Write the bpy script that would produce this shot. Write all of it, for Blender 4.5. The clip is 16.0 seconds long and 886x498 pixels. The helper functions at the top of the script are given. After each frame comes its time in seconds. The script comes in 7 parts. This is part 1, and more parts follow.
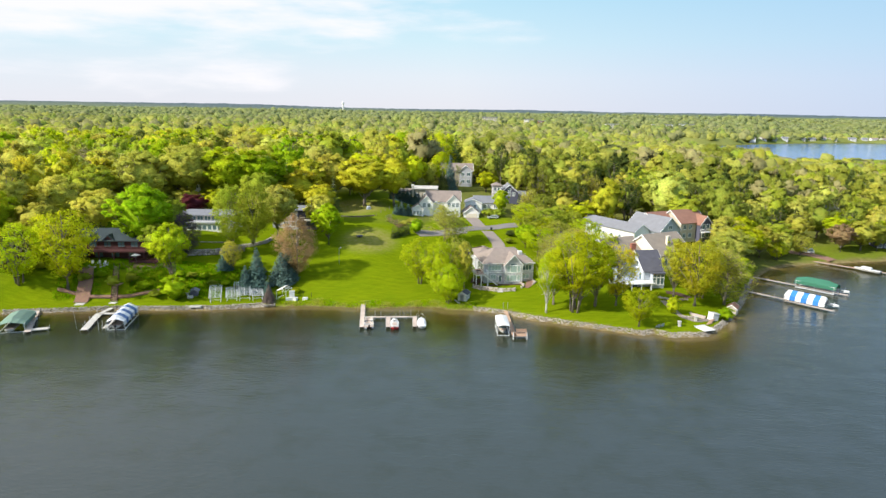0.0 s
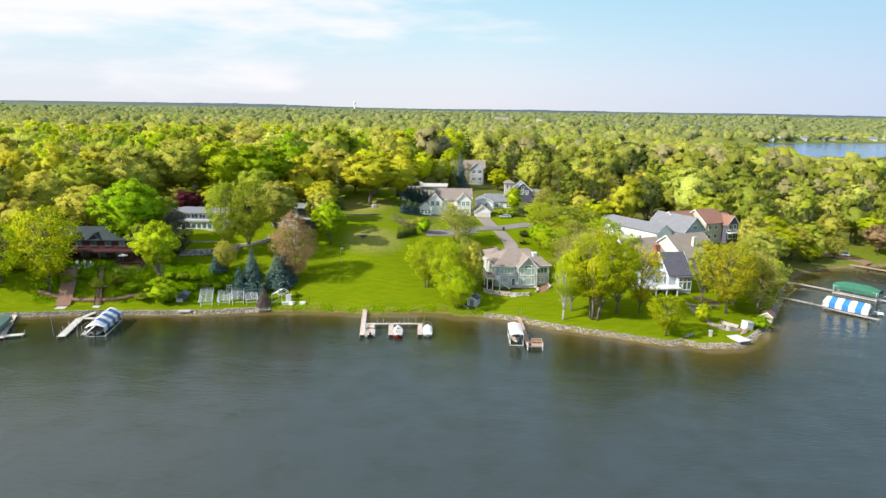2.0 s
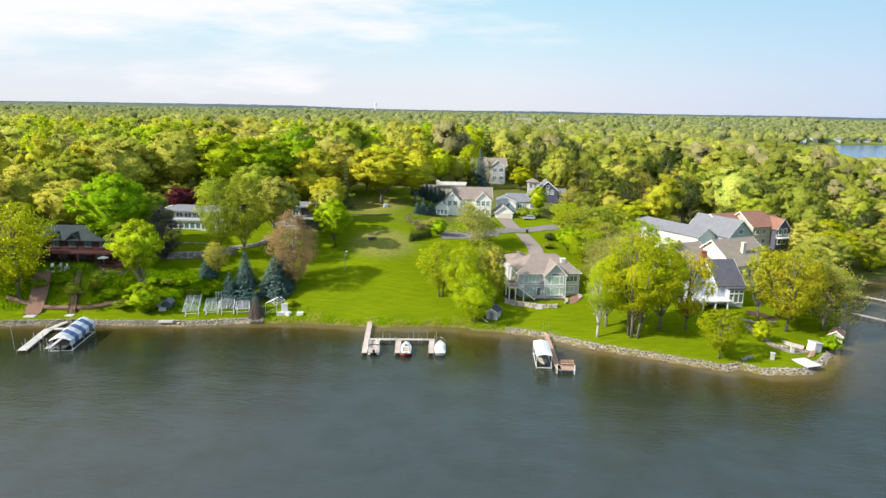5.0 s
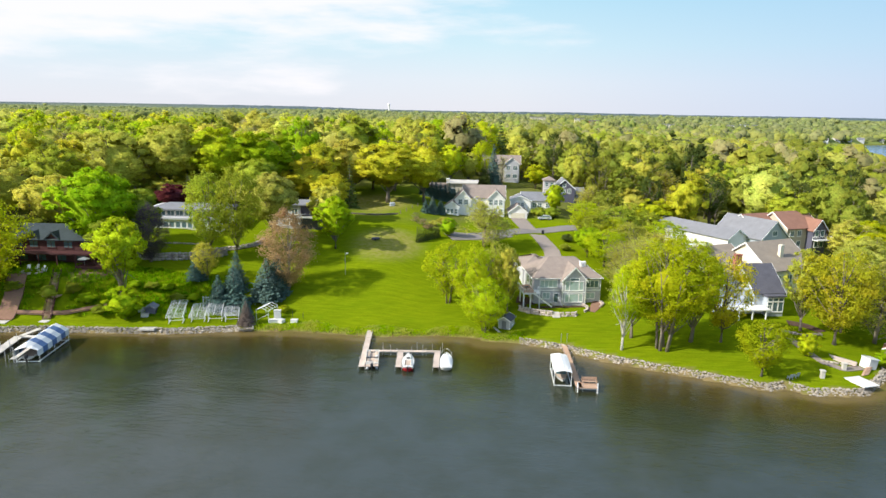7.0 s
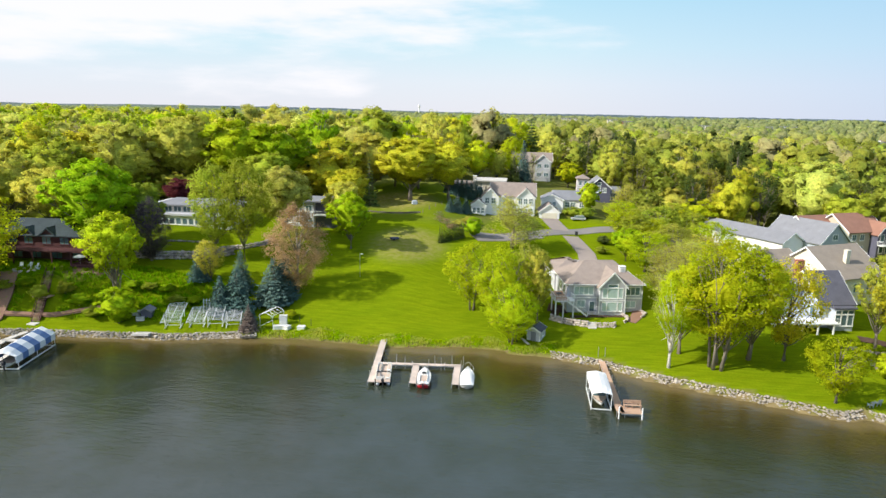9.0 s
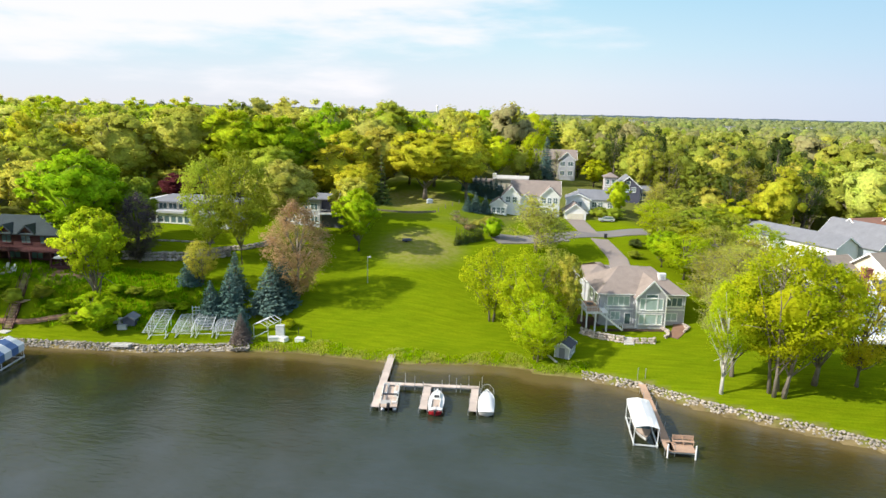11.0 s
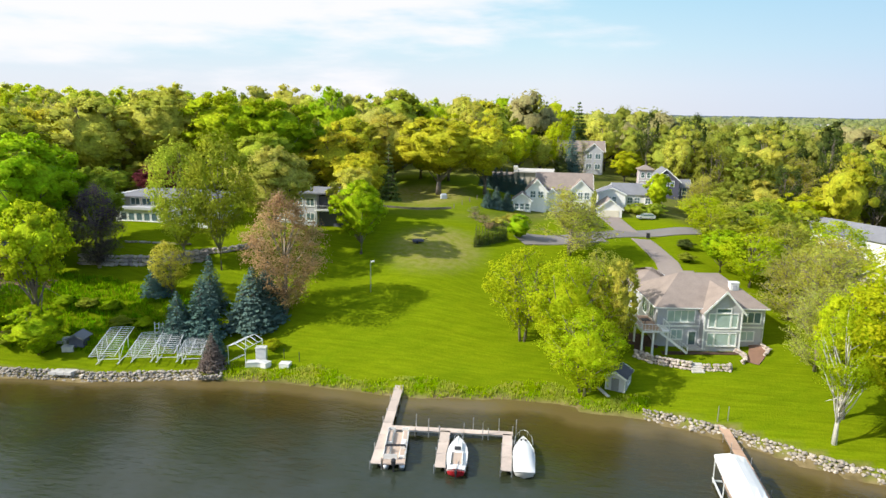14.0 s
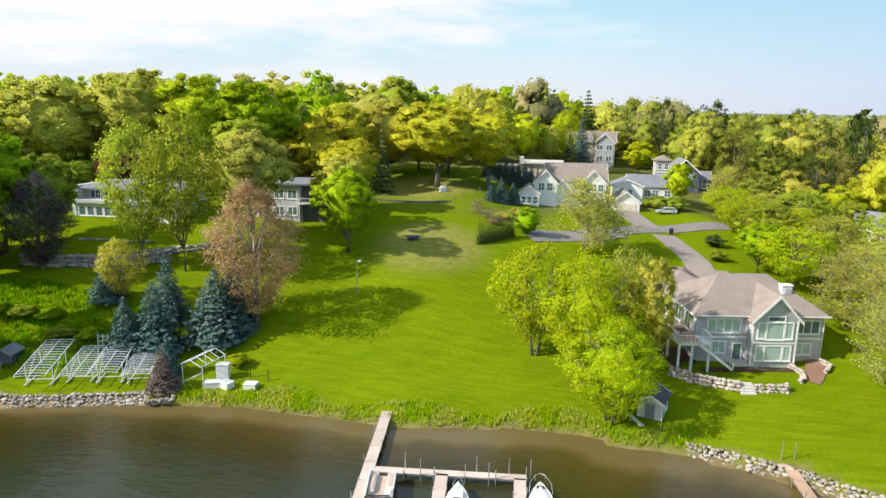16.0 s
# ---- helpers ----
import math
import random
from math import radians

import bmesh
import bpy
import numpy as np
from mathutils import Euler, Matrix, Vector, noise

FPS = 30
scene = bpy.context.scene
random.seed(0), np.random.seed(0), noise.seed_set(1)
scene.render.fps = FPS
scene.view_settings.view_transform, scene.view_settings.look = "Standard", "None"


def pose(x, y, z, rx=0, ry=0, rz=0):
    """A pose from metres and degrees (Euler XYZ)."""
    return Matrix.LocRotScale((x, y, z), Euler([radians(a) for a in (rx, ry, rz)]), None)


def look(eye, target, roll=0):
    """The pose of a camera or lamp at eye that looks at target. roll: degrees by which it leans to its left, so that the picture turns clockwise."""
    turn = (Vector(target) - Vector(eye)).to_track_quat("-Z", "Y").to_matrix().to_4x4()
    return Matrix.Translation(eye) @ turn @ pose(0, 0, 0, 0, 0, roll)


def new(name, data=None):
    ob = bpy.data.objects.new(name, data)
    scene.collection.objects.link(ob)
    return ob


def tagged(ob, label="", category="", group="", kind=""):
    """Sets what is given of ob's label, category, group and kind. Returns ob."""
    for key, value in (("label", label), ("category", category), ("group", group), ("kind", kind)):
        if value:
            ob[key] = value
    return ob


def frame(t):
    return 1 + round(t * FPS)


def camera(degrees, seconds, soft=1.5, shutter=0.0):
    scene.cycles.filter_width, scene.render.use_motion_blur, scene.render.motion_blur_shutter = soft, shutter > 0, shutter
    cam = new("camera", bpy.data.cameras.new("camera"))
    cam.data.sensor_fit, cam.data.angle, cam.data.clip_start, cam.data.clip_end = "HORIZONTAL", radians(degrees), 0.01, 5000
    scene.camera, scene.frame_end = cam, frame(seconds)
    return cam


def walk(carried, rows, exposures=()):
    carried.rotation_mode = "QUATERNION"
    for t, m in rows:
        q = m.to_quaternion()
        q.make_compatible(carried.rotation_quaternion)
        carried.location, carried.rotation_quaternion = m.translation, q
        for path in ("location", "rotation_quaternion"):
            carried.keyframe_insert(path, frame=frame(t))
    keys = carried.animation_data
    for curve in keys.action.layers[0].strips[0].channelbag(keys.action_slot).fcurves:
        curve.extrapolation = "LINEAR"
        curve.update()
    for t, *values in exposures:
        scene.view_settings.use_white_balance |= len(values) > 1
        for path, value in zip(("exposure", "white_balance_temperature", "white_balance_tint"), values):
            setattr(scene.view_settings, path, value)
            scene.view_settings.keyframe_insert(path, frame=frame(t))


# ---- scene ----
# seconds, eye, target, roll
cam = camera(68.0, 16.0)
PATH = [
    (0.0, (5.30, -0.66, 57.68), (-1.10, 96.79, 36.33), 0.9),
    (0.5, (5.24, 2.97, 57.19), (-1.76, 100.37, 35.74), 0.9),
    (1.0, (5.15, 6.61, 56.41), (-2.00, 104.01, 34.96), 0.9),
    (1.5, (5.09, 10.10, 55.50), (-2.36, 107.50, 34.10), 0.9),
    (2.0, (5.20, 13.68, 54.80), (-2.95, 111.03, 33.45), 0.9),
    (2.5, (5.00, 17.20, 54.09), (-3.80, 114.50, 32.69), 1.0),
    (3.0, (4.89, 20.76, 53.36), (-4.51, 118.01, 32.01), 1.0),
    (3.5, (4.74, 24.31, 52.68), (-5.06, 121.51, 31.33), 1.0),
    (6.0, (4.10, 42.10, 49.62), (-8.05, 139.15, 28.67), 1.0),
    (6.5, (4.04, 45.63, 48.93), (-8.56, 142.58, 27.98), 1.0),
    (7.0, (3.88, 49.14, 47.97), (-9.32, 146.04, 27.02), 1.0),
    (7.5, (3.85, 52.68, 46.85), (-10.40, 149.43, 26.00), 1.0),
    (8.0, (3.65, 56.28, 45.95), (-11.85, 152.88, 25.25), 1.0),
    (8.5, (3.43, 59.93, 45.22), (-13.27, 156.33, 24.57), 1.0),
    (9.0, (3.10, 63.53, 44.70), (-14.45, 159.78, 24.00), 1.1),
    (11.5, (-0.50, 81.82, 41.42), (-21.15, 177.47, 20.82), 1.3),
    (12.0, (-1.57, 85.47, 40.85), (-22.72, 181.02, 20.25), 1.3),
    (12.5, (-2.63, 89.17, 40.23), (-24.08, 184.67, 19.58), 1.2),
    (13.0, (-3.67, 92.84, 39.39), (-25.22, 188.29, 18.79), 1.2),
    (13.5, (-4.64, 96.58, 38.53), (-26.29, 192.03, 17.98), 1.1),
    (14.0, (-5.51, 100.41, 37.63), (-27.26, 195.81, 16.98), 1.0),
    (14.5, (-6.33, 104.23, 36.72), (-28.18, 199.63, 16.02), 0.9),
    (15.0, (-7.04, 107.97, 35.77), (-28.94, 203.32, 15.07), 0.9),
    (15.5, (-7.63, 111.83, 34.88), (-29.68, 207.13, 14.18), 0.8),
    (16.0, (-8.27, 115.61, 34.13), (-30.37, 210.91, 13.33), 0.8),
]
walk(cam, [(t, look(eye, target, roll)) for t, eye, target, roll in PATH])
# ---------------------------------------------------------------- world and sun
SUN_FROM = Vector((-0.87, -0.47, 0.74)).normalized()
world = bpy.data.worlds.new("sky")
scene.world = world
world.use_nodes = True
wn, wl = world.node_tree.nodes, world.node_tree.links
sky = wn.new("ShaderNodeTexSky")
sky.sky_type, sky.sun_disc = "NISHITA", False
sky.sun_elevation = math.asin(SUN_FROM.z)
sky.sun_rotation = math.atan2(SUN_FROM.x, SUN_FROM.y)
sky.air_density, sky.dust_density, sky.ozone_density, sky.altitude = 1.0, 1.2, 1.0, 300
bg = wn["Background"]
bg.inputs["Strength"].default_value = 0.15
# high thin haze near the horizon, and a bank of bright cloud streaked over it
tc = wn.new("ShaderNodeTexCoord")
sep = wn.new("ShaderNodeSeparateXYZ")
wl.new(tc.outputs["Generated"], sep.inputs["Vector"])
haze = wn.new("ShaderNodeValToRGB")
HAZE = [(0.0, (.84, .855, .93)), (.04, (.80, .87, .96)), (.09, (.66, .87, .97)), (.16, (.50, .80, .96)), (.5, (.48, .68, .92)), (.8, (.62, .76, .94)), (1.0, (.75, .85, .97))]
for k, (p, c) in enumerate(HAZE):
    e = haze.color_ramp.elements[k] if k < 2 else haze.color_ramp.elements.new(p)
    e.position, e.color = p, (*c, 1)
wl.new(sep.outputs["Z"], haze.inputs["Fac"])
lift = wn.new("ShaderNodeVectorMath")
lift.operation = "SCALE"
lift.inputs["Scale"].default_value = 5.5
wl.new(haze.outputs["Color"], lift.inputs[0])
amount = wn.new("ShaderNodeMapRange")
amount.inputs["From Min"].default_value, amount.inputs["From Max"].default_value = .15, .75
amount.inputs["To Min"].default_value, amount.inputs["To Max"].default_value = .95, .88
wl.new(sep.outputs["Z"], amount.inputs["Value"])
base = wn.new("ShaderNodeMix")
base.data_type = "RGBA"
wl.new(amount.outputs["Result"], base.inputs["Factor"])
wl.new(sky.outputs["Color"], base.inputs["A"])
wl.new(lift.outputs["Vector"], base.inputs["B"])
# clearer, bluer air away from the sun
east = wn.new("ShaderNodeMapRange")
east.inputs["From Min"].default_value, east.inputs["From Max"].default_value = -.05, .5
east.inputs["To Max"].default_value = .85
wl.new(sep.outputs["X"], east.inputs["Value"])
clear = wn.new("ShaderNodeMix")
clear.data_type = "RGBA"
clear.inputs["B"].default_value = (1.5, 2.7, 4.7, 1)
high = wn.new("ShaderNodeMapRange")
high.inputs["From Min"].default_value, high.inputs["From Max"].default_value = .18, .45
high.inputs["To Min"].default_value = .45
wl.new(sep.outputs["Z"], high.inputs["Value"])
away = wn.new("ShaderNodeMath")
away.operation = "MULTIPLY"
wl.new(east.outputs["Result"], away.inputs[0])
wl.new(high.outputs["Result"], away.inputs[1])
wl.new(away.outputs[0], clear.inputs["Factor"])
wl.new(base.outputs["Result"], clear.inputs["A"])
mp = wn.new("ShaderNodeMapping")
mp.inputs["Scale"].default_value = (2.2, 2.2, 11.0)
mp.inputs["Rotation"].default_value = (0, .10, 0)
cn = wn.new("ShaderNodeTexNoise")
cn.inputs["Scale"].default_value, cn.inputs["Detail"].default_value, cn.inputs["Roughness"].default_value = 1.3, 8, .55
bias = wn.new("ShaderNodeVectorMath")
bias.operation = "DOT_PRODUCT"
bias.inputs[1].default_value = (-.34, 0, 0)
csum = wn.new("ShaderNodeMath")
csum.operation = "ADD"
cr = wn.new("ShaderNodeMapRange")
cr.interpolation_type = "SMOOTHSTEP"
cr.inputs["From Min"].default_value, cr.inputs["From Max"].default_value = .80, 1.02
cr.inputs["To Max"].default_value = .92
cm = wn.new("ShaderNodeMix")
cm.data_type = "RGBA"
cm.inputs["B"].default_value = (5.6, 5.5, 5.7, 1)
wl.new(tc.outputs["Generated"], mp.inputs["Vector"])
wl.new(mp.outputs["Vector"], cn.inputs["Vector"])
wl.new(tc.outputs["Generated"], bias.inputs[0])
wl.new(cn.outputs["Fac"], csum.inputs[0])
wl.new(bias.outputs["Value"], csum.inputs[1])
band = wn.new("ShaderNodeValToRGB")
for k, (p, c) in enumerate([(0.0, 0.0), (.15, .42), (.20, .42), (.34, .26), (.75, .30)]):
    e = band.color_ramp.elements[k] if k < 2 else band.color_ramp.elements.new(p)
    e.position, e.color = p, (c, c, c, 1)
wl.new(sep.outputs["Z"], band.inputs["Fac"])
csum2 = wn.new("ShaderNodeMath")
csum2.operation = "ADD"
wl.new(csum.outputs[0], csum2.inputs[0])
wl.new(band.outputs["Color"], csum2.inputs[1])
wl.new(csum2.outputs[0], cr.inputs["Value"])
wl.new(cr.outputs["Result"], cm.inputs["Factor"])
wl.new(clear.outputs["Result"], cm.inputs["A"])
wl.new(cm.outputs["Result"], bg.inputs["Color"])
sun = new("sun", bpy.data.lights.new("sun", "SUN"))
sun.data.energy, sun.data.angle, sun.data.color = 5.4, radians(0.53), (1.0, 0.95, 0.86)
sun.matrix_world = look(tuple(SUN_FROM * 100), (0, 0, 0))
scene.view_settings.exposure = 0.28
# ---------------------------------------------------------------- materials
def mat(name, colour, rough=0.7, metal=0.0, vary=0.15, scale=4.0, bump=0.0, bump_scale=None, rnd=0.0, spec=0.3, coord="Object", stain=0.0):
    """A surface with grain, larger stains and fine relief. rnd: change from piece to piece."""
    m = bpy.data.materials.new(name)
    m.use_nodes = True
    n, l = m.node_tree.nodes, m.node_tree.links
    b = n["Principled BSDF"]
    b.inputs["Roughness"].default_value, b.inputs["Metallic"].default_value = rough, metal
    b.inputs["Specular IOR Level"].default_value = spec
    t = n.new("ShaderNodeTexCoord")
    f1, f2 = n.new("ShaderNodeTexNoise"), n.new("ShaderNodeTexNoise")
    f1.inputs["Scale"].default_value, f1.inputs["Detail"].default_value = scale, 5
    f2.inputs["Scale"].default_value, f2.inputs["Detail"].default_value = scale * 0.13, 3
    for f in (f1, f2):
        l.new(t.outputs[coord], f.inputs["Vector"])
    add = n.new("ShaderNodeMath")
    add.operation = "MULTIPLY_ADD"
    add.inputs[1].default_value = 1.0 + stain
    l.new(f2.outputs["Fac"], add.inputs[0])
    l.new(f1.outputs["Fac"], add.inputs[2])
    mr = n.new("ShaderNodeMapRange")
    mr.inputs["From Min"].default_value, mr.inputs["From Max"].default_value = 0.6, 1.4 + stain
    mr.inputs["To Min"].default_value, mr.inputs["To Max"].default_value = 1 - vary, 1 + vary
    l.new(add.outputs[0], mr.inputs["Value"])
    value = mr.outputs["Result"]
    if rnd:
        oi = n.new("ShaderNodeObjectInfo")
        m2 = n.new("ShaderNodeMapRange")
        m2.inputs["To Min"].default_value, m2.inputs["To Max"].default_value = 1 - rnd, 1 + rnd
        l.new(oi.outputs["Random"], m2.inputs["Value"])
        mu = n.new("ShaderNodeMath")
        mu.operation = "MULTIPLY"
        l.new(value, mu.inputs[0])
        l.new(m2.outputs["Result"], mu.inputs[1])
        value = mu.outputs[0]
    mix = n.new("ShaderNodeVectorMath")
    mix.operation = "SCALE"
    mix.inputs[0].default_value = colour
    l.new(value, mix.inputs["Scale"])
    l.new(mix.outputs["Vector"], b.inputs["Base Color"])
    if bump:
        bp, f3 = n.new("ShaderNodeBump"), n.new("ShaderNodeTexNoise")
        f3.inputs["Scale"].default_value, f3.inputs["Detail"].default_value = bump_scale or scale * 3, 4
        l.new(t.outputs[coord], f3.inputs["Vector"])
        bp.inputs["Strength"].default_value, bp.inputs["Distance"].default_value = min(bump, 1), 0.05
        l.new(f3.outputs["Fac"], bp.inputs["Height"])
        l.new(bp.outputs["Normal"], b.inputs["Normal"])
    return m


def leaf_mat(name, translucent=0.70, gloss=0.5, tint=False, shade=1.0, depth=0.22):
    """Foliage: the tree's own colour, varied from leaf to leaf and over the crown."""
    m = bpy.data.materials.new(name)
    m.use_nodes = True
    n, l = m.node_tree.nodes, m.node_tree.links
    b, out = n["Principled BSDF"], n["Material Output"]
    b.inputs["Roughness"].default_value, b.inputs["Specular IOR Level"].default_value = gloss, 0.03
    oi, ge, tc = n.new("ShaderNodeObjectInfo"), n.new("ShaderNodeNewGeometry"), n.new("ShaderNodeTexCoord")
    no = n.new("ShaderNodeTexNoise")
    no.inputs["Scale"].default_value, no.inputs["Detail"].default_value = 0.35, 3
    l.new(tc.outputs["Object"], no.inputs["Vector"])
    hs = n.new("ShaderNodeHueSaturation")
    hs.inputs["Saturation"].default_value = 1.04
    if tint:
        at = n.new("ShaderNodeAttribute")
        at.attribute_name = "tint"
        l.new(at.outputs["Color"], hs.inputs["Color"])
    else:
        l.new(oi.outputs["Color"], hs.inputs["Color"])
    v = n.new("ShaderNodeMapRange")
    v.inputs["To Min"].default_value, v.inputs["To Max"].default_value = 0.87, 1.14
    l.new(ge.outputs["Random Per Island"], v.inputs["Value"])
    fine, grain, both = n.new("ShaderNodeTexNoise"), n.new("ShaderNodeMapRange"), n.new("ShaderNodeMath")
    fine.inputs["Scale"].default_value, fine.inputs["Detail"].default_value, fine.inputs["Roughness"].default_value = 2.1, 4, 0.7
    l.new(tc.outputs["Object"], fine.inputs["Vector"])
    grain.inputs["From Min"].default_value, grain.inputs["From Max"].default_value = 0.32, 0.68
    grain.inputs["To Min"].default_value, grain.inputs["To Max"].default_value = (1 - depth) * shade, (1 + depth) * shade
    l.new(fine.outputs["Fac"], grain.inputs["Value"])
    both.operation = "MULTIPLY"
    l.new(v.outputs["Result"], both.inputs[0])
    l.new(grain.outputs["Result"], both.inputs[1])
    l.new(both.outputs[0], hs.inputs["Value"])
    relief = n.new("ShaderNodeBump")
    relief.inputs["Strength"].default_value, relief.inputs["Distance"].default_value = 0.35 + depth, 0.5
    l.new(fine.outputs["Fac"], relief.inputs["Height"])
    l.new(relief.outputs["Normal"], b.inputs["Normal"])
    hu = n.new("ShaderNodeMapRange")
    hu.inputs["From Min"].default_value, hu.inputs["From Max"].default_value = 0.3, 0.7
    hu.inputs["To Min"].default_value, hu.inputs["To Max"].default_value = 0.485, 0.517
    l.new(no.outputs["Fac"], hu.inputs["Value"])
    l.new(hu.outputs["Result"], hs.inputs["Hue"])
    l.new(hs.outputs["Color"], b.inputs["Base Color"])
    tr = n.new("ShaderNodeBsdfTranslucent")
    l.new(hs.outputs["Color"], tr.inputs["Color"])
    ms = n.new("ShaderNodeMixShader")
    ms.inputs["Fac"].default_value = translucent
    l.new(b.outputs["BSDF"], ms.inputs[1])
    l.new(tr.outputs["BSDF"], ms.inputs[2])
    l.new(ms.outputs["Shader"], out.inputs["Surface"])
    return m


def ground_mat():
    m = bpy.data.materials.new("grass_and_woodland_floor")
    m.use_nodes = True
    n, l = m.node_tree.nodes, m.node_tree.links
    b = n["Principled BSDF"]
    b.inputs["Roughness"].default_value, b.inputs["Specular IOR Level"].default_value = 0.95, 0.0
    tc = n.new("ShaderNodeTexCoord")

    def noise_at(scale, detail=4):
        f = n.new("ShaderNodeTexNoise")
        f.inputs["Scale"].default_value, f.inputs["Detail"].default_value = scale, detail
        l.new(tc.outputs["Object"], f.inputs["Vector"])
        return f.outputs["Fac"]

    def ramp(fac, *stops):
        r = n.new("ShaderNodeValToRGB")
        e = r.color_ramp.elements
        for k, (p, c) in enumerate(stops):
            s = e[k] if k < 2 else e.new(p)
            s.position, s.color = p, (*c, 1)
        l.new(fac, r.inputs["Fac"])
        return r.outputs["Color"]

    def mixed(fac, a, c):
        x = n.new("ShaderNodeMix")
        x.data_type = "RGBA"
        l.new(fac, x.inputs["Factor"])
        l.new(a, x.inputs["A"])
        l.new(c, x.inputs["B"])
        return x.outputs["Result"]

    def attribute(name):
        a = n.new("ShaderNodeAttribute")
        a.attribute_name = name
        return a.outputs["Fac"]

    lawn = mixed(noise_at(0.9, 6), ramp(noise_at(0.09, 5), (0.32, (0.106, 0.165, 0.003)), (0.68, (0.172, 0.222, 0.004))),
                 ramp(noise_at(3.5, 5), (0.3, (0.088, 0.145, 0.003)), (0.75, (0.180, 0.225, 0.006))))
    mow = n.new("ShaderNodeTexWave")
    mow.inputs["Scale"].default_value, mow.inputs["Distortion"].default_value, mow.inputs["Detail"].default_value = 0.11, 7.0, 3
    mpm = n.new("ShaderNodeMapping")
    mpm.inputs["Rotation"].default_value = (0, 0, 0.9)
    l.new(tc.outputs["Object"], mpm.inputs["Vector"])
    l.new(mpm.outputs["Vector"], mow.inputs["Vector"])
    half = n.new("ShaderNodeMath")
    half.operation = "MULTIPLY"
    half.inputs[1].default_value = 0.18
    l.new(mow.outputs["Fac"], half.inputs[0])
    lawn = mixed(half.outputs[0], lawn, ramp(noise_at(1.7, 5), (0.3, (0.157, 0.205, 0.004)), (0.7, (0.226, 0.26, 0.008))))
    # streaks that the mower and the rain leave down the slope
    ms, fs = n.new("ShaderNodeMapping"), n.new("ShaderNodeTexNoise")
    ms.inputs["Rotation"].default_value, ms.inputs["Scale"].default_value = (0, 0, 0.5), (0.25, 2.2, 1)
    fs.inputs["Scale"].default_value, fs.inputs["Detail"].default_value = 0.8, 5
    l.new(tc.outputs["Object"], ms.inputs["Vector"])
    l.new(ms.outputs["Vector"], fs.inputs["Vector"])
    sr = n.new("ShaderNodeMapRange")
    sr.inputs["From Min"].default_value, sr.inputs["From Max"].default_value = 0.3, 0.7
    sr.inputs["To Min"].default_value, sr.inputs["To Max"].default_value = 0.84, 1.14
    l.new(fs.outputs["Fac"], sr.inputs["Value"])
    sv = n.new("ShaderNodeVectorMath")
    sv.operation = "SCALE"
    l.new(lawn, sv.inputs[0])
    l.new(sr.outputs["Result"], sv.inputs["Scale"])
    lawn = sv.outputs["Vector"]
    wood = mixed(noise_at(0.3, 5), ramp(noise_at(1.3, 5), (0.3, (0.09, 0.10, 0.03)), (0.7, (0.18, 0.15, 0.07))),
                 ramp(noise_at(0.5, 5), (0.3, (0.09, 0.13, 0.015)), (0.7, (0.17, 0.20, 0.02))))
    dry = ramp(noise_at(0.8, 6), (0.35, (0.20, 0.21, 0.03)), (0.7, (0.30, 0.25, 0.10)))
    sand = ramp(noise_at(0.7, 6), (0.3, (0.13, 0.10, 0.045)), (0.7, (0.26, 0.20, 0.10)))
    c = mixed(attribute("lawn"), wood, lawn)
    c = mixed(attribute("dry"), c, dry)
    c = mixed(attribute("sand"), c, sand)
    l.new(c, b.inputs["Base Color"])
    bp = n.new("ShaderNodeBump")
    bp.inputs["Strength"].default_value, bp.inputs["Distance"].default_value = 0.7, 0.12
    l.new(noise_at(5.0, 6), bp.inputs["Height"])
    l.new(bp.outputs["Normal"], b.inputs["Normal"])
    return m


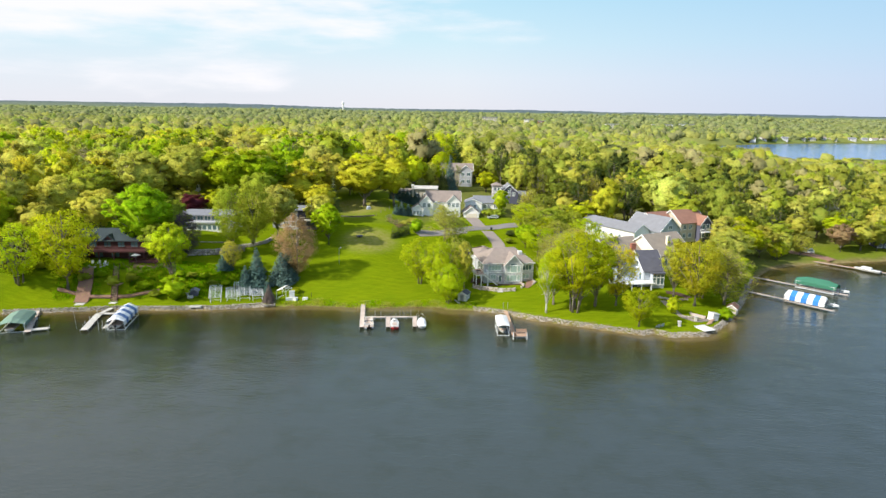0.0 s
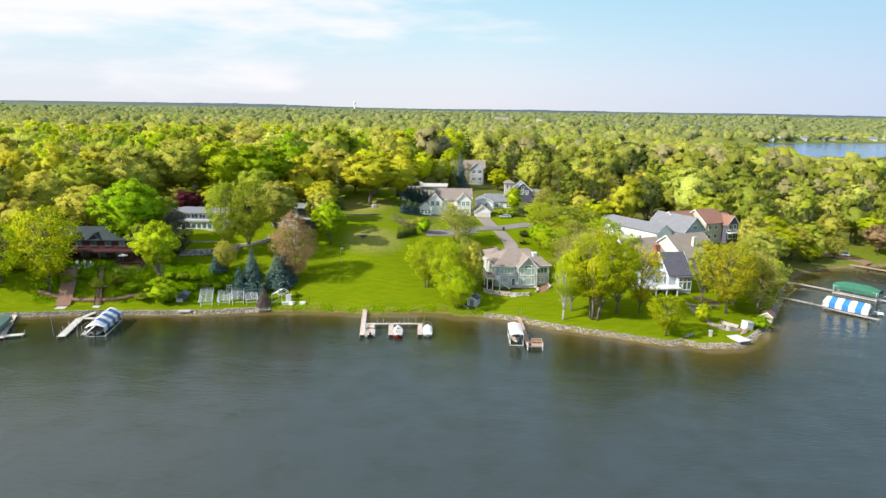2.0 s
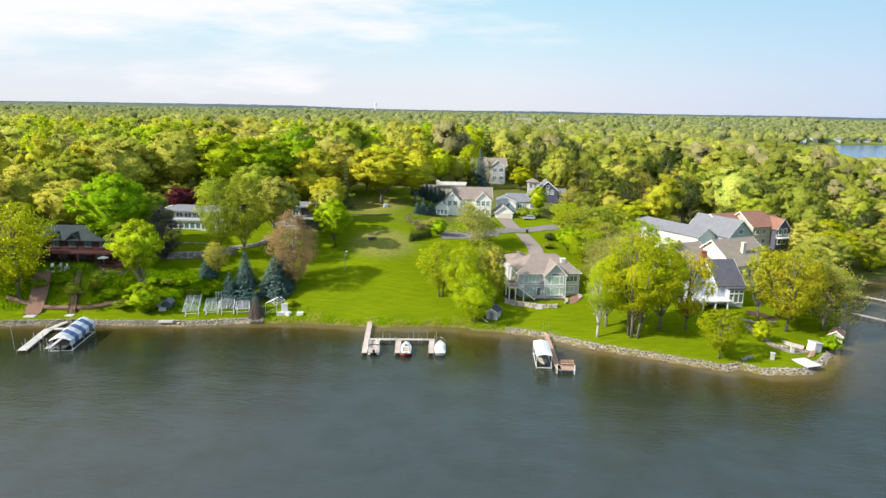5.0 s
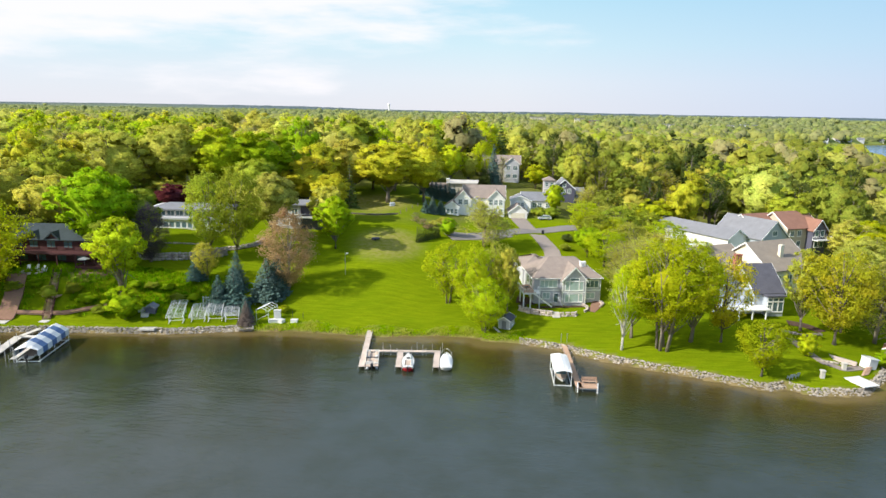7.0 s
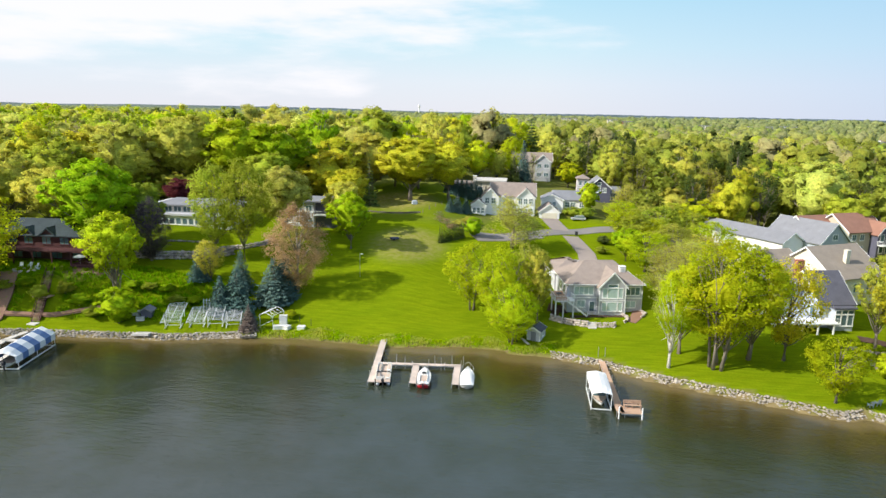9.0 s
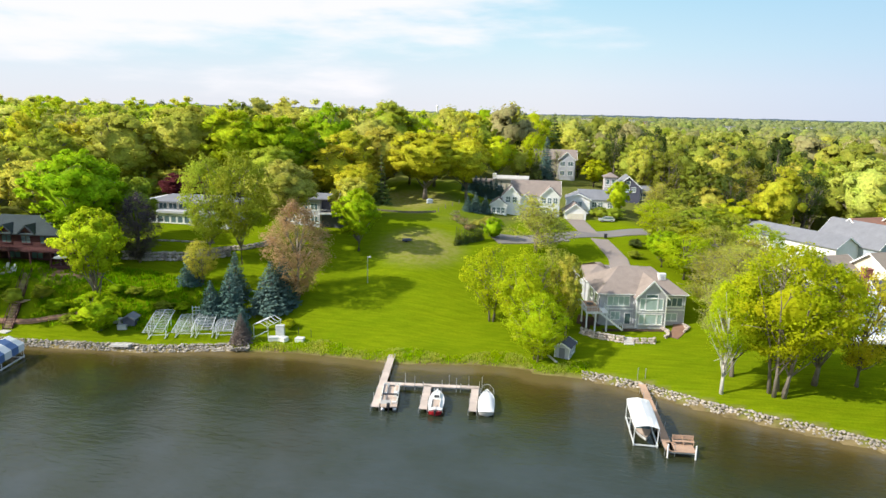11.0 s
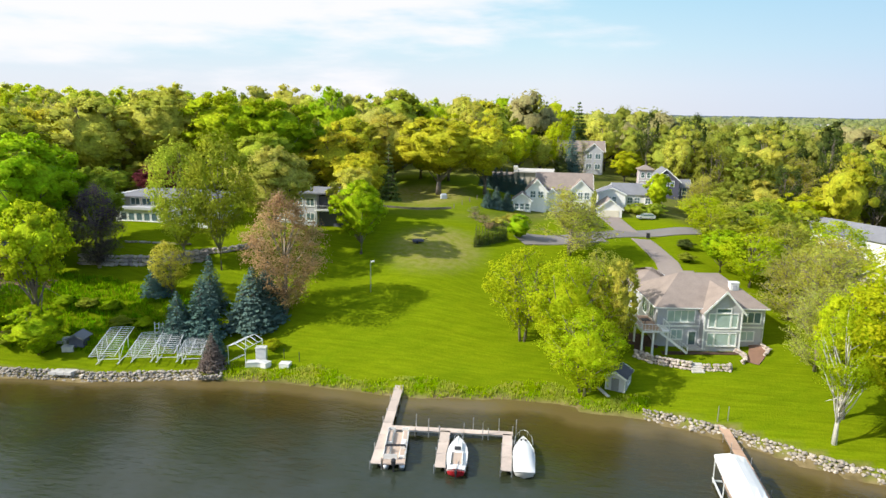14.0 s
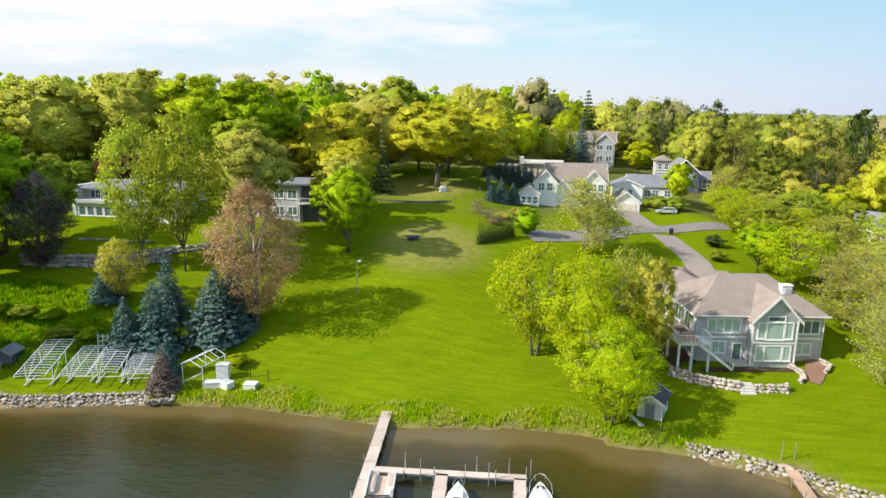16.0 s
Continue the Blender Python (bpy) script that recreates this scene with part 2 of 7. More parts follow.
def water_mat():
    """Dark lake water with wind ripples; the sandy bed shows through where it is shallow. The far lake's sky reflection
    is painted in as a blue stop.
    """
    m = bpy.data.materials.new("lake_water")
    m.use_nodes = True
    n, l = m.node_tree.nodes, m.node_tree.links
    b = n["Principled BSDF"]
    b.inputs["Roughness"].default_value, b.inputs["IOR"].default_value = 0.09, 1.34
    tc = n.new("ShaderNodeTexCoord")
    a = n.new("ShaderNodeAttribute")
    a.attribute_name = "shallow"
    f = n.new("ShaderNodeTexNoise")
    f.inputs["Scale"].default_value, f.inputs["Detail"].default_value, f.inputs["Roughness"].default_value = 0.13, 6, 0.6
    l.new(tc.outputs["Object"], f.inputs["Vector"])
    ad = n.new("ShaderNodeMath")
    ad.operation = "MULTIPLY_ADD"
    ad.inputs[1].default_value = 0.30
    l.new(f.outputs["Fac"], ad.inputs[0])
    up = n.new("ShaderNodeMath")
    up.inputs[1].default_value = 0.10
    l.new(a.outputs["Fac"], up.inputs[0])
    l.new(up.outputs[0], ad.inputs[2])
    r = n.new("ShaderNodeValToRGB")
    e = r.color_ramp.elements
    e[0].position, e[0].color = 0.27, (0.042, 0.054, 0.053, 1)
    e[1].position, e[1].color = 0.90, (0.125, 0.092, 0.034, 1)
    # first stop: reflected sky blue painted into the far lake's base colour
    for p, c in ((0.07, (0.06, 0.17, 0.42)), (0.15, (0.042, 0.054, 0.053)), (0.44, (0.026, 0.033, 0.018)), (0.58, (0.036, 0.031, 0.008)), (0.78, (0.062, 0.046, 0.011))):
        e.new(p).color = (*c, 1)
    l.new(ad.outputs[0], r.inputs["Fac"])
    l.new(r.outputs["Color"], b.inputs["Base Color"])
    hs = []
    for sc, st, stretch in ((0.55, 0.07, 2.4), (1.5, 0.032, 2.2), (4.0, 0.012, 1.8), (0.06, 0.20, 2.5)):
        mp, w = n.new("ShaderNodeMapping"), n.new("ShaderNodeTexNoise")
        mp.inputs["Rotation"].default_value = (0, 0, 0.5)
        mp.inputs["Scale"].default_value = (1, stretch, 1)
        w.inputs["Scale"].default_value, w.inputs["Detail"].default_value = sc, 3
        l.new(tc.outputs["Object"], mp.inputs["Vector"])
        l.new(mp.outputs["Vector"], w.inputs["Vector"])
        hs.append((w.outputs["Fac"], st))
    nor = None
    for h, st in hs:
        bp = n.new("ShaderNodeBump")
        bp.inputs["Strength"].default_value, bp.inputs["Distance"].default_value = 1.0, st
        l.new(h, bp.inputs["Height"])
        if nor:
            l.new(nor, bp.inputs["Normal"])
        nor = bp.outputs["Normal"]
    l.new(nor, b.inputs["Normal"])
    return m


WOOD_LEAF, WOOD_MASS = leaf_mat("woodland_leaves", 0.5, tint=True, shade=1.0), leaf_mat("woodland_leaf_mass", 0.35, tint=True, shade=0.96, depth=0.42)
LEAF, LEAF_MASS, NEEDLE = leaf_mat("spring_leaves", 0.62, shade=1.06), leaf_mat("spring_leaf_mass", 0.35, shade=1.02, depth=0.42), leaf_mat("needles", 0.1, 0.6)
TWIG = mat("tan_twigs", (.27, .225, .17), .9, scale=6, vary=.25)
BARK = mat("bark", (0.21, 0.175, 0.145), 0.9, scale=6, vary=0.35, bump=0.6)
PALE_BARK = mat("pale_birch_bark", (0.55, 0.52, 0.46), 0.8, scale=5, vary=0.3, bump=0.3)
GROUND, WATER = ground_mat(), water_mat()


def far_leaf_mat():
    m = bpy.data.materials.new("distant_foliage")
    m.use_nodes = True
    n, l = m.node_tree.nodes, m.node_tree.links
    b = n["Principled BSDF"]
    b.inputs["Roughness"].default_value, b.inputs["Specular IOR Level"].default_value = .8, .1
    a = n.new("ShaderNodeAttribute")
    a.attribute_name = "tint"
    t, f, g, s = n.new("ShaderNodeTexCoord"), n.new("ShaderNodeTexNoise"), n.new("ShaderNodeNewGeometry"), n.new("ShaderNodeMapRange")
    f.inputs["Scale"].default_value, f.inputs["Detail"].default_value = .045, 6
    l.new(t.outputs["Object"], f.inputs["Vector"])
    s.inputs["From Min"].default_value, s.inputs["From Max"].default_value = .3, .7
    s.inputs["To Min"].default_value, s.inputs["To Max"].default_value = .78, 1.22
    l.new(f.outputs["Fac"], s.inputs["Value"])
    x = n.new("ShaderNodeVectorMath")
    x.operation = "SCALE"
    l.new(a.outputs["Color"], x.inputs[0])
    l.new(s.outputs["Result"], x.inputs["Scale"])
    l.new(x.outputs["Vector"], b.inputs["Base Color"])
    return m


FAR_LEAF = far_leaf_mat()
# ---------------------------------------------------------------- terrain
SHORE = [(-900, 20), (-400, 96), (-250, 133), (-126, 162.5), (-98, 169.3), (-72, 172.6), (-55, 178.2), (-45, 179.5),
         (-29, 179.2), (-16, 182), (-8, 183), (-4, 181), (0.5, 181.6), (11.5, 178.3), (20, 173.7), (36, 168.5),
         (47, 164.8), (50.5, 166.4), (54, 164), (63, 165.4), (70, 173.5), (77, 184.4), (84, 197), (90, 209.3), (94, 219),
         (98.4, 228), (110, 243), (122, 252), (147, 260), (163, 265), (230, 285), (420, 325), (900, 380)]
PROFILES = [  # across-shore profiles: (x, distances from the water's edge, heights)
    (-125, (0, 1, 6, 13.5, 25, 45, 80, 160), (0, .8, 1.3, 9, 9.8, 13, 16, 20)),
    (-95, (0, 1, 6, 14.5, 25, 45, 80, 160), (0, .8, 1.3, 8.5, 9.8, 13, 16, 20)),
    (-72, (0, 1, 6, 20, 30, 40, 80, 160), (0, .9, 1.3, 6.6, 9.6, 12.2, 15, 20)),
    (-42, (0, 1, 4, 25, 36, 60, 100, 160), (0, .6, 1.2, 6.9, 9.6, 13, 16, 20)),
    (-12, (0, 1, 5, 20, 40, 58, 90, 160), (0, .5, 1.1, 4, 7.5, 9.8, 11, 16)),
    (12, (0, 1, 5, 16, 24, 36, 70, 160), (0, 1, 1.6, 2.7, 3.4, 5.5, 9, 15)),
    (42, (0, 1, 10, 25, 60, 110, 140, 160), (0, 1, 2, 3, 5, 8, 9, 10)),
    (100, (0, 1, 10, 25, 40, 100, 140, 160), (0, .8, 1.6, 3, 4, 7, 7.5, 8))]


def shore_distance(x, y):
    """Signed distance inland from the water's edge."""
    x, y = np.asarray(x, float), np.asarray(y, float)
    best = np.full(x.shape, 1e9)
    for (ax, ay), (bx, by) in zip(SHORE, SHORE[1:]):
        t = np.clip(((x - ax) * (bx - ax) + (y - ay) * (by - ay)) / ((bx - ax) ** 2 + (by - ay) ** 2), 0, 1)
        best = np.minimum(best, np.hypot(x - ax - t * (bx - ax), y - ay - t * (by - ay)))
    sx, sy = zip(*SHORE)
    return np.where(y > np.interp(x, sx, sy), best, -best)


def far_lake(x, y):
    """Above 1 outside the second lake."""
    return ((x - 900) / 560) ** 2 + ((y - 960) / 360) ** 2


def height(x, y):
    x, y = np.asarray(x, float), np.asarray(y, float)
    d = shore_distance(x, y)
    xs = [p[0] for p in PROFILES]
    hs = np.array([np.interp(d, p[1], p[2]) for p in PROFILES])
    u = np.clip(np.interp(x, xs, np.arange(len(xs))), 0, len(xs) - 1.001)
    i = u.astype(int)
    f = u - i
    f = f * f * (3 - 2 * f)
    near = np.take_along_axis(hs, i[None], 0)[0] * (1 - f) + np.take_along_axis(hs, i[None] + 1, 0)[0] * f
    w = np.clip((d - 120) / 260, 0, 1)
    w = w * w * (3 - 2 * w)
    far = 11 + 4 * np.sin(x / 310 + 1.2) * np.cos(y / 270) - 9 * np.clip((x - 60) / 240, 0, 1) * np.clip((2600 - y) / 1200, 0, 1)
    rise = np.clip((y - 3000) / 5500, 0, 1)
    far = far + rise * (13 + 10 * np.sin(x / 1500 + .6) + 5 * np.sin(x / 520) + 16 * np.clip((900 - x) / 3500, 0, 1))
    far = far + 17 * np.clip((y - 3600) / 1000, 0, 1) * np.clip((-x - 100) / 2200, 0, 1)
    z = near * (1 - w) + far * w
    z = z + np.where(d > 8, .25 * np.sin(x * .21 + y * .13) * np.clip((d - 8) / 20, 0, 1), 0)
    z = np.where(d < 0, np.maximum(d * .12, -4), z)
    lake = np.clip((far_lake(x, y) - .88) / .16, 0, 1)
    return np.where(y > 500, z * lake - 2 * (1 - lake), z)
# ---------------------------------------------------------------- helpers for meshes
def mesh_of(name, verts, faces, material, smooth=False):
    me = bpy.data.meshes.new(name)
    me.from_pydata([tuple(v) for v in verts], [], [tuple(f) for f in faces])
    me.materials.append(material)
    if smooth:
        me.shade_smooth()
    me.update()
    return me


def quads_mesh(name, corners, material, normals=None, mass=None, mass_material=None):
    """corners: n x 4 x 3, loose quads. mass: points, triangles and normals of the closed leaf masses beneath them."""
    k = len(corners)
    points, nn = np.asarray(corners, float).reshape(-1, 3), None if normals is None else np.repeat(normals, 4, axis=0)
    loops, starts = np.arange(4 * k), np.arange(0, 4 * k, 4)
    if mass is not None:
        mp_, mt, mn = mass
        starts = np.concatenate([starts, 4 * k + np.arange(0, mt.size, 3)])
        loops = np.concatenate([loops, mt.ravel() + 4 * k])
        points, nn = np.concatenate([points, mp_]), np.concatenate([nn, mn])
    me = bpy.data.meshes.new(name)
    me.vertices.add(len(points))
    me.vertices.foreach_set("co", np.ascontiguousarray(points, dtype=np.float32).ravel())
    me.loops.add(len(loops))
    me.loops.foreach_set("vertex_index", loops.astype(np.int32))
    me.polygons.add(len(starts))
    me.polygons.foreach_set("loop_start", starts.astype(np.int32))
    me.materials.append(material)
    if mass is not None:
        me.materials.append(mass_material)
        me.polygons.foreach_set("material_index", (np.arange(len(starts)) >= k).astype(np.int32))
    me.update(calc_edges=True)
    if nn is not None:
        me.normals_split_custom_set_from_vertices((nn / (np.linalg.norm(nn, axis=1, keepdims=True) + 1e-9)).tolist())
    return me


def unit_lump(steps):
    bm = bmesh.new()
    bmesh.ops.create_icosphere(bm, subdivisions=steps, radius=1)
    p = np.array([tuple(q.co) for q in bm.verts])
    f = np.array([[q.index for q in g.verts] for g in bm.faces])
    bm.free()
    return p, f


LUMP, PLAIN_LUMP, FINE_LUMP = unit_lump(2), unit_lump(1), unit_lump(3)


def masses(centres, radii, rng, squash=.82, rough=.13, out=None, form=LUMP):
    """Uneven rounded leaf masses: points, triangles, normals. out: the direction that each one faces in its crown."""
    unit, faces = form
    n, m = len(centres), len(unit)
    w = rng.uniform(0, 6.28, (n, 3))
    k = 1 + rough * np.sin(unit[:, 0] * 4.1 + w[:, :1]) * np.cos(unit[:, 1] * 3.7 + w[:, 1:2]) + rough * np.sin(unit[:, 2] * 5.3 + w[:, 2:]) + rng.normal(size=(n, m)) * .06
    r = np.asarray(radii, float)
    r = r[:, None] if r.ndim == 1 else r
    p = centres[:, None] + unit[None] * k[..., None] * (r * np.array([1, 1, squash]))[:, None]
    f = faces[None] + (np.arange(n) * m)[:, None, None]
    nn = np.repeat(unit[None], n, 0) * (1 if out is None else .7) + np.array([0, 0, .3]) + (0 if out is None else out[:, None] * 1.1)
    return p.reshape(-1, 3), f.reshape(-1, 3), nn.reshape(-1, 3)


def both_masses(a, b):
    return np.concatenate([a[0], b[0]]), np.concatenate([a[1], b[1] + len(a[0])]), np.concatenate([a[2], b[2]])


def leaf_quads(c, nrm, size, rng):
    """Loose leaf sprays at the points c, facing nrm."""
    nrm = nrm / np.linalg.norm(nrm, axis=1, keepdims=True)
    a = np.cross(nrm, rng.normal(size=c.shape))
    a /= np.linalg.norm(a, axis=1, keepdims=True) + 1e-9
    b = np.cross(nrm, a)
    s = size[:, None] * 0.5
    k = rng.uniform(0.55, 1.0, (len(c), 1))
    return np.stack([c - a * s, c - b * s * k, c + a * s, c + b * s * k], 1)


def tube(verts, faces, pts, radii, sides=6, caps=True):
    """Appends a tapered tube along pts."""
    first = len(verts)
    for k, (p, r) in enumerate(zip(pts, radii)):
        d = Vector(pts[min(k + 1, len(pts) - 1)]) - Vector(pts[max(k - 1, 0)])
        q = d.to_track_quat("Z", "Y")
        for s in range(sides):
            w = 2 * math.pi * s / sides
            verts.append(tuple(Vector(p) + q @ Vector((math.cos(w) * r, math.sin(w) * r, 0))))
    for k in range(len(pts) - 1):
        for s in range(sides):
            a, b = first + k * sides + s, first + k * sides + (s + 1) % sides
            faces.append((a, b, b + sides, a + sides))
    if caps:
        faces.append(tuple(first + (len(pts) - 1) * sides + s for s in range(sides)))
        faces.append(tuple(first + s for s in reversed(range(sides))))


def Z(x, y):
    """The ground's height, never under the water."""
    return max(float(height(np.array([x]), np.array([y]))[0]), 0.0)


# ---------------------------------------------------------------- ground and water
def steps_from(*spans):
    out = []
    for a, b, s in spans:
        out.extend(np.arange(a, b, s))
    out.append(spans[-1][1])
    return np.array(out)


def grid_mesh(name, xs, ys, z, material, keep=None):
    gx, gy = np.meshgrid(xs, ys)
    verts = np.stack([gx, gy, z(gx, gy)], -1).reshape(-1, 3)
    nx = len(xs)
    i = (np.arange(len(ys) - 1)[:, None] * nx + np.arange(nx - 1)).ravel()
    if keep is not None:
        i = i[keep(gx, gy)[:-1, :-1].ravel()]
    me = mesh_of(name, verts.tolist(), np.stack([i, i + 1, i + nx + 1, i + nx], 1).tolist(), material, True)
    return me, gx.ravel(), gy.ravel()


def attribute_on(me, name, values):
    me.attributes.new(name, "FLOAT", "POINT").data.foreach_set("value", np.ascontiguousarray(values, dtype=np.float32))


def soft(v, a, b):
    t = np.clip((v - a) / (b - a), 0, 1)
    return t * t * (3 - 2 * t)


xs = steps_from((-9000, -1500, 500), (-1500, -400, 60), (-400, -150, 12), (-150, 120, 2), (120, 300, 8), (300, 1500, 40), (1500, 9000, 500))
ys = steps_from((-200, 90, 60), (90, 155, 10), (155, 262, 1.5), (262, 420, 5), (420, 1500, 30), (1500, 12000, 400))
me, gx, gy = grid_mesh("ground", xs, ys, height, GROUND)
d = shore_distance(gx, gy)
lawn = soft(gx, -150, -130) * (1 - soft(gx, 86, 100)) * (1 - soft(d, 62, 84))
lawn = np.maximum(lawn, soft(gx, 125, 135) * (1 - soft(gx, 190, 215)) * (1 - soft(d, 16, 26)) * .55)
lawn = np.maximum(lawn, (1 - soft(np.hypot((gx + 48) / 26, (gy - 275) / 32), .8, 1.1)) * .8)
lawn = np.maximum(lawn, 1 - soft(np.hypot((gx - 5) / 26, (gy - 255) / 26), .85, 1.1))
dry = 1 - soft(np.hypot((gx + 36) / 11, (gy - 226) / 15), .5, 1.1)
dry = np.maximum(dry * .75, (1 - soft(np.hypot((gx + 62) / 10, (gy - 268) / 16), .6, 1.2)) * .6)
dry = np.maximum(dry, (1 - soft(np.hypot((gx + 50) / 14, (gy - 271) / 14), .6, 1.15)) * .85)
dry = np.maximum(dry, (1 - soft(np.hypot((gx + 46) / 5, (gy - 256) / 3.5), .6, 1.2)) * .5)
dry = np.maximum(dry, (1 - soft(np.hypot((gx + 24) / 6, (gy - 252) / 5), .5, 1.2)) * .9)
sand = 1 - soft(d, .15, .7)
sand = np.maximum(sand, np.where((gx < -57) | (gx > 2), 1 - soft(d, .8, 1.2), 0))
sand = np.maximum(sand, (1 - soft(np.hypot((gx + 99) / 7, (gy - 187) / 4), .6, 1.1)))
attribute_on(me, "lawn", lawn)
attribute_on(me, "dry", dry)
attribute_on(me, "sand", sand)
tagged(new("ground", me), "sloping spring lawn and woodland floor behind the lake shore", "ground", kind="structure")

xs = steps_from((-9000, -1000, 800), (-1000, -200, 50), (-200, 130, 2.5), (130, 400, 15), (400, 2000, 80), (2000, 9000, 700))
ys = steps_from((-1500, 40, 90), (40, 120, 10), (120, 190, 1.5), (190, 300, 5), (300, 1500, 60))
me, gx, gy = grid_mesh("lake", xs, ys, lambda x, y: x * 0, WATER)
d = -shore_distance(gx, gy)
# -.2 past y 400 picks the painted sky-blue stop for the far lake
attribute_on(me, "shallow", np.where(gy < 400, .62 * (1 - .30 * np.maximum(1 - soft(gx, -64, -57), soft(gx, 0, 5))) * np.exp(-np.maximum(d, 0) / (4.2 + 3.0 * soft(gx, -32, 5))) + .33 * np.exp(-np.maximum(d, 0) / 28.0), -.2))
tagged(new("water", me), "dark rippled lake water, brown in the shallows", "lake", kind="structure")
# ---------------------------------------------------------------- things and parts
def thing(name, m, label, category, group="", kind=""):
    ob = new(name)
    ob.matrix_basis = m
    return tagged(ob, label, category, group, kind)


def part(name, vf, material, parent, label="", smooth=False):
    ob = new(name, mesh_of(name, vf[0], vf[1], material, smooth))
    ob.parent = parent
    return tagged(ob, label)


def box(x0, x1, y0, y1, z0, z1, c=0.0):
    """A box with its upright edges and top chamfered by c."""
    if not c:
        v = [(x, y, z) for z in (z0, z1) for x, y in ((x0, y0), (x1, y0), (x1, y1), (x0, y1))]
        return v, [(3, 2, 1, 0), (4, 5, 6, 7)] + [(k, (k + 1) % 4, 4 + (k + 1) % 4, 4 + k) for k in range(4)]
    ring = [(x0 + c, y0), (x1 - c, y0), (x1, y0 + c), (x1, y1 - c), (x1 - c, y1), (x0 + c, y1), (x0, y1 - c), (x0, y0 + c)]
    mx, my = (x0 + x1) / 2, (y0 + y1) / 2
    kx, ky = 1 - 2 * c / max(x1 - x0, 1e-6), 1 - 2 * c / max(y1 - y0, 1e-6)
    v = [(x, y, z0) for x, y in ring] + [(x, y, z1 - c) for x, y in ring] + [(mx + (x - mx) * kx, my + (y - my) * ky, z1) for x, y in ring]
    f = [tuple(reversed(range(8))), tuple(range(16, 24))]
    f += [(r * 8 + k, r * 8 + (k + 1) % 8, r * 8 + 8 + (k + 1) % 8, r * 8 + 8 + k) for r in (0, 1) for k in range(8)]
    return v, f


def join(*vfs):
    v, f = [], []
    for a, b in vfs:
        k = len(v)
        v += list(a)
        f += [tuple(i + k for i in q) for q in b]
    return v, f


def beam(p, q, w, h=None):
    """A squared bar from p to q."""
    p, q = Vector(p), Vector(q)
    d = (q - p).normalized()
    side = d.cross(Vector((0, 0, 1)))
    side = (side.normalized() if side.length > 1e-4 else Vector((1, 0, 0))) * w / 2
    up = side.cross(d).normalized() * (h or w) / 2
    v = [tuple(o + s * side + t * up) for o in (p, q) for s, t in ((-1, -1), (1, -1), (1, 1), (-1, 1))]
    return v, [(3, 2, 1, 0), (4, 5, 6, 7)] + [(k, (k + 1) % 4, 4 + (k + 1) % 4, 4 + k) for k in range(4)]


def pipe(pts, r, sides=6):
    v, f = [], []
    tube(v, f, pts, [r] * len(pts), sides)
    return v, f


def extrude(outline, a, b, axis):
    """A closed outline of (s, z) pushed from a to b along axis 'u' or 'v'."""
    n = len(outline)
    put = (lambda s, z, w: (w, s, z)) if axis == "u" else (lambda s, z, w: (s, w, z))
    v = [put(s, z, w) for w in (a, b) for s, z in outline]
    return v, [tuple(reversed(range(n))), tuple(range(n, 2 * n))] + [(k, (k + 1) % n, n + (k + 1) % n, n + k) for k in range(n)]


WHITE = mat("white_paint", (.82, .80, .78), .5, vary=.06, scale=1.5)
TRIM = mat("white_trim", (.82, .82, .80), .45, vary=.04, scale=2)
GLASS = mat("window_glass", (.10, .16, .17), .05, vary=.3, scale=.6, spec=.9)
TEAL_GLASS = mat("curtained_window_glass", (.42, .53, .51), .06, vary=.2, scale=.8, spec=.9)
SIDING = mat("grey_shingle_siding", (.47, .47, .50), .8, vary=.12, scale=3, bump=.3)
CREAM = mat("cream_siding", (.72, .66, .52), .7, vary=.08, scale=2, bump=.2)
TAN = mat("tan_siding", (.50, .44, .34), .75, vary=.1, scale=2, bump=.2)
PALEBLUE = mat("pale_blue_siding", (.40, .44, .49), .7, vary=.08, scale=2, bump=.2)
REDWOOD = mat("red_stained_wood", (.085, .032, .032), .7, vary=.3, scale=4, bump=.3, stain=.3)
SHINGLE = mat("taupe_roof_shingles", (.27, .22, .19), .9, vary=.22, scale=5, bump=.6, bump_scale=9, stain=.4)
SLATE = mat("charcoal_roof_shingles", (.09, .09, .11), .85, vary=.25, scale=5, bump=.6, bump_scale=9, stain=.4)
GREYROOF = mat("grey_roof_shingles", (.20, .205, .225), .85, vary=.18, scale=4, bump=.5, stain=.4)
TANROOF = mat("tan_roof_shingles", (.27, .225, .18), .9, vary=.2, scale=4, bump=.5, stain=.4)
BROWNROOF = mat("red_brown_roof_shingles", (.27, .14, .10), .9, vary=.2, scale=4, bump=.5, stain=.4)
GREENROOF = mat("dark_green_roof_shingles", (.035, .05, .058), .85, vary=.25, scale=4, bump=.5)
BRICK = mat("red_brick", (.34, .13, .09), .9, vary=.3, scale=6, bump=.5)
DARKWALL = mat("dark_blue_grey_siding", (.10, .10, .14), .7, vary=.15, scale=2, bump=.2)
STONE = mat("pale_fieldstone", (.37, .325, .27), .9, vary=.25, scale=3, bump=.7, rnd=.38)
WALLSTONE = mat("pale_boulder", (.45, .385, .335), .9, vary=.25, scale=3, bump=.7, rnd=.28)
ROCKWALL = mat("grey_pink_boulder", (.36, .31, .29), .9, vary=.3, scale=2, bump=.7, rnd=.35)
DECKING = mat("weathered_dock_boards", (.52, .43, .37), .8, vary=.2, scale=5, bump=.4, rnd=.12, stain=.3)
BROWNDECK = mat("brown_dock_boards", (.44, .29, .20), .8, vary=.2, scale=5, bump=.4, rnd=.1, stain=.3)
STEEL = mat("galvanised_steel", (.55, .56, .57), .4, .8, vary=.12, scale=6)
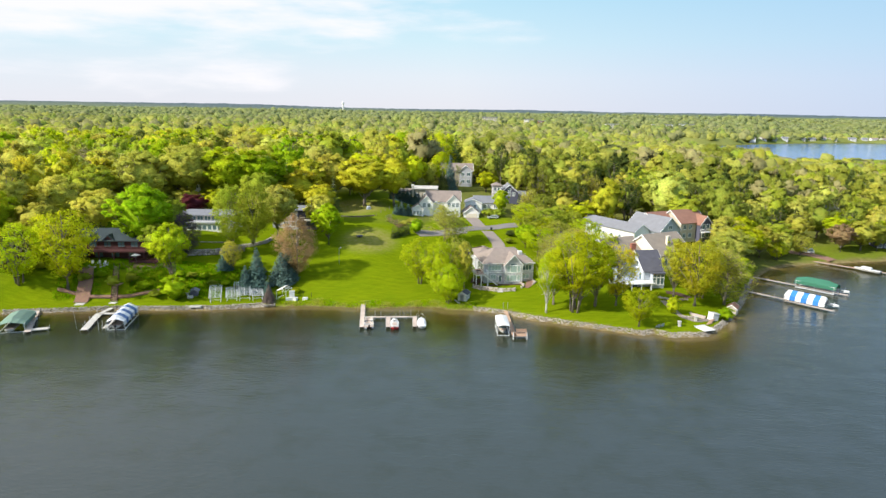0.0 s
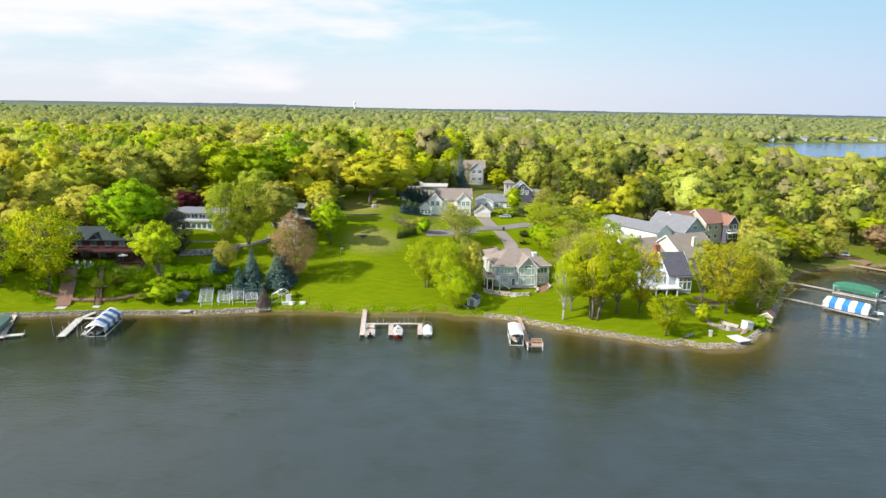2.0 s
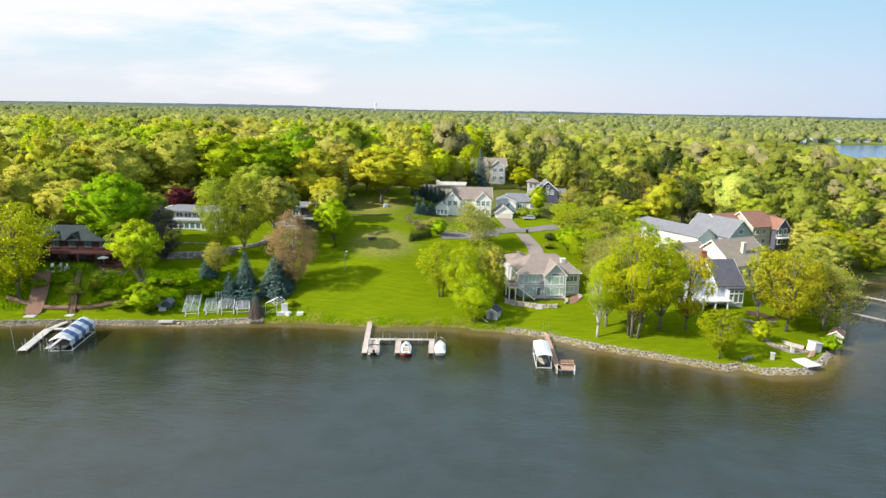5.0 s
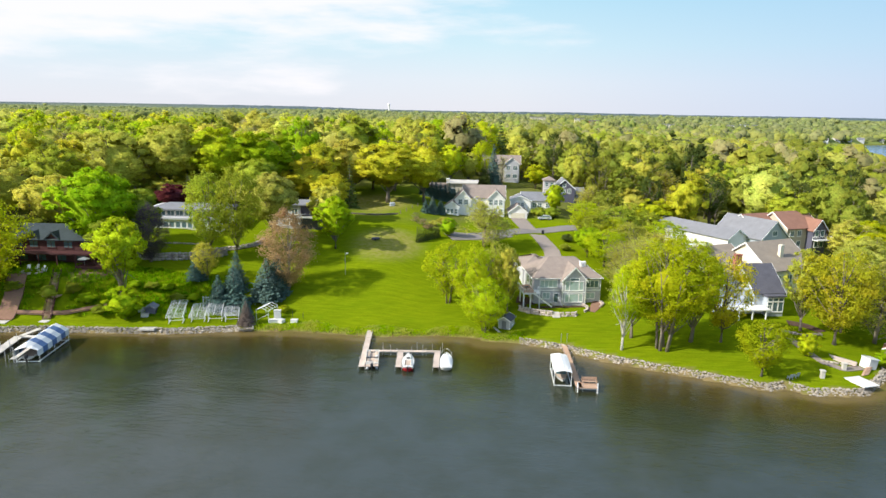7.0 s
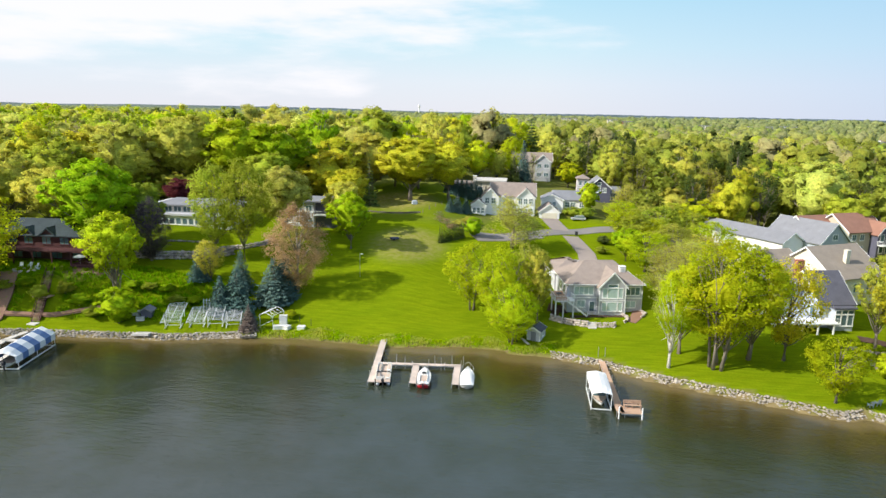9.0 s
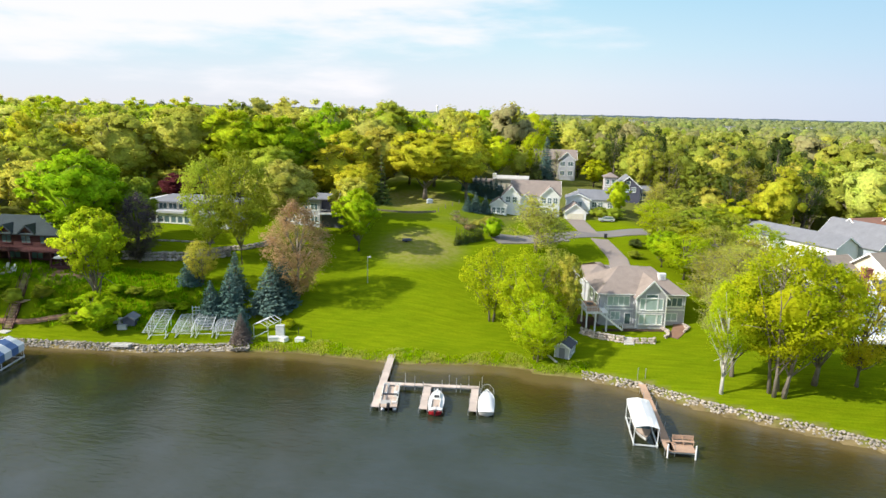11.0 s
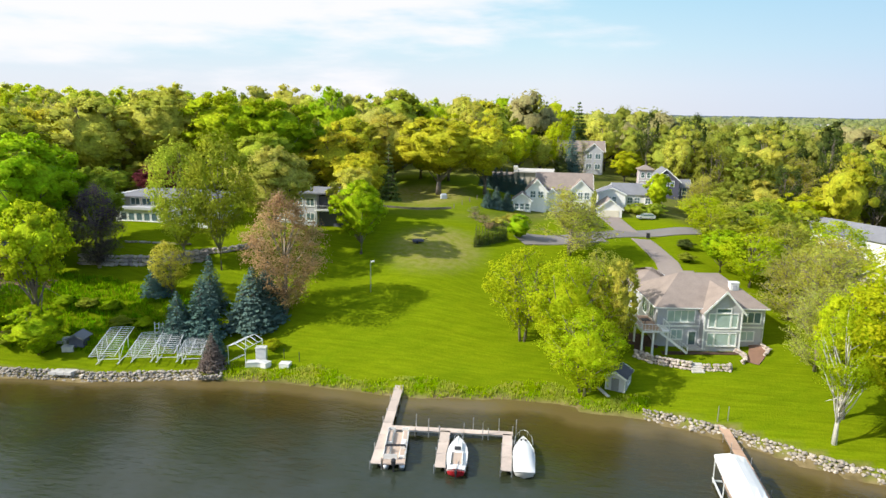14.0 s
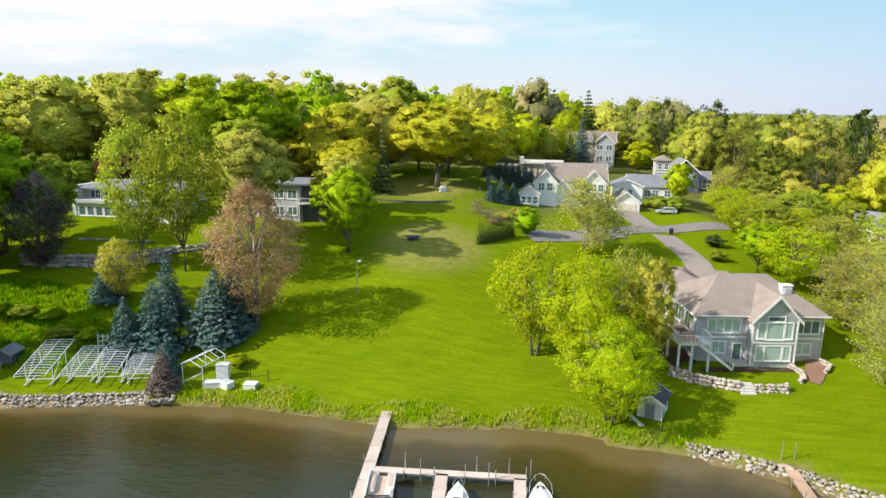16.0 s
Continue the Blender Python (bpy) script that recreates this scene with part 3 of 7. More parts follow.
ALU = mat("white_aluminium_tube", (.74, .76, .76), .4, .2, vary=.08, scale=4)
DARKMETAL = mat("dark_metal", (.04, .04, .045), .5, .4, vary=.2, scale=5)
GEL = mat("white_gelcoat", (.70, .69, .66), .25, vary=.05, scale=1, spec=.5)
CANVAS = mat("white_canvas", (.74, .74, .73), .8, vary=.06, scale=1.2, bump=.25, bump_scale=2)
BLUECANVAS = mat("blue_canvas", (.04, .20, .55), .8, vary=.12, scale=1.2, bump=.2)
NAVYCANVAS = mat("dusty_blue_canvas", (.10, .17, .33), .8, vary=.15, scale=1.2, bump=.2)
GREENCANVAS = mat("green_canvas", (.04, .16, .10), .8, vary=.15, scale=1.2, bump=.25)
PALEGREEN = mat("faded_green_canvas", (.17, .26, .20), .8, vary=.15, scale=1.2, bump=.25)
BEIGE = mat("beige_vinyl", (.46, .36, .29), .6, vary=.12, scale=3)
REDPAINT = mat("red_paint", (.55, .03, .04), .35, vary=.1, scale=2)
ASPHALT = mat("grey_asphalt", (.20, .182, .172), .9, vary=.15, scale=2, bump=.3, stain=.5)
DRIVE = mat("tan_grey_driveway", (.27, .225, .20), .9, vary=.15, scale=2, bump=.3, stain=.5)
DIRT = mat("brown_dirt_path", (.25, .145, .10), .95, vary=.25, scale=2, bump=.5, stain=.5)
MULCH = mat("dark_mulch", (.085, .05, .035), .95, vary=.3, scale=5, bump=.7)
CONCRETE = mat("pale_concrete", (.52, .49, .45), .9, vary=.15, scale=2, bump=.3)
LILAC = mat("lilac_grey_siding", (.52, .44, .46), .7, vary=.08, scale=2, bump=.2)
CARPAINT = mat("silver_car_paint", (.62, .64, .66), .25, .3, vary=.04, scale=1, spec=.6)


# ---------------------------------------------------------------- houses
def window(parent, at, out, w, h, cols=1, rows=1, glass=GLASS, trim=TRIM, b=0.15):
    """A window at the middle of its foot; out: the wall's outward direction. Frame, mullions, sill and a pane set back in it."""
    o, n = Vector(at), Vector(out)
    s = Vector((-n.y, n.x, 0))
    def bar(u0, u1, z0, z1, d0, d1):
        c = [o + s * u + n * d + Vector((0, 0, z)) for z in (z0, z1) for u, d in ((u0, d0), (u1, d0), (u1, d1), (u0, d1))]
        return [tuple(p) for p in c], [(3, 2, 1, 0), (4, 5, 6, 7)] + [(k, (k + 1) % 4, 4 + (k + 1) % 4, 4 + k) for k in range(4)]
    bars = [bar(-w / 2 - b, -w / 2, -b, h + b, 0, .09), bar(w / 2, w / 2 + b, -b, h + b, 0, .09), bar(-w / 2, w / 2, h, h + b, 0, .09), bar(-w / 2, w / 2, -b, 0, 0, .09)]
    for k in range(1, cols):
        u = -w / 2 + w * k / cols
        bars.append(bar(u - b * .4, u + b * .4, 0, h, 0.01, .07))
    for k in range(1, rows):
        bars.append(bar(-w / 2, w / 2, h * k / rows - b * .35, h * k / rows + b * .35, 0.012, .065))
    win = part("window", join(*bars), trim, parent)
    part("sill", bar(-w / 2 - b * 1.4, w / 2 + b * 1.4, -b - .07, -b, 0, .15), trim, win)
    part("pane", bar(-w / 2, w / 2, 0, h, .015, .04), glass, win)
    return win


def gable(root, u0, u1, v0, v1, base, eave, ridge, axis, wall, roof, over=.45, thick=.22, fascia=TRIM):
    """Walls with gable ends and a two-slope roof whose ridge runs along axis."""
    a0, a1, s0, s1 = (u0, u1, v0, v1) if axis == "u" else (v0, v1, u0, u1)
    m = (s0 + s1) / 2
    part("wall", extrude([(s0, base), (s1, base), (s1, eave), (m, ridge), (s0, eave)], a0, a1, axis), wall, root)
    k = (ridge - eave) / (m - s0)
    for sgn, s in ((-1, s0), (1, s1)):
        e, ez = s + sgn * over, eave - k * over
        part("roof", extrude([(e, ez + .02), (m, ridge + .02), (m, ridge + thick + .02), (e, ez + thick + .02)], a0 - over, a1 + over, axis), roof, root)
        for a in (a0 - over - .06, a1 + over):
            part("fascia", extrude([(e, ez - .12), (m, ridge - .12), (m, ridge + thick + .05), (e, ez + thick + .05)], a, a + .06, axis), fascia, root)
    return k


def hip(root, u0, u1, v0, v1, base, eave, ridge, wall, roof, over=.5):
    part("wall", box(u0, u1, v0, v1, base, eave), wall, root)
    m, half = (v0 + v1) / 2, (v1 - v0) / 2
    U0, U1, V0, V1 = u0 - over, u1 + over, v0 - over, v1 + over
    v = [(U0, V0, eave), (U1, V0, eave), (U1, V1, eave), (U0, V1, eave), (U0, V0, eave + .2), (U1, V0, eave + .2), (U1, V1, eave + .2), (U0, V1, eave + .2),
         (u0 + half * .8, m, ridge), (u1 - half * .8, m, ridge)]
    f = [(3, 2, 1, 0), (0, 1, 5, 4), (1, 2, 6, 5), (2, 3, 7, 6), (3, 0, 4, 7), (4, 5, 9, 8), (5, 6, 9), (6, 7, 8, 9), (7, 4, 8)]
    part("roof", (v, f), roof, root)
    part("gutter", join(box(U0 - .1, U1 + .1, V0 - .1, V0 - .004, eave + .02, eave + .17), box(U0 - .1, U0 - .004, V0, V1, eave + .02, eave + .17), box(U1 + .004, U1 + .1, V0, V1, eave + .02, eave + .17)), TRIM, root)


def chimney(root, u, v, z0, z1, w, d, material, cap=TRIM):
    c = part("chimney", box(u - w / 2, u + w / 2, v - d / 2, v + d / 2, z0, z1, .03), material, root)
    part("chimney_cap", box(u - w / 2 - .08, u + w / 2 + .08, v - d / 2 - .08, v + d / 2 + .08, z1, z1 + .14, .03), cap, c)


def railing(parent, pts, z, h=1.0, material=TRIM, gap=.45):
    """A rail of posts, two bars and balusters along pts (u, v), or (u, v, z)."""
    pts = [Vector(p) if len(p) == 3 else Vector((*p, z)) for p in pts]
    bars = []
    for a, b in zip(pts, pts[1:]):
        n = max(1, int((b - a).length / gap))
        bars += [beam(a + Vector((0, 0, h)), b + Vector((0, 0, h)), .09, .06), beam(a + Vector((0, 0, .12)), b + Vector((0, 0, .12)), .06, .05)]
        for k in range(n + 1):
            p = a.lerp(b, k / n)
            bars.append(beam(p, p + Vector((0, 0, h + .05 if k in (0, n) else h)), .10 if k in (0, n) else .04))
    return part("railing", join(*bars), material, parent)
# ---------------------------------------------------------------- trees
def inner_mass(seed, radii, zc, nu=14, nv=9):
    """The close leaf mass inside a crown: an uneven, lobed shell of facets."""
    w, e = np.meshgrid(np.linspace(0, 2 * math.pi, nu + 1), np.linspace(-.5, .5, nv + 1) * math.pi, indexing="ij")
    k = 1 + .10 * np.sin(3 * w + seed) + .09 * np.sin(5 * w + 7 * e + seed) * np.cos(4 * e + seed) + .07 * np.cos(6 * e - 2 * w + 2 * seed)
    n = np.stack([np.cos(e) * np.cos(w), np.cos(e) * np.sin(w), np.sin(e)], -1)
    k[-1] = k[0]
    p = n * k[..., None] * radii + np.array([0, 0, zc])
    q = np.stack([p[:-1, :-1], p[1:, :-1], p[1:, 1:], p[:-1, 1:]], 2).reshape(-1, 4, 3)
    f = (n[:-1, :-1] + n[1:, 1:]).reshape(-1, 3) + np.array([0, 0, .4])
    return q, f


def broadleaf(seed, clumps, leaves, size, base=0.22, spread=1.0, stems=1, bark=BARK, airy=0.0, droop=0.0, grain=1.0, core=.72, lump=0.0, top=0.0, girth=1.0, plain=False):
    """Meshes of trunk and crown for a tree 20 m high with a crown radius of 7 m. lump: size of the leaf mass in each clump; top: how far the crown narrows upwards."""
    rng = np.random.default_rng(seed)
    H, R = 20.0, 7.0
    zc, rz = H * (base + 1) / 2, H * (1 - base) / 2
    cs, rs = [], []
    while len(cs) < clumps:
        v = rng.normal(size=3)
        v /= np.linalg.norm(v)
        u = rng.uniform(0.5, 1.0) ** (0.45 if not lump else 0.36)
        if v[2] < 0:
            u *= 0.92
        r = R * rng.uniform(0.11, 0.27) * grain
        w = 1.0 + 0.16 * math.sin(3 * math.atan2(v[1], v[0]) + seed) + rng.normal() * 0.06
        c = np.array([v[0] * (R - r * .7) * u * w * spread, v[1] * (R - r * .7) * u * w * spread, zc + v[2] * (rz - r * .75) * u])
        if v[2] < 0:
            c[:2] *= (1 - 0.30 * abs(v[2]))
        else:
            c[:2] *= 1 - top * v[2]
        if lump and any(np.linalg.norm((c - a) / np.array([1, 1, .8])) < .50 * (r + b) for a, b in zip(cs, rs)) and rng.random() < .93:
            continue
        cs.append(c)
        rs.append(r)
    cs, rs = np.array(cs), np.array(rs)
    cc, nn, ss, sh = [], [], [], []
    for c, r in zip(cs, rs):
        v = rng.normal(size=(leaves, 3))
        out = (c - np.array([0, 0, zc])) / np.array([R, R, rz])
        v += out * .5 + np.array([0, 0, .25])
        v /= np.linalg.norm(v, axis=1, keepdims=True)
        low = .95 * lump if lump else 0.45 - airy * .3
        dist = r * rng.uniform(low, 1.08 + airy * .25, (leaves, 1))
        p = c + v * dist * np.array([1, 1, 0.78])
        p[:, 2] -= droop * np.abs(rng.normal(size=leaves)) * r
        cc.append(p)
        nn.append(v + rng.normal(size=v.shape) * 0.5 + np.array([0, 0, 0.25]))
        ss.append(size * rng.uniform(0.6, 1.4, leaves))
        sh.append(v * (.7 if lump else 1) + out * (1.1 if lump else .9) + np.array([0, 0, .4]) + rng.normal(size=v.shape) * .22)
    quads = leaf_quads(np.concatenate(cc), np.concatenate(nn), np.concatenate(ss), rng)
    mass = None
    if lump:
        out = (cs - np.array([0, 0, zc])) / np.array([R, R, rz])
        k = .32 + 1.0 * max(lump - .4, 0)
        body = masses(np.array([[0, 0, zc]]), np.array([[R * spread * k * (1 - top * .4), R * spread * k * (1 - top * .4), rz * k]]), rng, 1.0, .10, form=FINE_LUMP)
        mass = both_masses(masses(cs, rs * lump, rng, out=out, form=PLAIN_LUMP if plain else LUMP), body)
    elif core:
        inner, facing = inner_mass(seed, np.array([R * spread * core, R * spread * core, rz * core]), zc)
        quads = np.concatenate([quads, inner])
        sh.append(facing)
    crown = quads_mesh("crown", quads, LEAF, np.concatenate(sh), mass, LEAF_MASS)
    verts, faces = [], []
    for s in range(stems):
        w = 2 * math.pi * s / max(stems, 1) + seed
        o = Vector((math.cos(w), math.sin(w), 0)) * (0.7 if stems > 1 else 0)
        lean = Vector((math.cos(w), math.sin(w), 0)) * (2.6 if stems > 1 else 0.5)
        r0 = (0.38 if stems == 1 else 0.21) * girth
        line = [o + lean * (k / 5) ** 1.3 + Vector((rng.normal() * .12, rng.normal() * .12, H * 0.80 * k / 5)) for k in range(6)]
        line[0].z = -0.6
        tube(verts, faces, line, [r0 * (1.35 if k == 0 else 1 - k / 5.6) for k in range(6)], 7)
        for c, r in list(zip(cs, rs))[s::stems][:int(16 / stems) + 5]:
            k = min(max((c[2] - 2.5) / (H * .8) * 5 - 1.2, 0.9), 4.5)
            a = line[int(k)].lerp(line[min(int(k) + 1, 5)], k % 1)
            b = Vector(c)
            m1 = a.lerp(b, .5) + Vector((0, 0, -.35))
            tube(verts, faces, [a, m1, b], [r0 * .38, r0 * .24, .03], 5)
            for _ in range(2):
                e = b + Vector(rng.normal(size=3)) * r * .6
                tube(verts, faces, [m1.lerp(b, .6), e], [.06, .015], 4)
    trunk = mesh_of("trunk", verts, faces, bark, True)
    return trunk, crown


def conifer(seed, tiers, sprays, size, droop=0.25, ragged=0.1, bare=0.05):
    """A spruce 10 m high with a foot radius of 3 m: tiers of boughs."""
    rng = np.random.default_rng(seed)
    H, R = 10.0, 3.0
    cc, nn, ss = [], [], []
    verts, faces = [], []
    tube(verts, faces, [(0, 0, -.5), (0, 0, H * .5), (0, 0, H * .99)], [.2, .12, .02], 7)
    for t in range(tiers):
        u = t / tiers
        z = H * (bare + (1 - bare) * u)
        r = R * (1 - u) ** 0.85 + 0.10
        n = max(5, int(15 * (1 - u) + 4))
        for k in range(n):
            w = 2 * math.pi * (k + rng.uniform(-.3, .3)) / n + t
            L = r * rng.uniform(1 - 2.2 * ragged, 1 + ragged)
            q = max(3, int(sprays * (0.35 + 0.65 * (1 - u))))
            f = rng.uniform(0.15, 1, q) ** .7
            p = np.stack([np.cos(w) * L * f, np.sin(w) * L * f, z - droop * L * f + 0.10 * L * f ** 3], 1)
            side = rng.normal(size=q) * .17 * (1.2 - .7 * f) * L
            p += np.stack([-np.sin(w) * side, np.cos(w) * side, -np.abs(side) * .35 + rng.normal(size=q) * .05], 1)
            cc.append(p)
            nn.append(np.stack([np.cos(w) * .5 + rng.normal(size=q) * .4, np.sin(w) * .5 + rng.normal(size=q) * .4, np.full(q, .85)], 1))
            ss.append(size * rng.uniform(.6, 1.3, q) * (0.55 + .45 * (1 - u)))
            if k % 3 == 0 and u < .9:
                tube(verts, faces, [(0, 0, z), (math.cos(w) * L * .8, math.sin(w) * L * .8, z - droop * L * .8)], [.05, .012], 4)
    crown = quads_mesh("crown", leaf_quads(np.concatenate(cc), np.concatenate(nn), np.concatenate(ss), rng), NEEDLE)
    return mesh_of("trunk", verts, faces, BARK, True), crown


def twiggy(seed, n=900, leaves=1500, size=.22):
    """A tree only just budding: a haze of fine twigs, few leaves; 20 m high, 7 m radius."""
    rng = np.random.default_rng(seed)
    verts, faces = [], []
    H, R = 20.0, 7.0
    line = [Vector((rng.normal() * .15, rng.normal() * .15, H * .85 * k / 5 - (.6 if k == 0 else 0))) for k in range(6)]
    tube(verts, faces, line, [.45, .34, .28, .2, .12, .04], 7)
    tips = []
    for k in range(46):
        u = rng.uniform(.04, .95)
        a = line[int(u * 5)].lerp(line[min(int(u * 5) + 1, 5)], u * 5 % 1)
        w = rng.uniform(0, 2 * math.pi)
        L = R * (1.05 - .72 * u) * rng.uniform(.7, 1.1)
        b = a + Vector((math.cos(w) * L, math.sin(w) * L, L * rng.uniform(.55, 1.0)))
        m1 = a.lerp(b, .5) + Vector((0, 0, -L * .10))
        tube(verts, faces, [a, m1, b], [.10, .06, .015], 4)
        for _ in range(n // 46):
            f = rng.uniform(.25, 1)
            s = (a.lerp(m1, f * 2) if f < .5 else m1.lerp(b, f * 2 - 1))
            e = s + Vector(rng.normal(size=3)) * .95 + Vector((math.cos(w) * .4, math.sin(w) * .4, .55))
            tube(verts, faces, [s, e], [.028, .010], 3, False)
            tips.append(e)
            tips.append(s.lerp(e, .6))
    tips = np.array([tuple(t) for t in tips])
    p = tips[rng.integers(0, len(tips), leaves)] + rng.normal(size=(leaves, 3)) * .28
    crown = quads_mesh("crown", leaf_quads(p, rng.normal(size=p.shape) + np.array([0, 0, .4]), size * rng.uniform(.5, 1.4, leaves), rng), LEAF)
    return mesh_of("trunk", verts, faces, TWIG, True), crown


FORMS = {
    "oak": [broadleaf(1, 92, 66, .42, grain=.9, lump=.68, plain=True), broadleaf(2, 96, 64, .42, .12, grain=.88, lump=.68, plain=True), broadleaf(3, 88, 66, .42, .18, grain=.92, lump=.68, plain=True, top=.12)],
    "ash": [broadleaf(4, 100, 56, .38, .14, .95, airy=.5, grain=.9, lump=.5, top=.2), broadleaf(5, 95, 58, .38, .18, .92, airy=.6, grain=.9, lump=.46, top=.2)],
    "tall": [broadleaf(10, 60, 70, .42, .36, .9, airy=.4, grain=1.0, lump=.56, top=.3)],
    "slender": [broadleaf(19, 210, 58, .33, .12, 1.0, airy=.9, core=0, top=.15, girth=.5), broadleaf(20, 200, 58, .33, .16, 1.0, airy=.9, core=0, top=.2, girth=.5)],
    "larch": [broadleaf(41, 330, 60, .24, -.02, 1.0, airy=1.0, core=0, top=.5, bark=TWIG)],
    "birch": [broadleaf(6, 120, 60, .28, .28, .8, bark=PALE_BARK, airy=1.0, core=0)],
    "stems": [broadleaf(7, 230, 66, .30, .15, 1.0, stems=5, airy=.7, core=.3, grain=.9)],
    "willow": [broadleaf(8, 270, 64, .28, .02, 1.0, stems=3, airy=.7, droop=.4, core=.4, grain=.85)],
    "spring": [broadleaf(15, 190, 52, .36, .05, 1.0, stems=4, airy=.9, core=0), broadleaf(16, 190, 52, .36, .10, .95, airy=.9, core=0)],
    "bush": [broadleaf(9, 44, 80, .50, -.05, 1.05, stems=3, airy=.3, grain=1.15, lump=.68)],
    "shrub": [broadleaf(17, 24, 56, .85, -.05, 1.05, stems=3, airy=.3, grain=1.4, lump=.68)],
    "far": [broadleaf(11, 56, 40, .52, .08, grain=1.0, lump=.70, plain=True), broadleaf(12, 58, 40, .52, .04, grain=1.0, lump=.70, plain=True, top=.18), broadleaf(13, 54, 40, .52, .10, grain=1.05, lump=.70, plain=True, top=.1), broadleaf(14, 60, 38, .48, .05, airy=.4, grain=.95, lump=.60, plain=True, top=.3)],
    "spruce": [conifer(21, 28, 22, .44), conifer(22, 26, 22, .44, .3, .15)],
    "pine": [conifer(23, 15, 18, .62, .05, .3, .25)],
    "layered": [broadleaf(18, 46, 60, .48, .25, 1.0, airy=.2, grain=1.15, core=0)],
    "far_conifer": [conifer(24, 14, 8, .75, .2, .2)],
    "bare": [twiggy(31, 800, 3000, .32), twiggy(32, 800, 1900, .30)],
    "budding": [twiggy(33, 1500, 8000, .34)],
}
LIME, YELLOW, OLIVE, GREEN, FRESH = (.555, .62, .04), (.61, .585, .06), (.565, .55, .10), (.42, .48, .06), (.37, .51, .03)
PALE, DARK, BLUE, RUST, PURPLE, GREY = (.54, .55, .12), (.12, .155, .04), (.10, .165, .14), (.46, .31, .17), (.18, .05, .06), (.45, .41, .18)
DUSK, DULL, MOSS = (.15, .125, .14), (.21, .16, .135), (.33, .36, .06)
tree_rng = random.Random(7)
TREE_WORDS = {"oak": "full crown", "tall": "high crown", "ash": "airy crown", "birch": "white bark", "stems": "several stems", "willow": "drooping crown",
              "bush": "low dense crown", "spring": "fine young leaves", "shrub": "dense low crown", "layered": "dark layered boughs", "slender": "slim trunk and airy crown", "larch": "fine budding twigs", "far": "rounded crown", "spruce": "dense boughs", "pine": "ragged boughs", "far_conifer": "narrow crown",
              "bare": "bare twigs", "budding": "budding twigs"}
COLOUR_WORDS = {LIME: "lime green", YELLOW: "golden yellow-green", OLIVE: "olive green", GREEN: "mid green", FRESH: "bright fresh green", PALE: "pale green",
                DARK: "dark green", BLUE: "blue-green", RUST: "rusty brown", PURPLE: "dark purple", GREY: "grey-brown", DUSK: "dark purple-grey", DULL: "dull brown", MOSS: "moss green"}


def tree(x, y, h, r, form, colour, where="on the lawn", group="", number=None):
    trunk, crown = FORMS[form][(tree_rng.randrange(99) if number is None else number) % len(FORMS[form])]
    root = new("conifer_tree" if "conifer" in form or form in ("spruce", "pine") else "shrub" if h < 4.5 else "tree")
    hh, rr = (10.0, 3.0) if form in ("spruce", "pine", "far_conifer") else (20.0, 7.0)
    root.matrix_basis = pose(x, y, Z(x, y) - .05, 0, 0, tree_rng.uniform(0, 360)) @ Matrix.Diagonal((r / rr, r / rr, h / hh, 1))
    for me in (trunk, crown):
        ob = new(me.name.split(".")[0], me)
        ob.parent = root
        v = tree_rng.uniform(.86, 1.14)
        w = tree_rng.uniform(.93, 1.07)
        ob.color = (colour[0] * v * w, colour[1] * v, colour[2] * v, 1)
    conical = form in ("spruce", "pine", "far_conifer")
    where = where if len(where.split()) < 6 else "past the lane"
    kind = ("spruce" if form == "spruce" else "conifer") if conical else "shrub" if h < 4.5 else "tree"
    tagged(root, f"{COLOUR_WORDS[colour]} {kind} with {TREE_WORDS[form]} {where}", kind if kind != "spruce" else "tree", group)
    return root


def tree_row(rows, where, group=""):
    for x, y, h, r, form, c in rows:
        tree(x, y, h, r, form, c, where, group)
LAWN_TREES = [
    (-101.8, 195, 23.5, 10.4, "oak", FRESH), (-85.2, 178.6, 22, 7, "tall", LIME), (-140, 211, 20, 9.5, "oak", OLIVE),
    (-128, 173, 18, 9, "spring", LIME), (-114.5, 174.5, 25, 9.4, "spring", LIME), (-69.6, 203.2, 25, 7.0, "slender", GREEN),
    (-76.6, 202.5, 23.4, 6.4, "slender", GREEN), (-66.5, 218, 18.5, 8.6, "oak", PALE), (-53.2, 194.9, 20.6, 7.6, "larch", RUST), (-89, 196, 15.2, 5.4, "larch", DUSK),
    (-48.7, 218.3, 14.8, 5.8, "oak", FRESH), (-70, 258, 17.5, 9, "oak", YELLOW), (-9.5, 235, 14.2, 9, "budding", PALE)]
SHORE_TREES = [
    (-5.0, 184.8, 12.2, 5.8, "willow", LIME), (-8, 193.3, 16.6, 7.2, "willow", LIME), (-14.8, 197.5, 15, 5.8, "spring", LIME), (-0.8, 194.2, 15.6, 3.6, "ash", OLIVE), (-3.2, 200.5, 15, 4.4, "spring", OLIVE),
    (22.9, 177, 16.6, 4.8, "birch", LIME), (31, 178, 23.4, 9.5, "stems", LIME), (43, 182.5, 19.4, 6, "spring", YELLOW),
    (46.6, 168.4, 11.2, 5.2, "spring", LIME), (66.5, 187, 21, 8.5, "spring", YELLOW), (62, 193, 18.8, 5, "ash", OLIVE),
    (76.5, 191.5, 17, 8.5, "budding", OLIVE), (29.5, 205, 15, 7, "budding", OLIVE), (26, 196, 13, 5, "budding", PALE)]
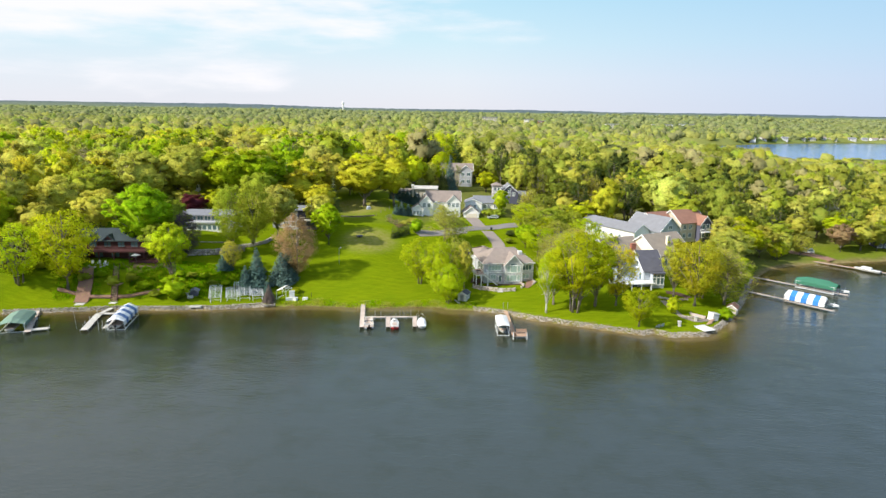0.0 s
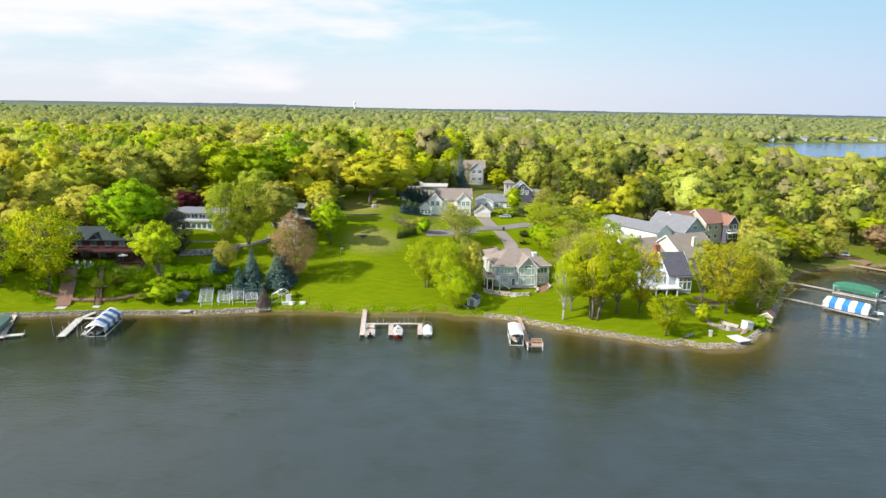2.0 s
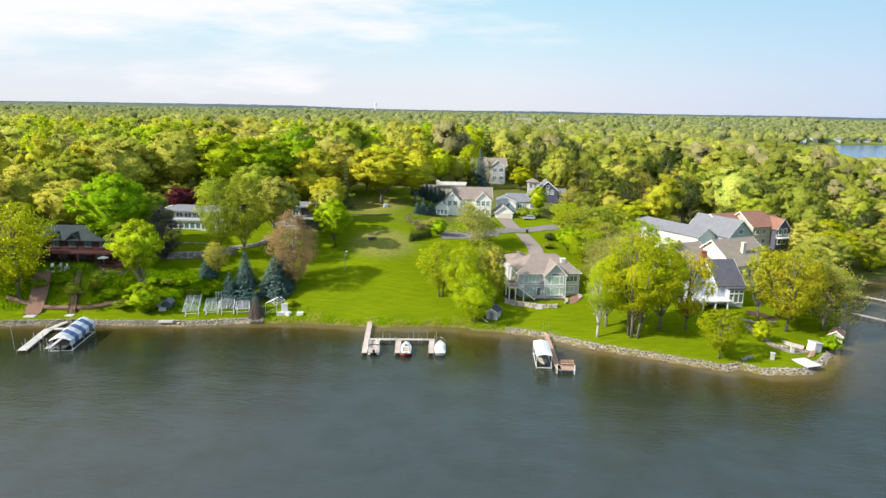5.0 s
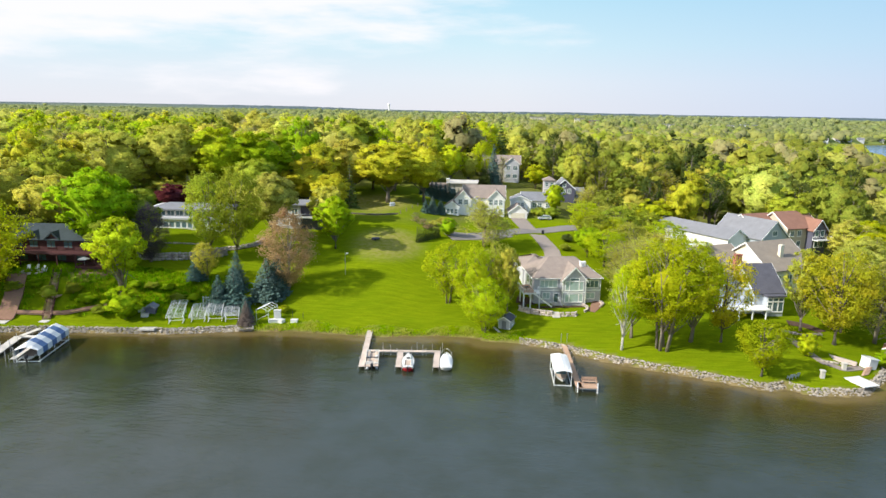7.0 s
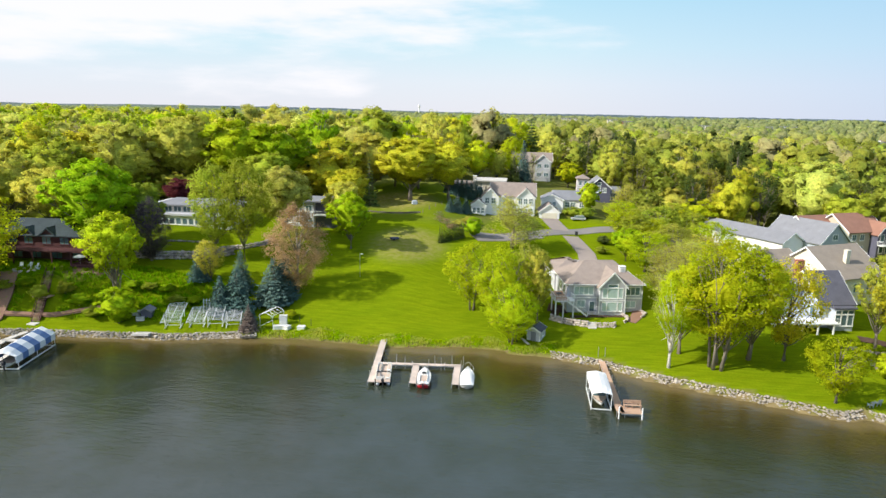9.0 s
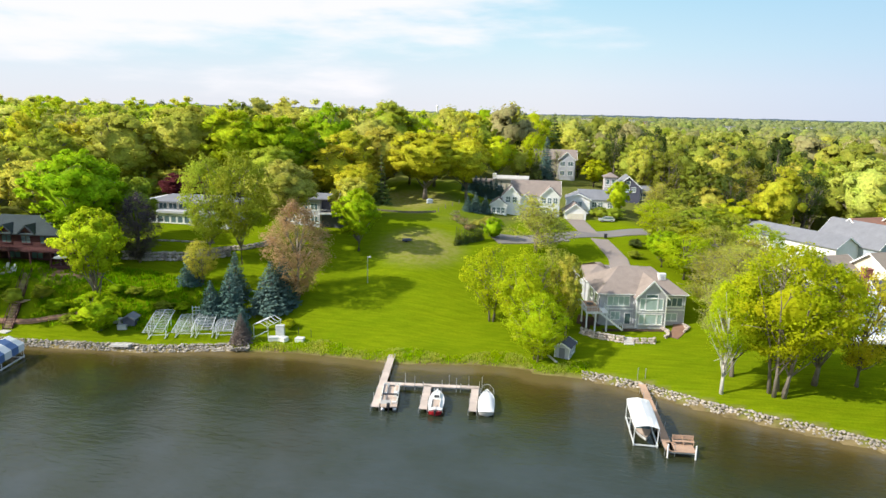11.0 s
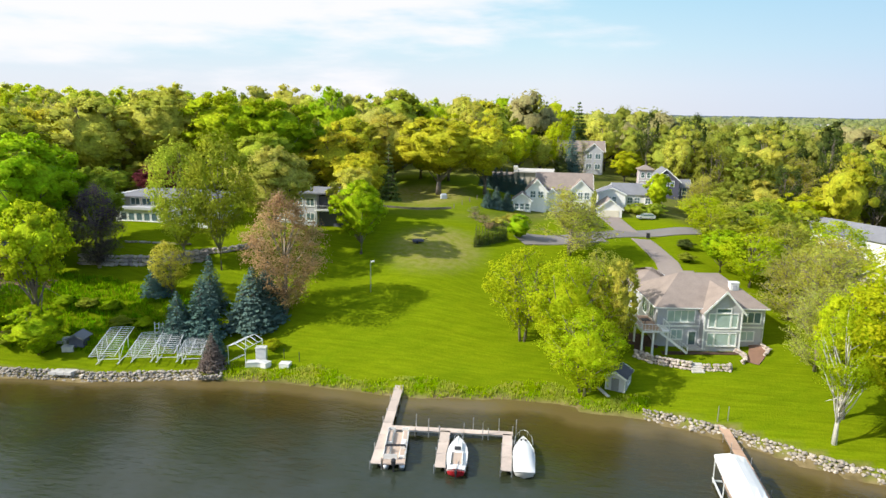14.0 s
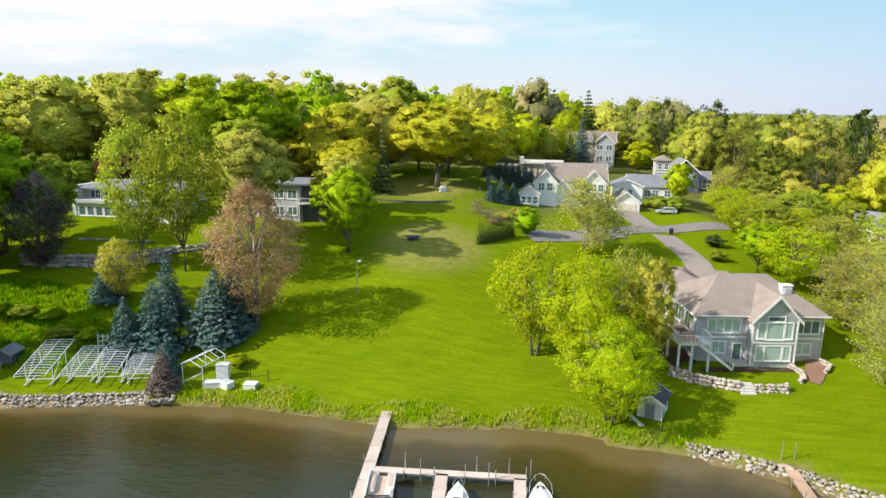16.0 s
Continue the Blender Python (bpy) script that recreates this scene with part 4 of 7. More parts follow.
SPRUCES = [
    (-56.7, 190.7, 9.8, 4.8, BLUE), (-62.9, 186.2, 9.6, 3.9, BLUE), (-65.8, 184.4, 8.0, 3.2, BLUE), (-64.9, 192, 9.6, 3.2, BLUE),
    (-75.3, 193, 7.4, 2.8, BLUE), (-55.4, 193.2, 10, 3.6, BLUE), (-57.2, 179.6, 5.4, 2.1, DULL), (-58.5, 182.4, 5.4, 2.0, BLUE)]
for x, y, h, r, form, c in LAWN_TREES:
    tree(x, y, h, r, form, c, "on the slope")
for x, y, h, r, form, c in SHORE_TREES:
    tree(x, y, h, r, form, c, "on the shore lawn")
for x, y, h, r, c in SPRUCES:
    tree(x, y, h, r, "spruce", c, "on the slope", "spruces on the slope")
tree_row([(37, 182, 20, 7, "ash", LIME), (25.5, 183, 17, 5.5, "ash", LIME),
          (71, 196, 17, 7, "spring", YELLOW), (58, 178.5, 5, 2.2, "bush", LIME), (72.5, 178.5, 4, 2.4, "bush", FRESH)], "near the shore")
tree_row([(24, 229, 11, 6.5, "spring", LIME), (31, 237, 12, 6.5, "spring", OLIVE), (23, 244, 11.5, 6, "ash", GREEN), (38, 230, 12, 6.5, "budding", OLIVE), (30, 251, 13, 7, "ash", GREEN),
          (42, 244, 13, 7, "spring", LIME), (34, 221, 12, 6.5, "ash", PALE), (27, 214, 12, 6.5, "budding", OLIVE), (46, 226, 12, 6, "spring", LIME), (20, 236, 9, 4.5, "oak", FRESH),
          (40, 258, 13, 6, "ash", GREEN), (35, 229, 11, 5.5, "spring", OLIVE), (28, 243, 11, 5, "spring", LIME), (20.5, 256, 10, 5, "spring", LIME), (24, 262, 9, 4.5, "ash", GREEN)], "behind the lake house", "trees behind the lake house")
tree_row([(92, 232, 16, 8, "oak", PALE), (84, 221, 15, 7, "ash", OLIVE), (101, 246, 15, 8, "oak", LIME), (112, 257, 13, 7, "oak", OLIVE), (98, 256, 16, 8, "ash", PALE),
          (122, 262, 10, 5, "bush", OLIVE), (88, 212, 11, 5, "bush", LIME), (106, 262, 15, 7.5, "oak", LIME), (80, 208, 14, 6.5, "budding", OLIVE), (150, 272, 12, 6, "oak", RUST),
          (160, 276, 13, 6.5, "oak", OLIVE), (172, 282, 12, 6, "oak", LIME)], "round the bay", "bay shore trees")
tree_row([(-46, 272, 21, 12.5, "oak", YELLOW), (-35, 279, 19, 9, "oak", YELLOW), (-62, 283, 21, 10, "oak", OLIVE), (-96, 251, 26, 12, "oak", LIME), (-84, 254, 25, 11, "oak", FRESH),
          (-111, 247, 27, 12, "oak", OLIVE), (-70, 270, 20, 9, "oak", YELLOW), (-124, 238, 25, 11, "oak", OLIVE), (-103.5, 233, 10, 6, "oak", PURPLE), (-81, 241, 18, 8, "oak", GREEN),
          (-137, 226, 21, 10, "oak", GREEN), (-121, 204, 18, 8, "oak", OLIVE)], "above the hillside houses", "hillside trees")
tree_row([(-133, 190, 17, 7, "oak", OLIVE), (-146, 190, 20, 9, "oak", LIME), (-122, 182, 13, 5, "ash", OLIVE), (-95, 190, 13, 5.5, "oak", GREEN), (-97, 206, 15, 6, "oak", GREEN),
          (-84, 176.8, 8, 4.2, "bush", FRESH), (-54, 230, 14, 6, "oak", OLIVE), (-57, 243, 15, 6.5, "oak", YELLOW),
          (-73.3, 193.5, 9.4, 3.6, "spring", OLIVE), (-51, 185.8, 2.0, 1.4, "shrub", LIME)], "on the slope")
tree_row([(-90 - k * 4.3, 177.3 + (k * 37 % 5) * .7, 2.2 + (k * 29 % 4) * .35, 2.3, "shrub", (GREEN, FRESH, GREEN)[k % 3]) for k in range(9)], "on the steep bank", "bank shrubs")
tree_row([(-86 + k * 3.4, 184.5 + (k * 7 % 3), 1.6, 2.0, "shrub", (FRESH, GREEN)[k % 2]) for k in range(5)], "on the steep bank", "bank shrubs")
# conifers and hedges by the white house
tree_row([(-37 + k * 1.75, 291 - k * .6, 7.4 - (k % 3) * .5, 1.8, "spruce", BLUE) for k in range(10)], "behind the white house", "spruce screen")
tree_row([(-29.5, 266, 6.0, 2.3, "spruce", BLUE), (-27, 268, 5.4, 2.1, "spruce", BLUE), (-31.5, 264, 4.6, 1.9, "spruce", BLUE), (-13.5, 333, 18.5, 4.4, "spruce", BLUE),
          (-17, 328, 12, 3.6, "spruce", DARK), (-57, 262, 15, 3.2, "far_conifer", DARK), (-76, 262, 20, 4, "far_conifer", DARK)], "by the white house")
tree_row([(-28.4 + k * .52, 231.4 + k * .64, 5.0 - (k % 3) * .35, .8, "far_conifer", DARK) for k in range(11)], "in a clipped hedge row", "hedge row")
tree_row([(-20.8, 241.5, 5.5, 3.0, "bush", FRESH), (11.5, 285, 11, 4.0, "oak", LIME), (5, 339, 11, 6, "oak", LIME), (-5, 262, 2, 2.2, "shrub", GREEN), (7, 281, 3.6, 3.2, "bush", GREEN),
          (10.5, 280, 3.8, 3.4, "bush", GREEN), (4.6, 284, 2.4, 2.2, "shrub", GREEN), (-9.8, 336, 15, 4, "bare", PALE), (-19, 337, 19, 5.5, "slender", LIME), (-24, 256, 2.2, 2.4, "shrub", OLIVE), (-26, 250, 1.8, 2.2, "shrub", OLIVE), (-29.5, 247.5, 2.2, 2.2, "bare", RUST), (-32, 250, 1.8, 2.0, "bare", RUST), (-33, 254.5, 2.0, 2.0, "bare", GREY), (-27.5, 244, 1.6, 1.8, "shrub", RUST),
          (15, 250, 2.4, 2.2, "shrub", DARK), (14, 240, 2, 2, "shrub", GREEN)], "by the lane")
# tall pines and broad crowns on the rise past the lane
tree_row([(25.5, 336, 29, 6, "layered", DARK), (12.4, 350, 26.5, 4.5, "layered", DARK), (53, 338, 23, 7.5, "layered", DARK), (60, 344, 21, 6.5, "layered", DARK), (69, 338, 28, 5, "layered", DARK),
          (-25, 362, 26, 5, "pine", DARK), (-13, 372, 27, 5, "pine", DARK)], "past the lane", "tall dark trees")
tree_row([(40, 318, 20, 8, "ash", MOSS), (31, 322, 22, 8, "spring", MOSS), (56, 322, 19, 7, "budding", OLIVE), (22, 326, 24, 8, "ash", OLIVE), (44, 345, 27, 9, "far", MOSS), (60, 360, 29, 9, "far", MOSS),
          (34, 360, 26, 9, "far", MOSS), (78, 330, 22, 8, "far", GREEN), (84, 318, 19, 8, "far", MOSS), (90, 345, 23, 8, "far", GREEN), (72, 312, 17, 7, "far", MOSS), (62, 304, 15, 7, "far", OLIVE),
          (-48, 358, 24, 9, "far", YELLOW), (-50, 340, 24, 9, "far", OLIVE)], "past the lane", "trees on the rise")
# undergrowth and lower crowns that fill the edge of the woods
tree_row([(-116, 236, 10, 5.5, "far", GREEN), (-109, 240, 11, 6, "far", OLIVE), (-98, 242, 11, 6, "far", LIME), (-90, 246, 10, 5.5, "far", OLIVE), (-126, 230, 11, 6, "far", OLIVE), (-104, 254, 13, 7, "far", GREEN),
          (-88, 262, 13, 7, "far", LIME), (-76, 252, 10, 5, "far", OLIVE), (-132, 218, 11, 6, "far", LIME), (-120, 248, 13, 7, "far", OLIVE), (-66, 290, 12, 6, "far", GREEN), (-80, 276, 13, 7, "far", OLIVE),
          (-57, 294, 15, 7, "far", YELLOW), (-48, 293, 17, 8, "far", OLIVE), (-41, 314, 19, 8, "far", YELLOW), (-31, 323, 17, 7, "far", LIME), (-53, 310, 20, 9, "far", LIME), (-24, 330, 14, 5, "far", OLIVE)],
         "at the woods' edge", "trees at the woods' edge")
tree_row([(-2, 366, 21, 8, "far", OLIVE), (-20, 368, 22, 9, "far", LIME), (10, 362, 21, 8, "far", MOSS), (19, 348, 19, 8, "far", MOSS), (22, 277, 9, 6, "spring", LIME), (29, 271, 10, 6.5, "spring", OLIVE),
          (37, 276, 12, 7, "ash", GREEN), (30, 288, 13, 7, "ash", MOSS), (24, 296, 12, 6, "budding", OLIVE), (46, 284, 13, 7, "far", LIME), (40, 298, 14, 7, "far", OLIVE), (54, 294, 14, 7, "far", YELLOW)],
         "past the lane", "trees on the rise")
tree_row([(130, 263, 9, 5, "spring", OLIVE), (118, 256, 8, 4.5, "spring", LIME), (178, 279, 11, 6, "spring", OLIVE), (154, 284, 14, 7, "far", LIME), (138, 284, 14, 7, "far", OLIVE), (126, 275, 12, 6, "far", GREEN)], "round the bay", "bay shore trees")
# ---------------------------------------------------------------- woods
CLEAR = [(-30, 220, 34, 40), (8, 210, 17, 30), (-2, 256, 24, 18), (-20, 278, 22, 14), (8, 318, 20, 14), (-8, 352, 16, 12), (-112, 192, 20, 10), (-86, 224, 24, 14),
         (-64, 240, 12, 11), (60, 212, 22, 26), (86, 254, 24, 24), (66, 252, 26, 20), (140, 268, 18, 12), (-48, 262, 11, 22), (-42, 300, 12, 12), (50, 178, 36, 16), (-10, 336, 13, 16), (17, 297, 12, 17), (0, 290, 26, 20), (-8, 314, 22, 24), (-10, 330, 12, 18)]


def free(x, y, r):
    return all(((x - a) / (c + r * .5)) ** 2 + ((y - b) / (e + r * .5)) ** 2 > 1 for a, b, c, e in CLEAR)


wood_rng = random.Random(3)
placed = [(o.location.x, o.location.y, o.scale.x * 7) for o in scene.objects if o.type == "EMPTY" and o.get("category") == "tree"]
DULL_PALETTE = [MOSS, MOSS, MOSS, GREEN, OLIVE, GREY, PALE, MOSS]
PALETTE = [LIME, LIME, OLIVE, OLIVE, OLIVE, YELLOW, GREEN, GREEN, FRESH, PALE, PALE, GREY]
far_trees = []
count = 0
for k in range(20000):
    y = 172 + 340 * wood_rng.random() ** 1.25
    half = 30 + y * .74
    x = wood_rng.uniform(-half, half * 1.02)
    d = float(shore_distance(x, y))
    h = wood_rng.uniform(21, 28) if x < -25 else wood_rng.uniform(20, 27) if x < .40 * y else wood_rng.uniform(12, 17)
    r = h * wood_rng.uniform(.32, .46)
    if d < 6 or (d < 60 and -128 < x < 86) or not free(x, y, r) or float(far_lake(x, y)) < 1.1:
        continue
    if any((x - a) ** 2 + (y - b) ** 2 < (.56 * (r + c)) ** 2 for a, b, c in placed):
        continue
    placed.append((x, y, r))
    u = wood_rng.random()
    dark_side = x > 20 and 285 < y < 400
    near_tree = count < 215 and y < 345
    c = DARK if u < (.22 if dark_side else .035) else GREY if u < .13 else wood_rng.choice(DULL_PALETTE if x > 18 + .14 * y or (x > -8 and y > 290) else PALETTE)
    if near_tree:
        count += 1
        if c is DARK:
            tree(x, y, h * .92, r * .62, "layered", DARK, "in the woods", "woodland conifers")
        elif c is GREY:
            tree(x, y, h * .9, r * .9, "bare", GREY, "in the woods", "bare woodland trees")
        else:
            tree(x, y, h, r, "far", c, "in the woods", "woodland trees")
    else:
        far_trees.append((x, y, Z(x, y), h, r, c))
    if len(far_trees) >= 620:
        break
rng = np.random.default_rng(8)
corners, colours, shades, centres, radii, faces_out, mass_tint = [], [], [], [], [], [], []
for x, y, z, h, r, c in far_trees:
    n, m = 14, 22
    k = np.array(c) * rng.uniform(.80, 1.05)
    if c is DARK:
        f = rng.random((n, 1)) ** .7
        w = rng.uniform(0, 6.28, (n, 1))
        cc = np.concatenate([np.cos(w) * r * .45 * f, np.sin(w) * r * .45 * f, h * (1.06 - f * .7)], 1)
        v0, size = np.concatenate([np.cos(w), np.sin(w), np.full_like(w, .5)], 1), r * .19 * rng.uniform(.7, 1.2, n)
    else:
        v0 = rng.normal(size=(n, 3))
        v0[:, 2] = np.abs(v0[:, 2]) * 1.1 - .35
        v0 /= np.linalg.norm(v0, axis=1, keepdims=True)
        v0[0], v0[1] = (0, 0, 1), (0, 0, .1)
        lobes = 1 + .14 * np.sin(3 * np.arctan2(v0[:, 1:2], v0[:, :1]) + x)
        cc = v0 * np.array([r, r, h * .38]) * lobes * rng.uniform(.66, .82, (n, 1)) + np.array([0, 0, h * .58])
        size = r * rng.uniform(.28, .42, n)
        size[1], cc[1] = r * .80, (0, 0, h * .54)
    v = rng.normal(size=(n, m, 3))
    v[..., 2] += .4
    v /= np.linalg.norm(v, axis=2, keepdims=True)
    p = (cc[:, None] + v * size[:, None, None] * rng.uniform(.8, 1.12, (n, m, 1))).reshape(-1, 3)
    v = (v * .75 + v0[:, None]).reshape(-1, 3)
    o = np.array([x, y, z])
    corners.append(leaf_quads(p + o, v + rng.normal(size=v.shape) * .35, r * .115 * rng.uniform(.6, 1.4, len(p)), rng))
    shades.append(v + np.array([0, 0, .4]) + rng.normal(size=v.shape) * .2)
    colours.append(np.tile([*k, 1.0], (4 * len(p), 1)))
    centres.append(cc + o)
    radii.append(size * .78)
    faces_out.append(v0)
    mass_tint.append(np.tile([*k, 1.0], (n * len(PLAIN_LUMP[0]), 1)))
mass = masses(np.concatenate(centres), np.concatenate(radii), rng, .9, out=np.concatenate(faces_out), form=PLAIN_LUMP)
me = quads_mesh("mid_woods", np.concatenate(corners), WOOD_LEAF, np.concatenate(shades), mass, WOOD_MASS)
me.color_attributes.new("tint", "FLOAT_COLOR", "POINT").data.foreach_set("color", np.concatenate(colours + mass_tint).astype(np.float32).ravel())
tagged(new("mid_woods", me), "close-set spring woods behind the houses", "woods", kind="stuff")

# distant woods, past counting: crown by crown, rounded masses with loose sprays, then a rolling canopy
rng = np.random.default_rng(12)
N = 9000
y = 470 + 2600 * rng.random(N) ** 1.8
x = rng.uniform(-1, 1, N)
x = np.where(x < 0, x * (60 + y * .86), x * (60 + y * .74))
z = height(x, y)
ok = (far_lake(x, y) > 1.05) & (z > .5)
x, y, z = x[ok], y[ok], z[ok]
N = len(x)
r = rng.uniform(5.0, 9.5, N) * (1 + (y - 470) / 3000)
h = np.where(x > .42 * y, rng.uniform(10, 15, N), rng.uniform(14, 23, N))
mixed_tint = np.array([LIME, OLIVE, OLIVE, GREEN, PALE, YELLOW, GREY, GREY, DARK, FRESH])
# distance haze painted into the crown colours: flatter green farther off
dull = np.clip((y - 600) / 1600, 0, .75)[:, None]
hazed_tints = np.concatenate([(mixed_tint[rng.integers(0, 10, N)] * .6 + np.array([.36, .37, .13]) * .4) * rng.uniform(.8, 1.05, (N, 1)), np.ones((N, 1))], 1)
hazed_tints[:, :3] = hazed_tints[:, :3] * (1 - dull) + np.array([.27, .31, .15]) * dull
c = np.stack([x, y, z + h * .58], 1)
side = rng.normal(size=(N, 3)) * np.array([.55, .55, .25])
near, crown_size = y < 760, np.stack([r, r, h * .46], 1) * .9
full = masses(np.concatenate([c[near], (c + side * r[:, None])[near]]), np.concatenate([crown_size[near], crown_size[near] * .72]), rng, 1.0, .17)
plain = masses(np.concatenate([c[~near], (c + side * r[:, None])[~near]]), np.concatenate([crown_size[~near], crown_size[~near] * .75]), rng, 1.0, .12, form=PLAIN_LUMP)
mass = both_masses(full, plain)
M = 14
v = rng.normal(size=(N, M, 3))
v[..., 2] = np.abs(v[..., 2]) + .1
v /= np.linalg.norm(v, axis=2, keepdims=True)
p = c[:, None] + v * np.stack([r, r, h * .46], 1)[:, None] * rng.uniform(.85, 1.1, (N, M, 1))
me = quads_mesh("far_woods", leaf_quads(p.reshape(-1, 3), (v + rng.normal(size=v.shape) * .35).reshape(-1, 3), (r[:, None] * rng.uniform(.22, .42, (N, M))).ravel(), rng), WOOD_LEAF, (v + np.array([0, 0, .4])).reshape(-1, 3), mass, WOOD_MASS)
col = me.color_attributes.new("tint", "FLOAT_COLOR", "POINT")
col.data.foreach_set("color", np.concatenate([np.repeat(hazed_tints, 4 * M, axis=0), np.repeat(np.concatenate([hazed_tints[near]] * 2), len(LUMP[0]), axis=0), np.repeat(np.concatenate([hazed_tints[~near]] * 2), len(PLAIN_LUMP[0]), axis=0)]).astype(np.float32).ravel())
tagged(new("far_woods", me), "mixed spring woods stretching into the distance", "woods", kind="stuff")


def canopy(gx, gy):
    n1 = np.sin(gx / 23 + np.sin(gy / 31) * 2) * np.sin(gy / 19 + np.cos(gx / 37) * 2)
    n2 = np.sin(gx / 71 + 1) * np.sin(gy / 93 + np.sin(gx / 120))
    zz = height(gx, gy) + np.where(gy < 2600, 7, 8) + 2.5 * n1 + 2.5 * n2
    return np.where((far_lake(gx, gy) < 1.04) | (height(gx, gy) < .4), -3, zz)


xs = steps_from((-9000, -3000, 160), (-3000, -900, 45), (-900, 900, 22), (900, 3000, 45), (3000, 9000, 160))
ys = steps_from((500, 1400, 24), (1400, 3200, 55), (3200, 11500, 180))
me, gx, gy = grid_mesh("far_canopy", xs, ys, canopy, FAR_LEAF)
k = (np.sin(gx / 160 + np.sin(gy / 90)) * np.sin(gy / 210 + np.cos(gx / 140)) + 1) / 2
# aerial haze painted into the canopy colour: blue-grey from y 3000 outward
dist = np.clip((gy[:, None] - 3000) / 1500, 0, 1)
haze_tint = np.array([.21, .22, .05])[None] * (1 - k[:, None]) + np.array([.16, .20, .05])[None] * k[:, None]
haze_tint = haze_tint * (1 - dist) + np.array([.075, .105, .115])[None] * dist
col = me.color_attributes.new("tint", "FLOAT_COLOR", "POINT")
col.data.foreach_set("color", np.concatenate([haze_tint, np.ones((len(gx), 1))], 1).astype(np.float32).ravel())
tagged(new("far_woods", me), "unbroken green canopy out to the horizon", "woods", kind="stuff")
# the grey lake house
H1 = thing("lake_house", pose(14.4, 200.5, 0, 0, 0, 13), "grey two-storey lake house with white trim and brown roof", "house")
hip(H1, -9.3, 6.7, 1.4, 13.5, 2.6, 9.3, 13.3, SIDING, SHINGLE)
gable(H1, -2.75, 2.75, -.1, 7.3, 2.6, 9.3, 12.25, "v", SIDING, SHINGLE, .45)
hip(H1, -9.6, -2.2, 12.5, 23.5, 4.0, 9.1, 11.6, SIDING, SHINGLE)
chimney(H1, 3.1, 4.6, 9.8, 12.5, 1.3, .9, WHITE, WHITE)
part("chimney_panel", box(2.8, 3.4, 4.07, 4.14, 11.4, 12.2), SIDING, H1)
F = (0, -1, 0)
window(H1, (0, -.1, 6.85), F, 2.0, 2.0, 1, 1, TEAL_GLASS)
window(H1, (-1.68, -.1, 6.95), F, .8, 1.9, 1, 1, TEAL_GLASS)
window(H1, (1.68, -.1, 6.95), F, .8, 1.9, 1, 1, TEAL_GLASS)
window(H1, (0, -.1, 9.15), F, 2.0, .5, 1, 1, GLASS)
window(H1, (0, -.1, 4.1), F, 2.0, 1.75, 1, 1, TEAL_GLASS)
window(H1, (-1.68, -.1, 4.1), F, .8, 1.75, 1, 1, TEAL_GLASS)
window(H1, (1.68, -.1, 4.1), F, .8, 1.75, 1, 1, TEAL_GLASS)
window(H1, (-5.75, 1.4, 7.2), F, 4.0, 1.65, 4, 1, TEAL_GLASS)
window(H1, (-6.2, 1.4, 4.5), F, 1.6, 1.35, 2, 1, TEAL_GLASS)
window(H1, (4.75, 1.4, 7.15), F, 2.9, 1.55, 3, 1, GLASS)
window(H1, (4.4, 1.4, 4.4), F, 2.0, 1.3, 2, 1, TEAL_GLASS)
door = window(H1, (-3.85, 1.4, 3.5), F, 1.0, 2.1, 1, 1, GLASS)
door.name = "door"
for u in (-2.8, 2.66):
    part("corner_board", box(u - .03, u + .17, -.16, -.104, 3.3, 9.25), TRIM, H1)
part("band", box(-9.3, -2.76, 1.30, 1.396, 6.35, 6.6), TRIM, H1)
part("band", box(-2.62, 2.62, -.18, -.104, 6.2, 6.42), TRIM, H1)
part("band", box(2.76, 6.7, 1.30, 1.396, 6.3, 6.55), TRIM, H1)
part("downpipe", pipe([(-2.95, 1.2, 9.2), (-2.95, 1.2, 4.0), (-2.4, -.2, 3.4)], .06), TRIM, H1)
part("downpipe", pipe([(6.75, 1.28, 9.2), (6.75, 1.28, 3.6)], .06), TRIM, H1)
part("entrance_steps", join(box(-4.9, -2.8, -.3, 1.39, 3.2, 3.42, .02), box(-4.6, -3.1, .2, 1.39, 3.42, 3.6, .02)), CONCRETE, H1)
for u in (-9.28, -8.0):
    window(H1, (-9.3, 4 if u < -9 else 7.5, 6.9), (-1, 0, 0), 1.8, 2.0, 2, 1, GLASS)
deck = part("deck", box(-12.4, -9.34, -1.6, 6.0, 6.35, 6.6), TRIM, H1, "white-edged timber deck on posts")
part("deck_boards", box(-12.3, -9.36, -1.5, 5.9, 6.604, 6.64), BROWNDECK, deck)
part("deck", box(-9.33, -8.3, -1.6, 1.28, 6.35, 6.6), TRIM, H1)
railing(deck, [(-12.35, 6.0), (-12.35, -1.55), (-9.9, -1.55)], 6.62)
railing(deck, [(-8.4, -1.55), (-8.4, 1.2)], 6.62)
for u, v in ((-12.2, -1.4), (-10.6, -1.4), (-12.2, 2.5), (-8.5, -1.4)):
    part("post", box(u - .13, u + .13, v - .13, v + .13, 2.0, 6.35), TRIM, deck)
st = part("stair", join(beam((-9.8, -1.9, 6.5), (-5.6, -1.9, 3.35), .08, .3), beam((-9.8, -1.0, 6.5), (-5.6, -1.0, 3.35), .08, .3)), TRIM, H1, "white timber stair from deck to lawn")
for k in range(15):
    part("tread", box(-9.75 + k * .28, -9.45 + k * .28, -1.86, -1.04, 6.42 - k * .21, 6.47 - k * .21), BROWNDECK, st)
railing(st, [(-9.8, -1.9, 6.6), (-5.6, -1.9, 3.4)], 0, .95)
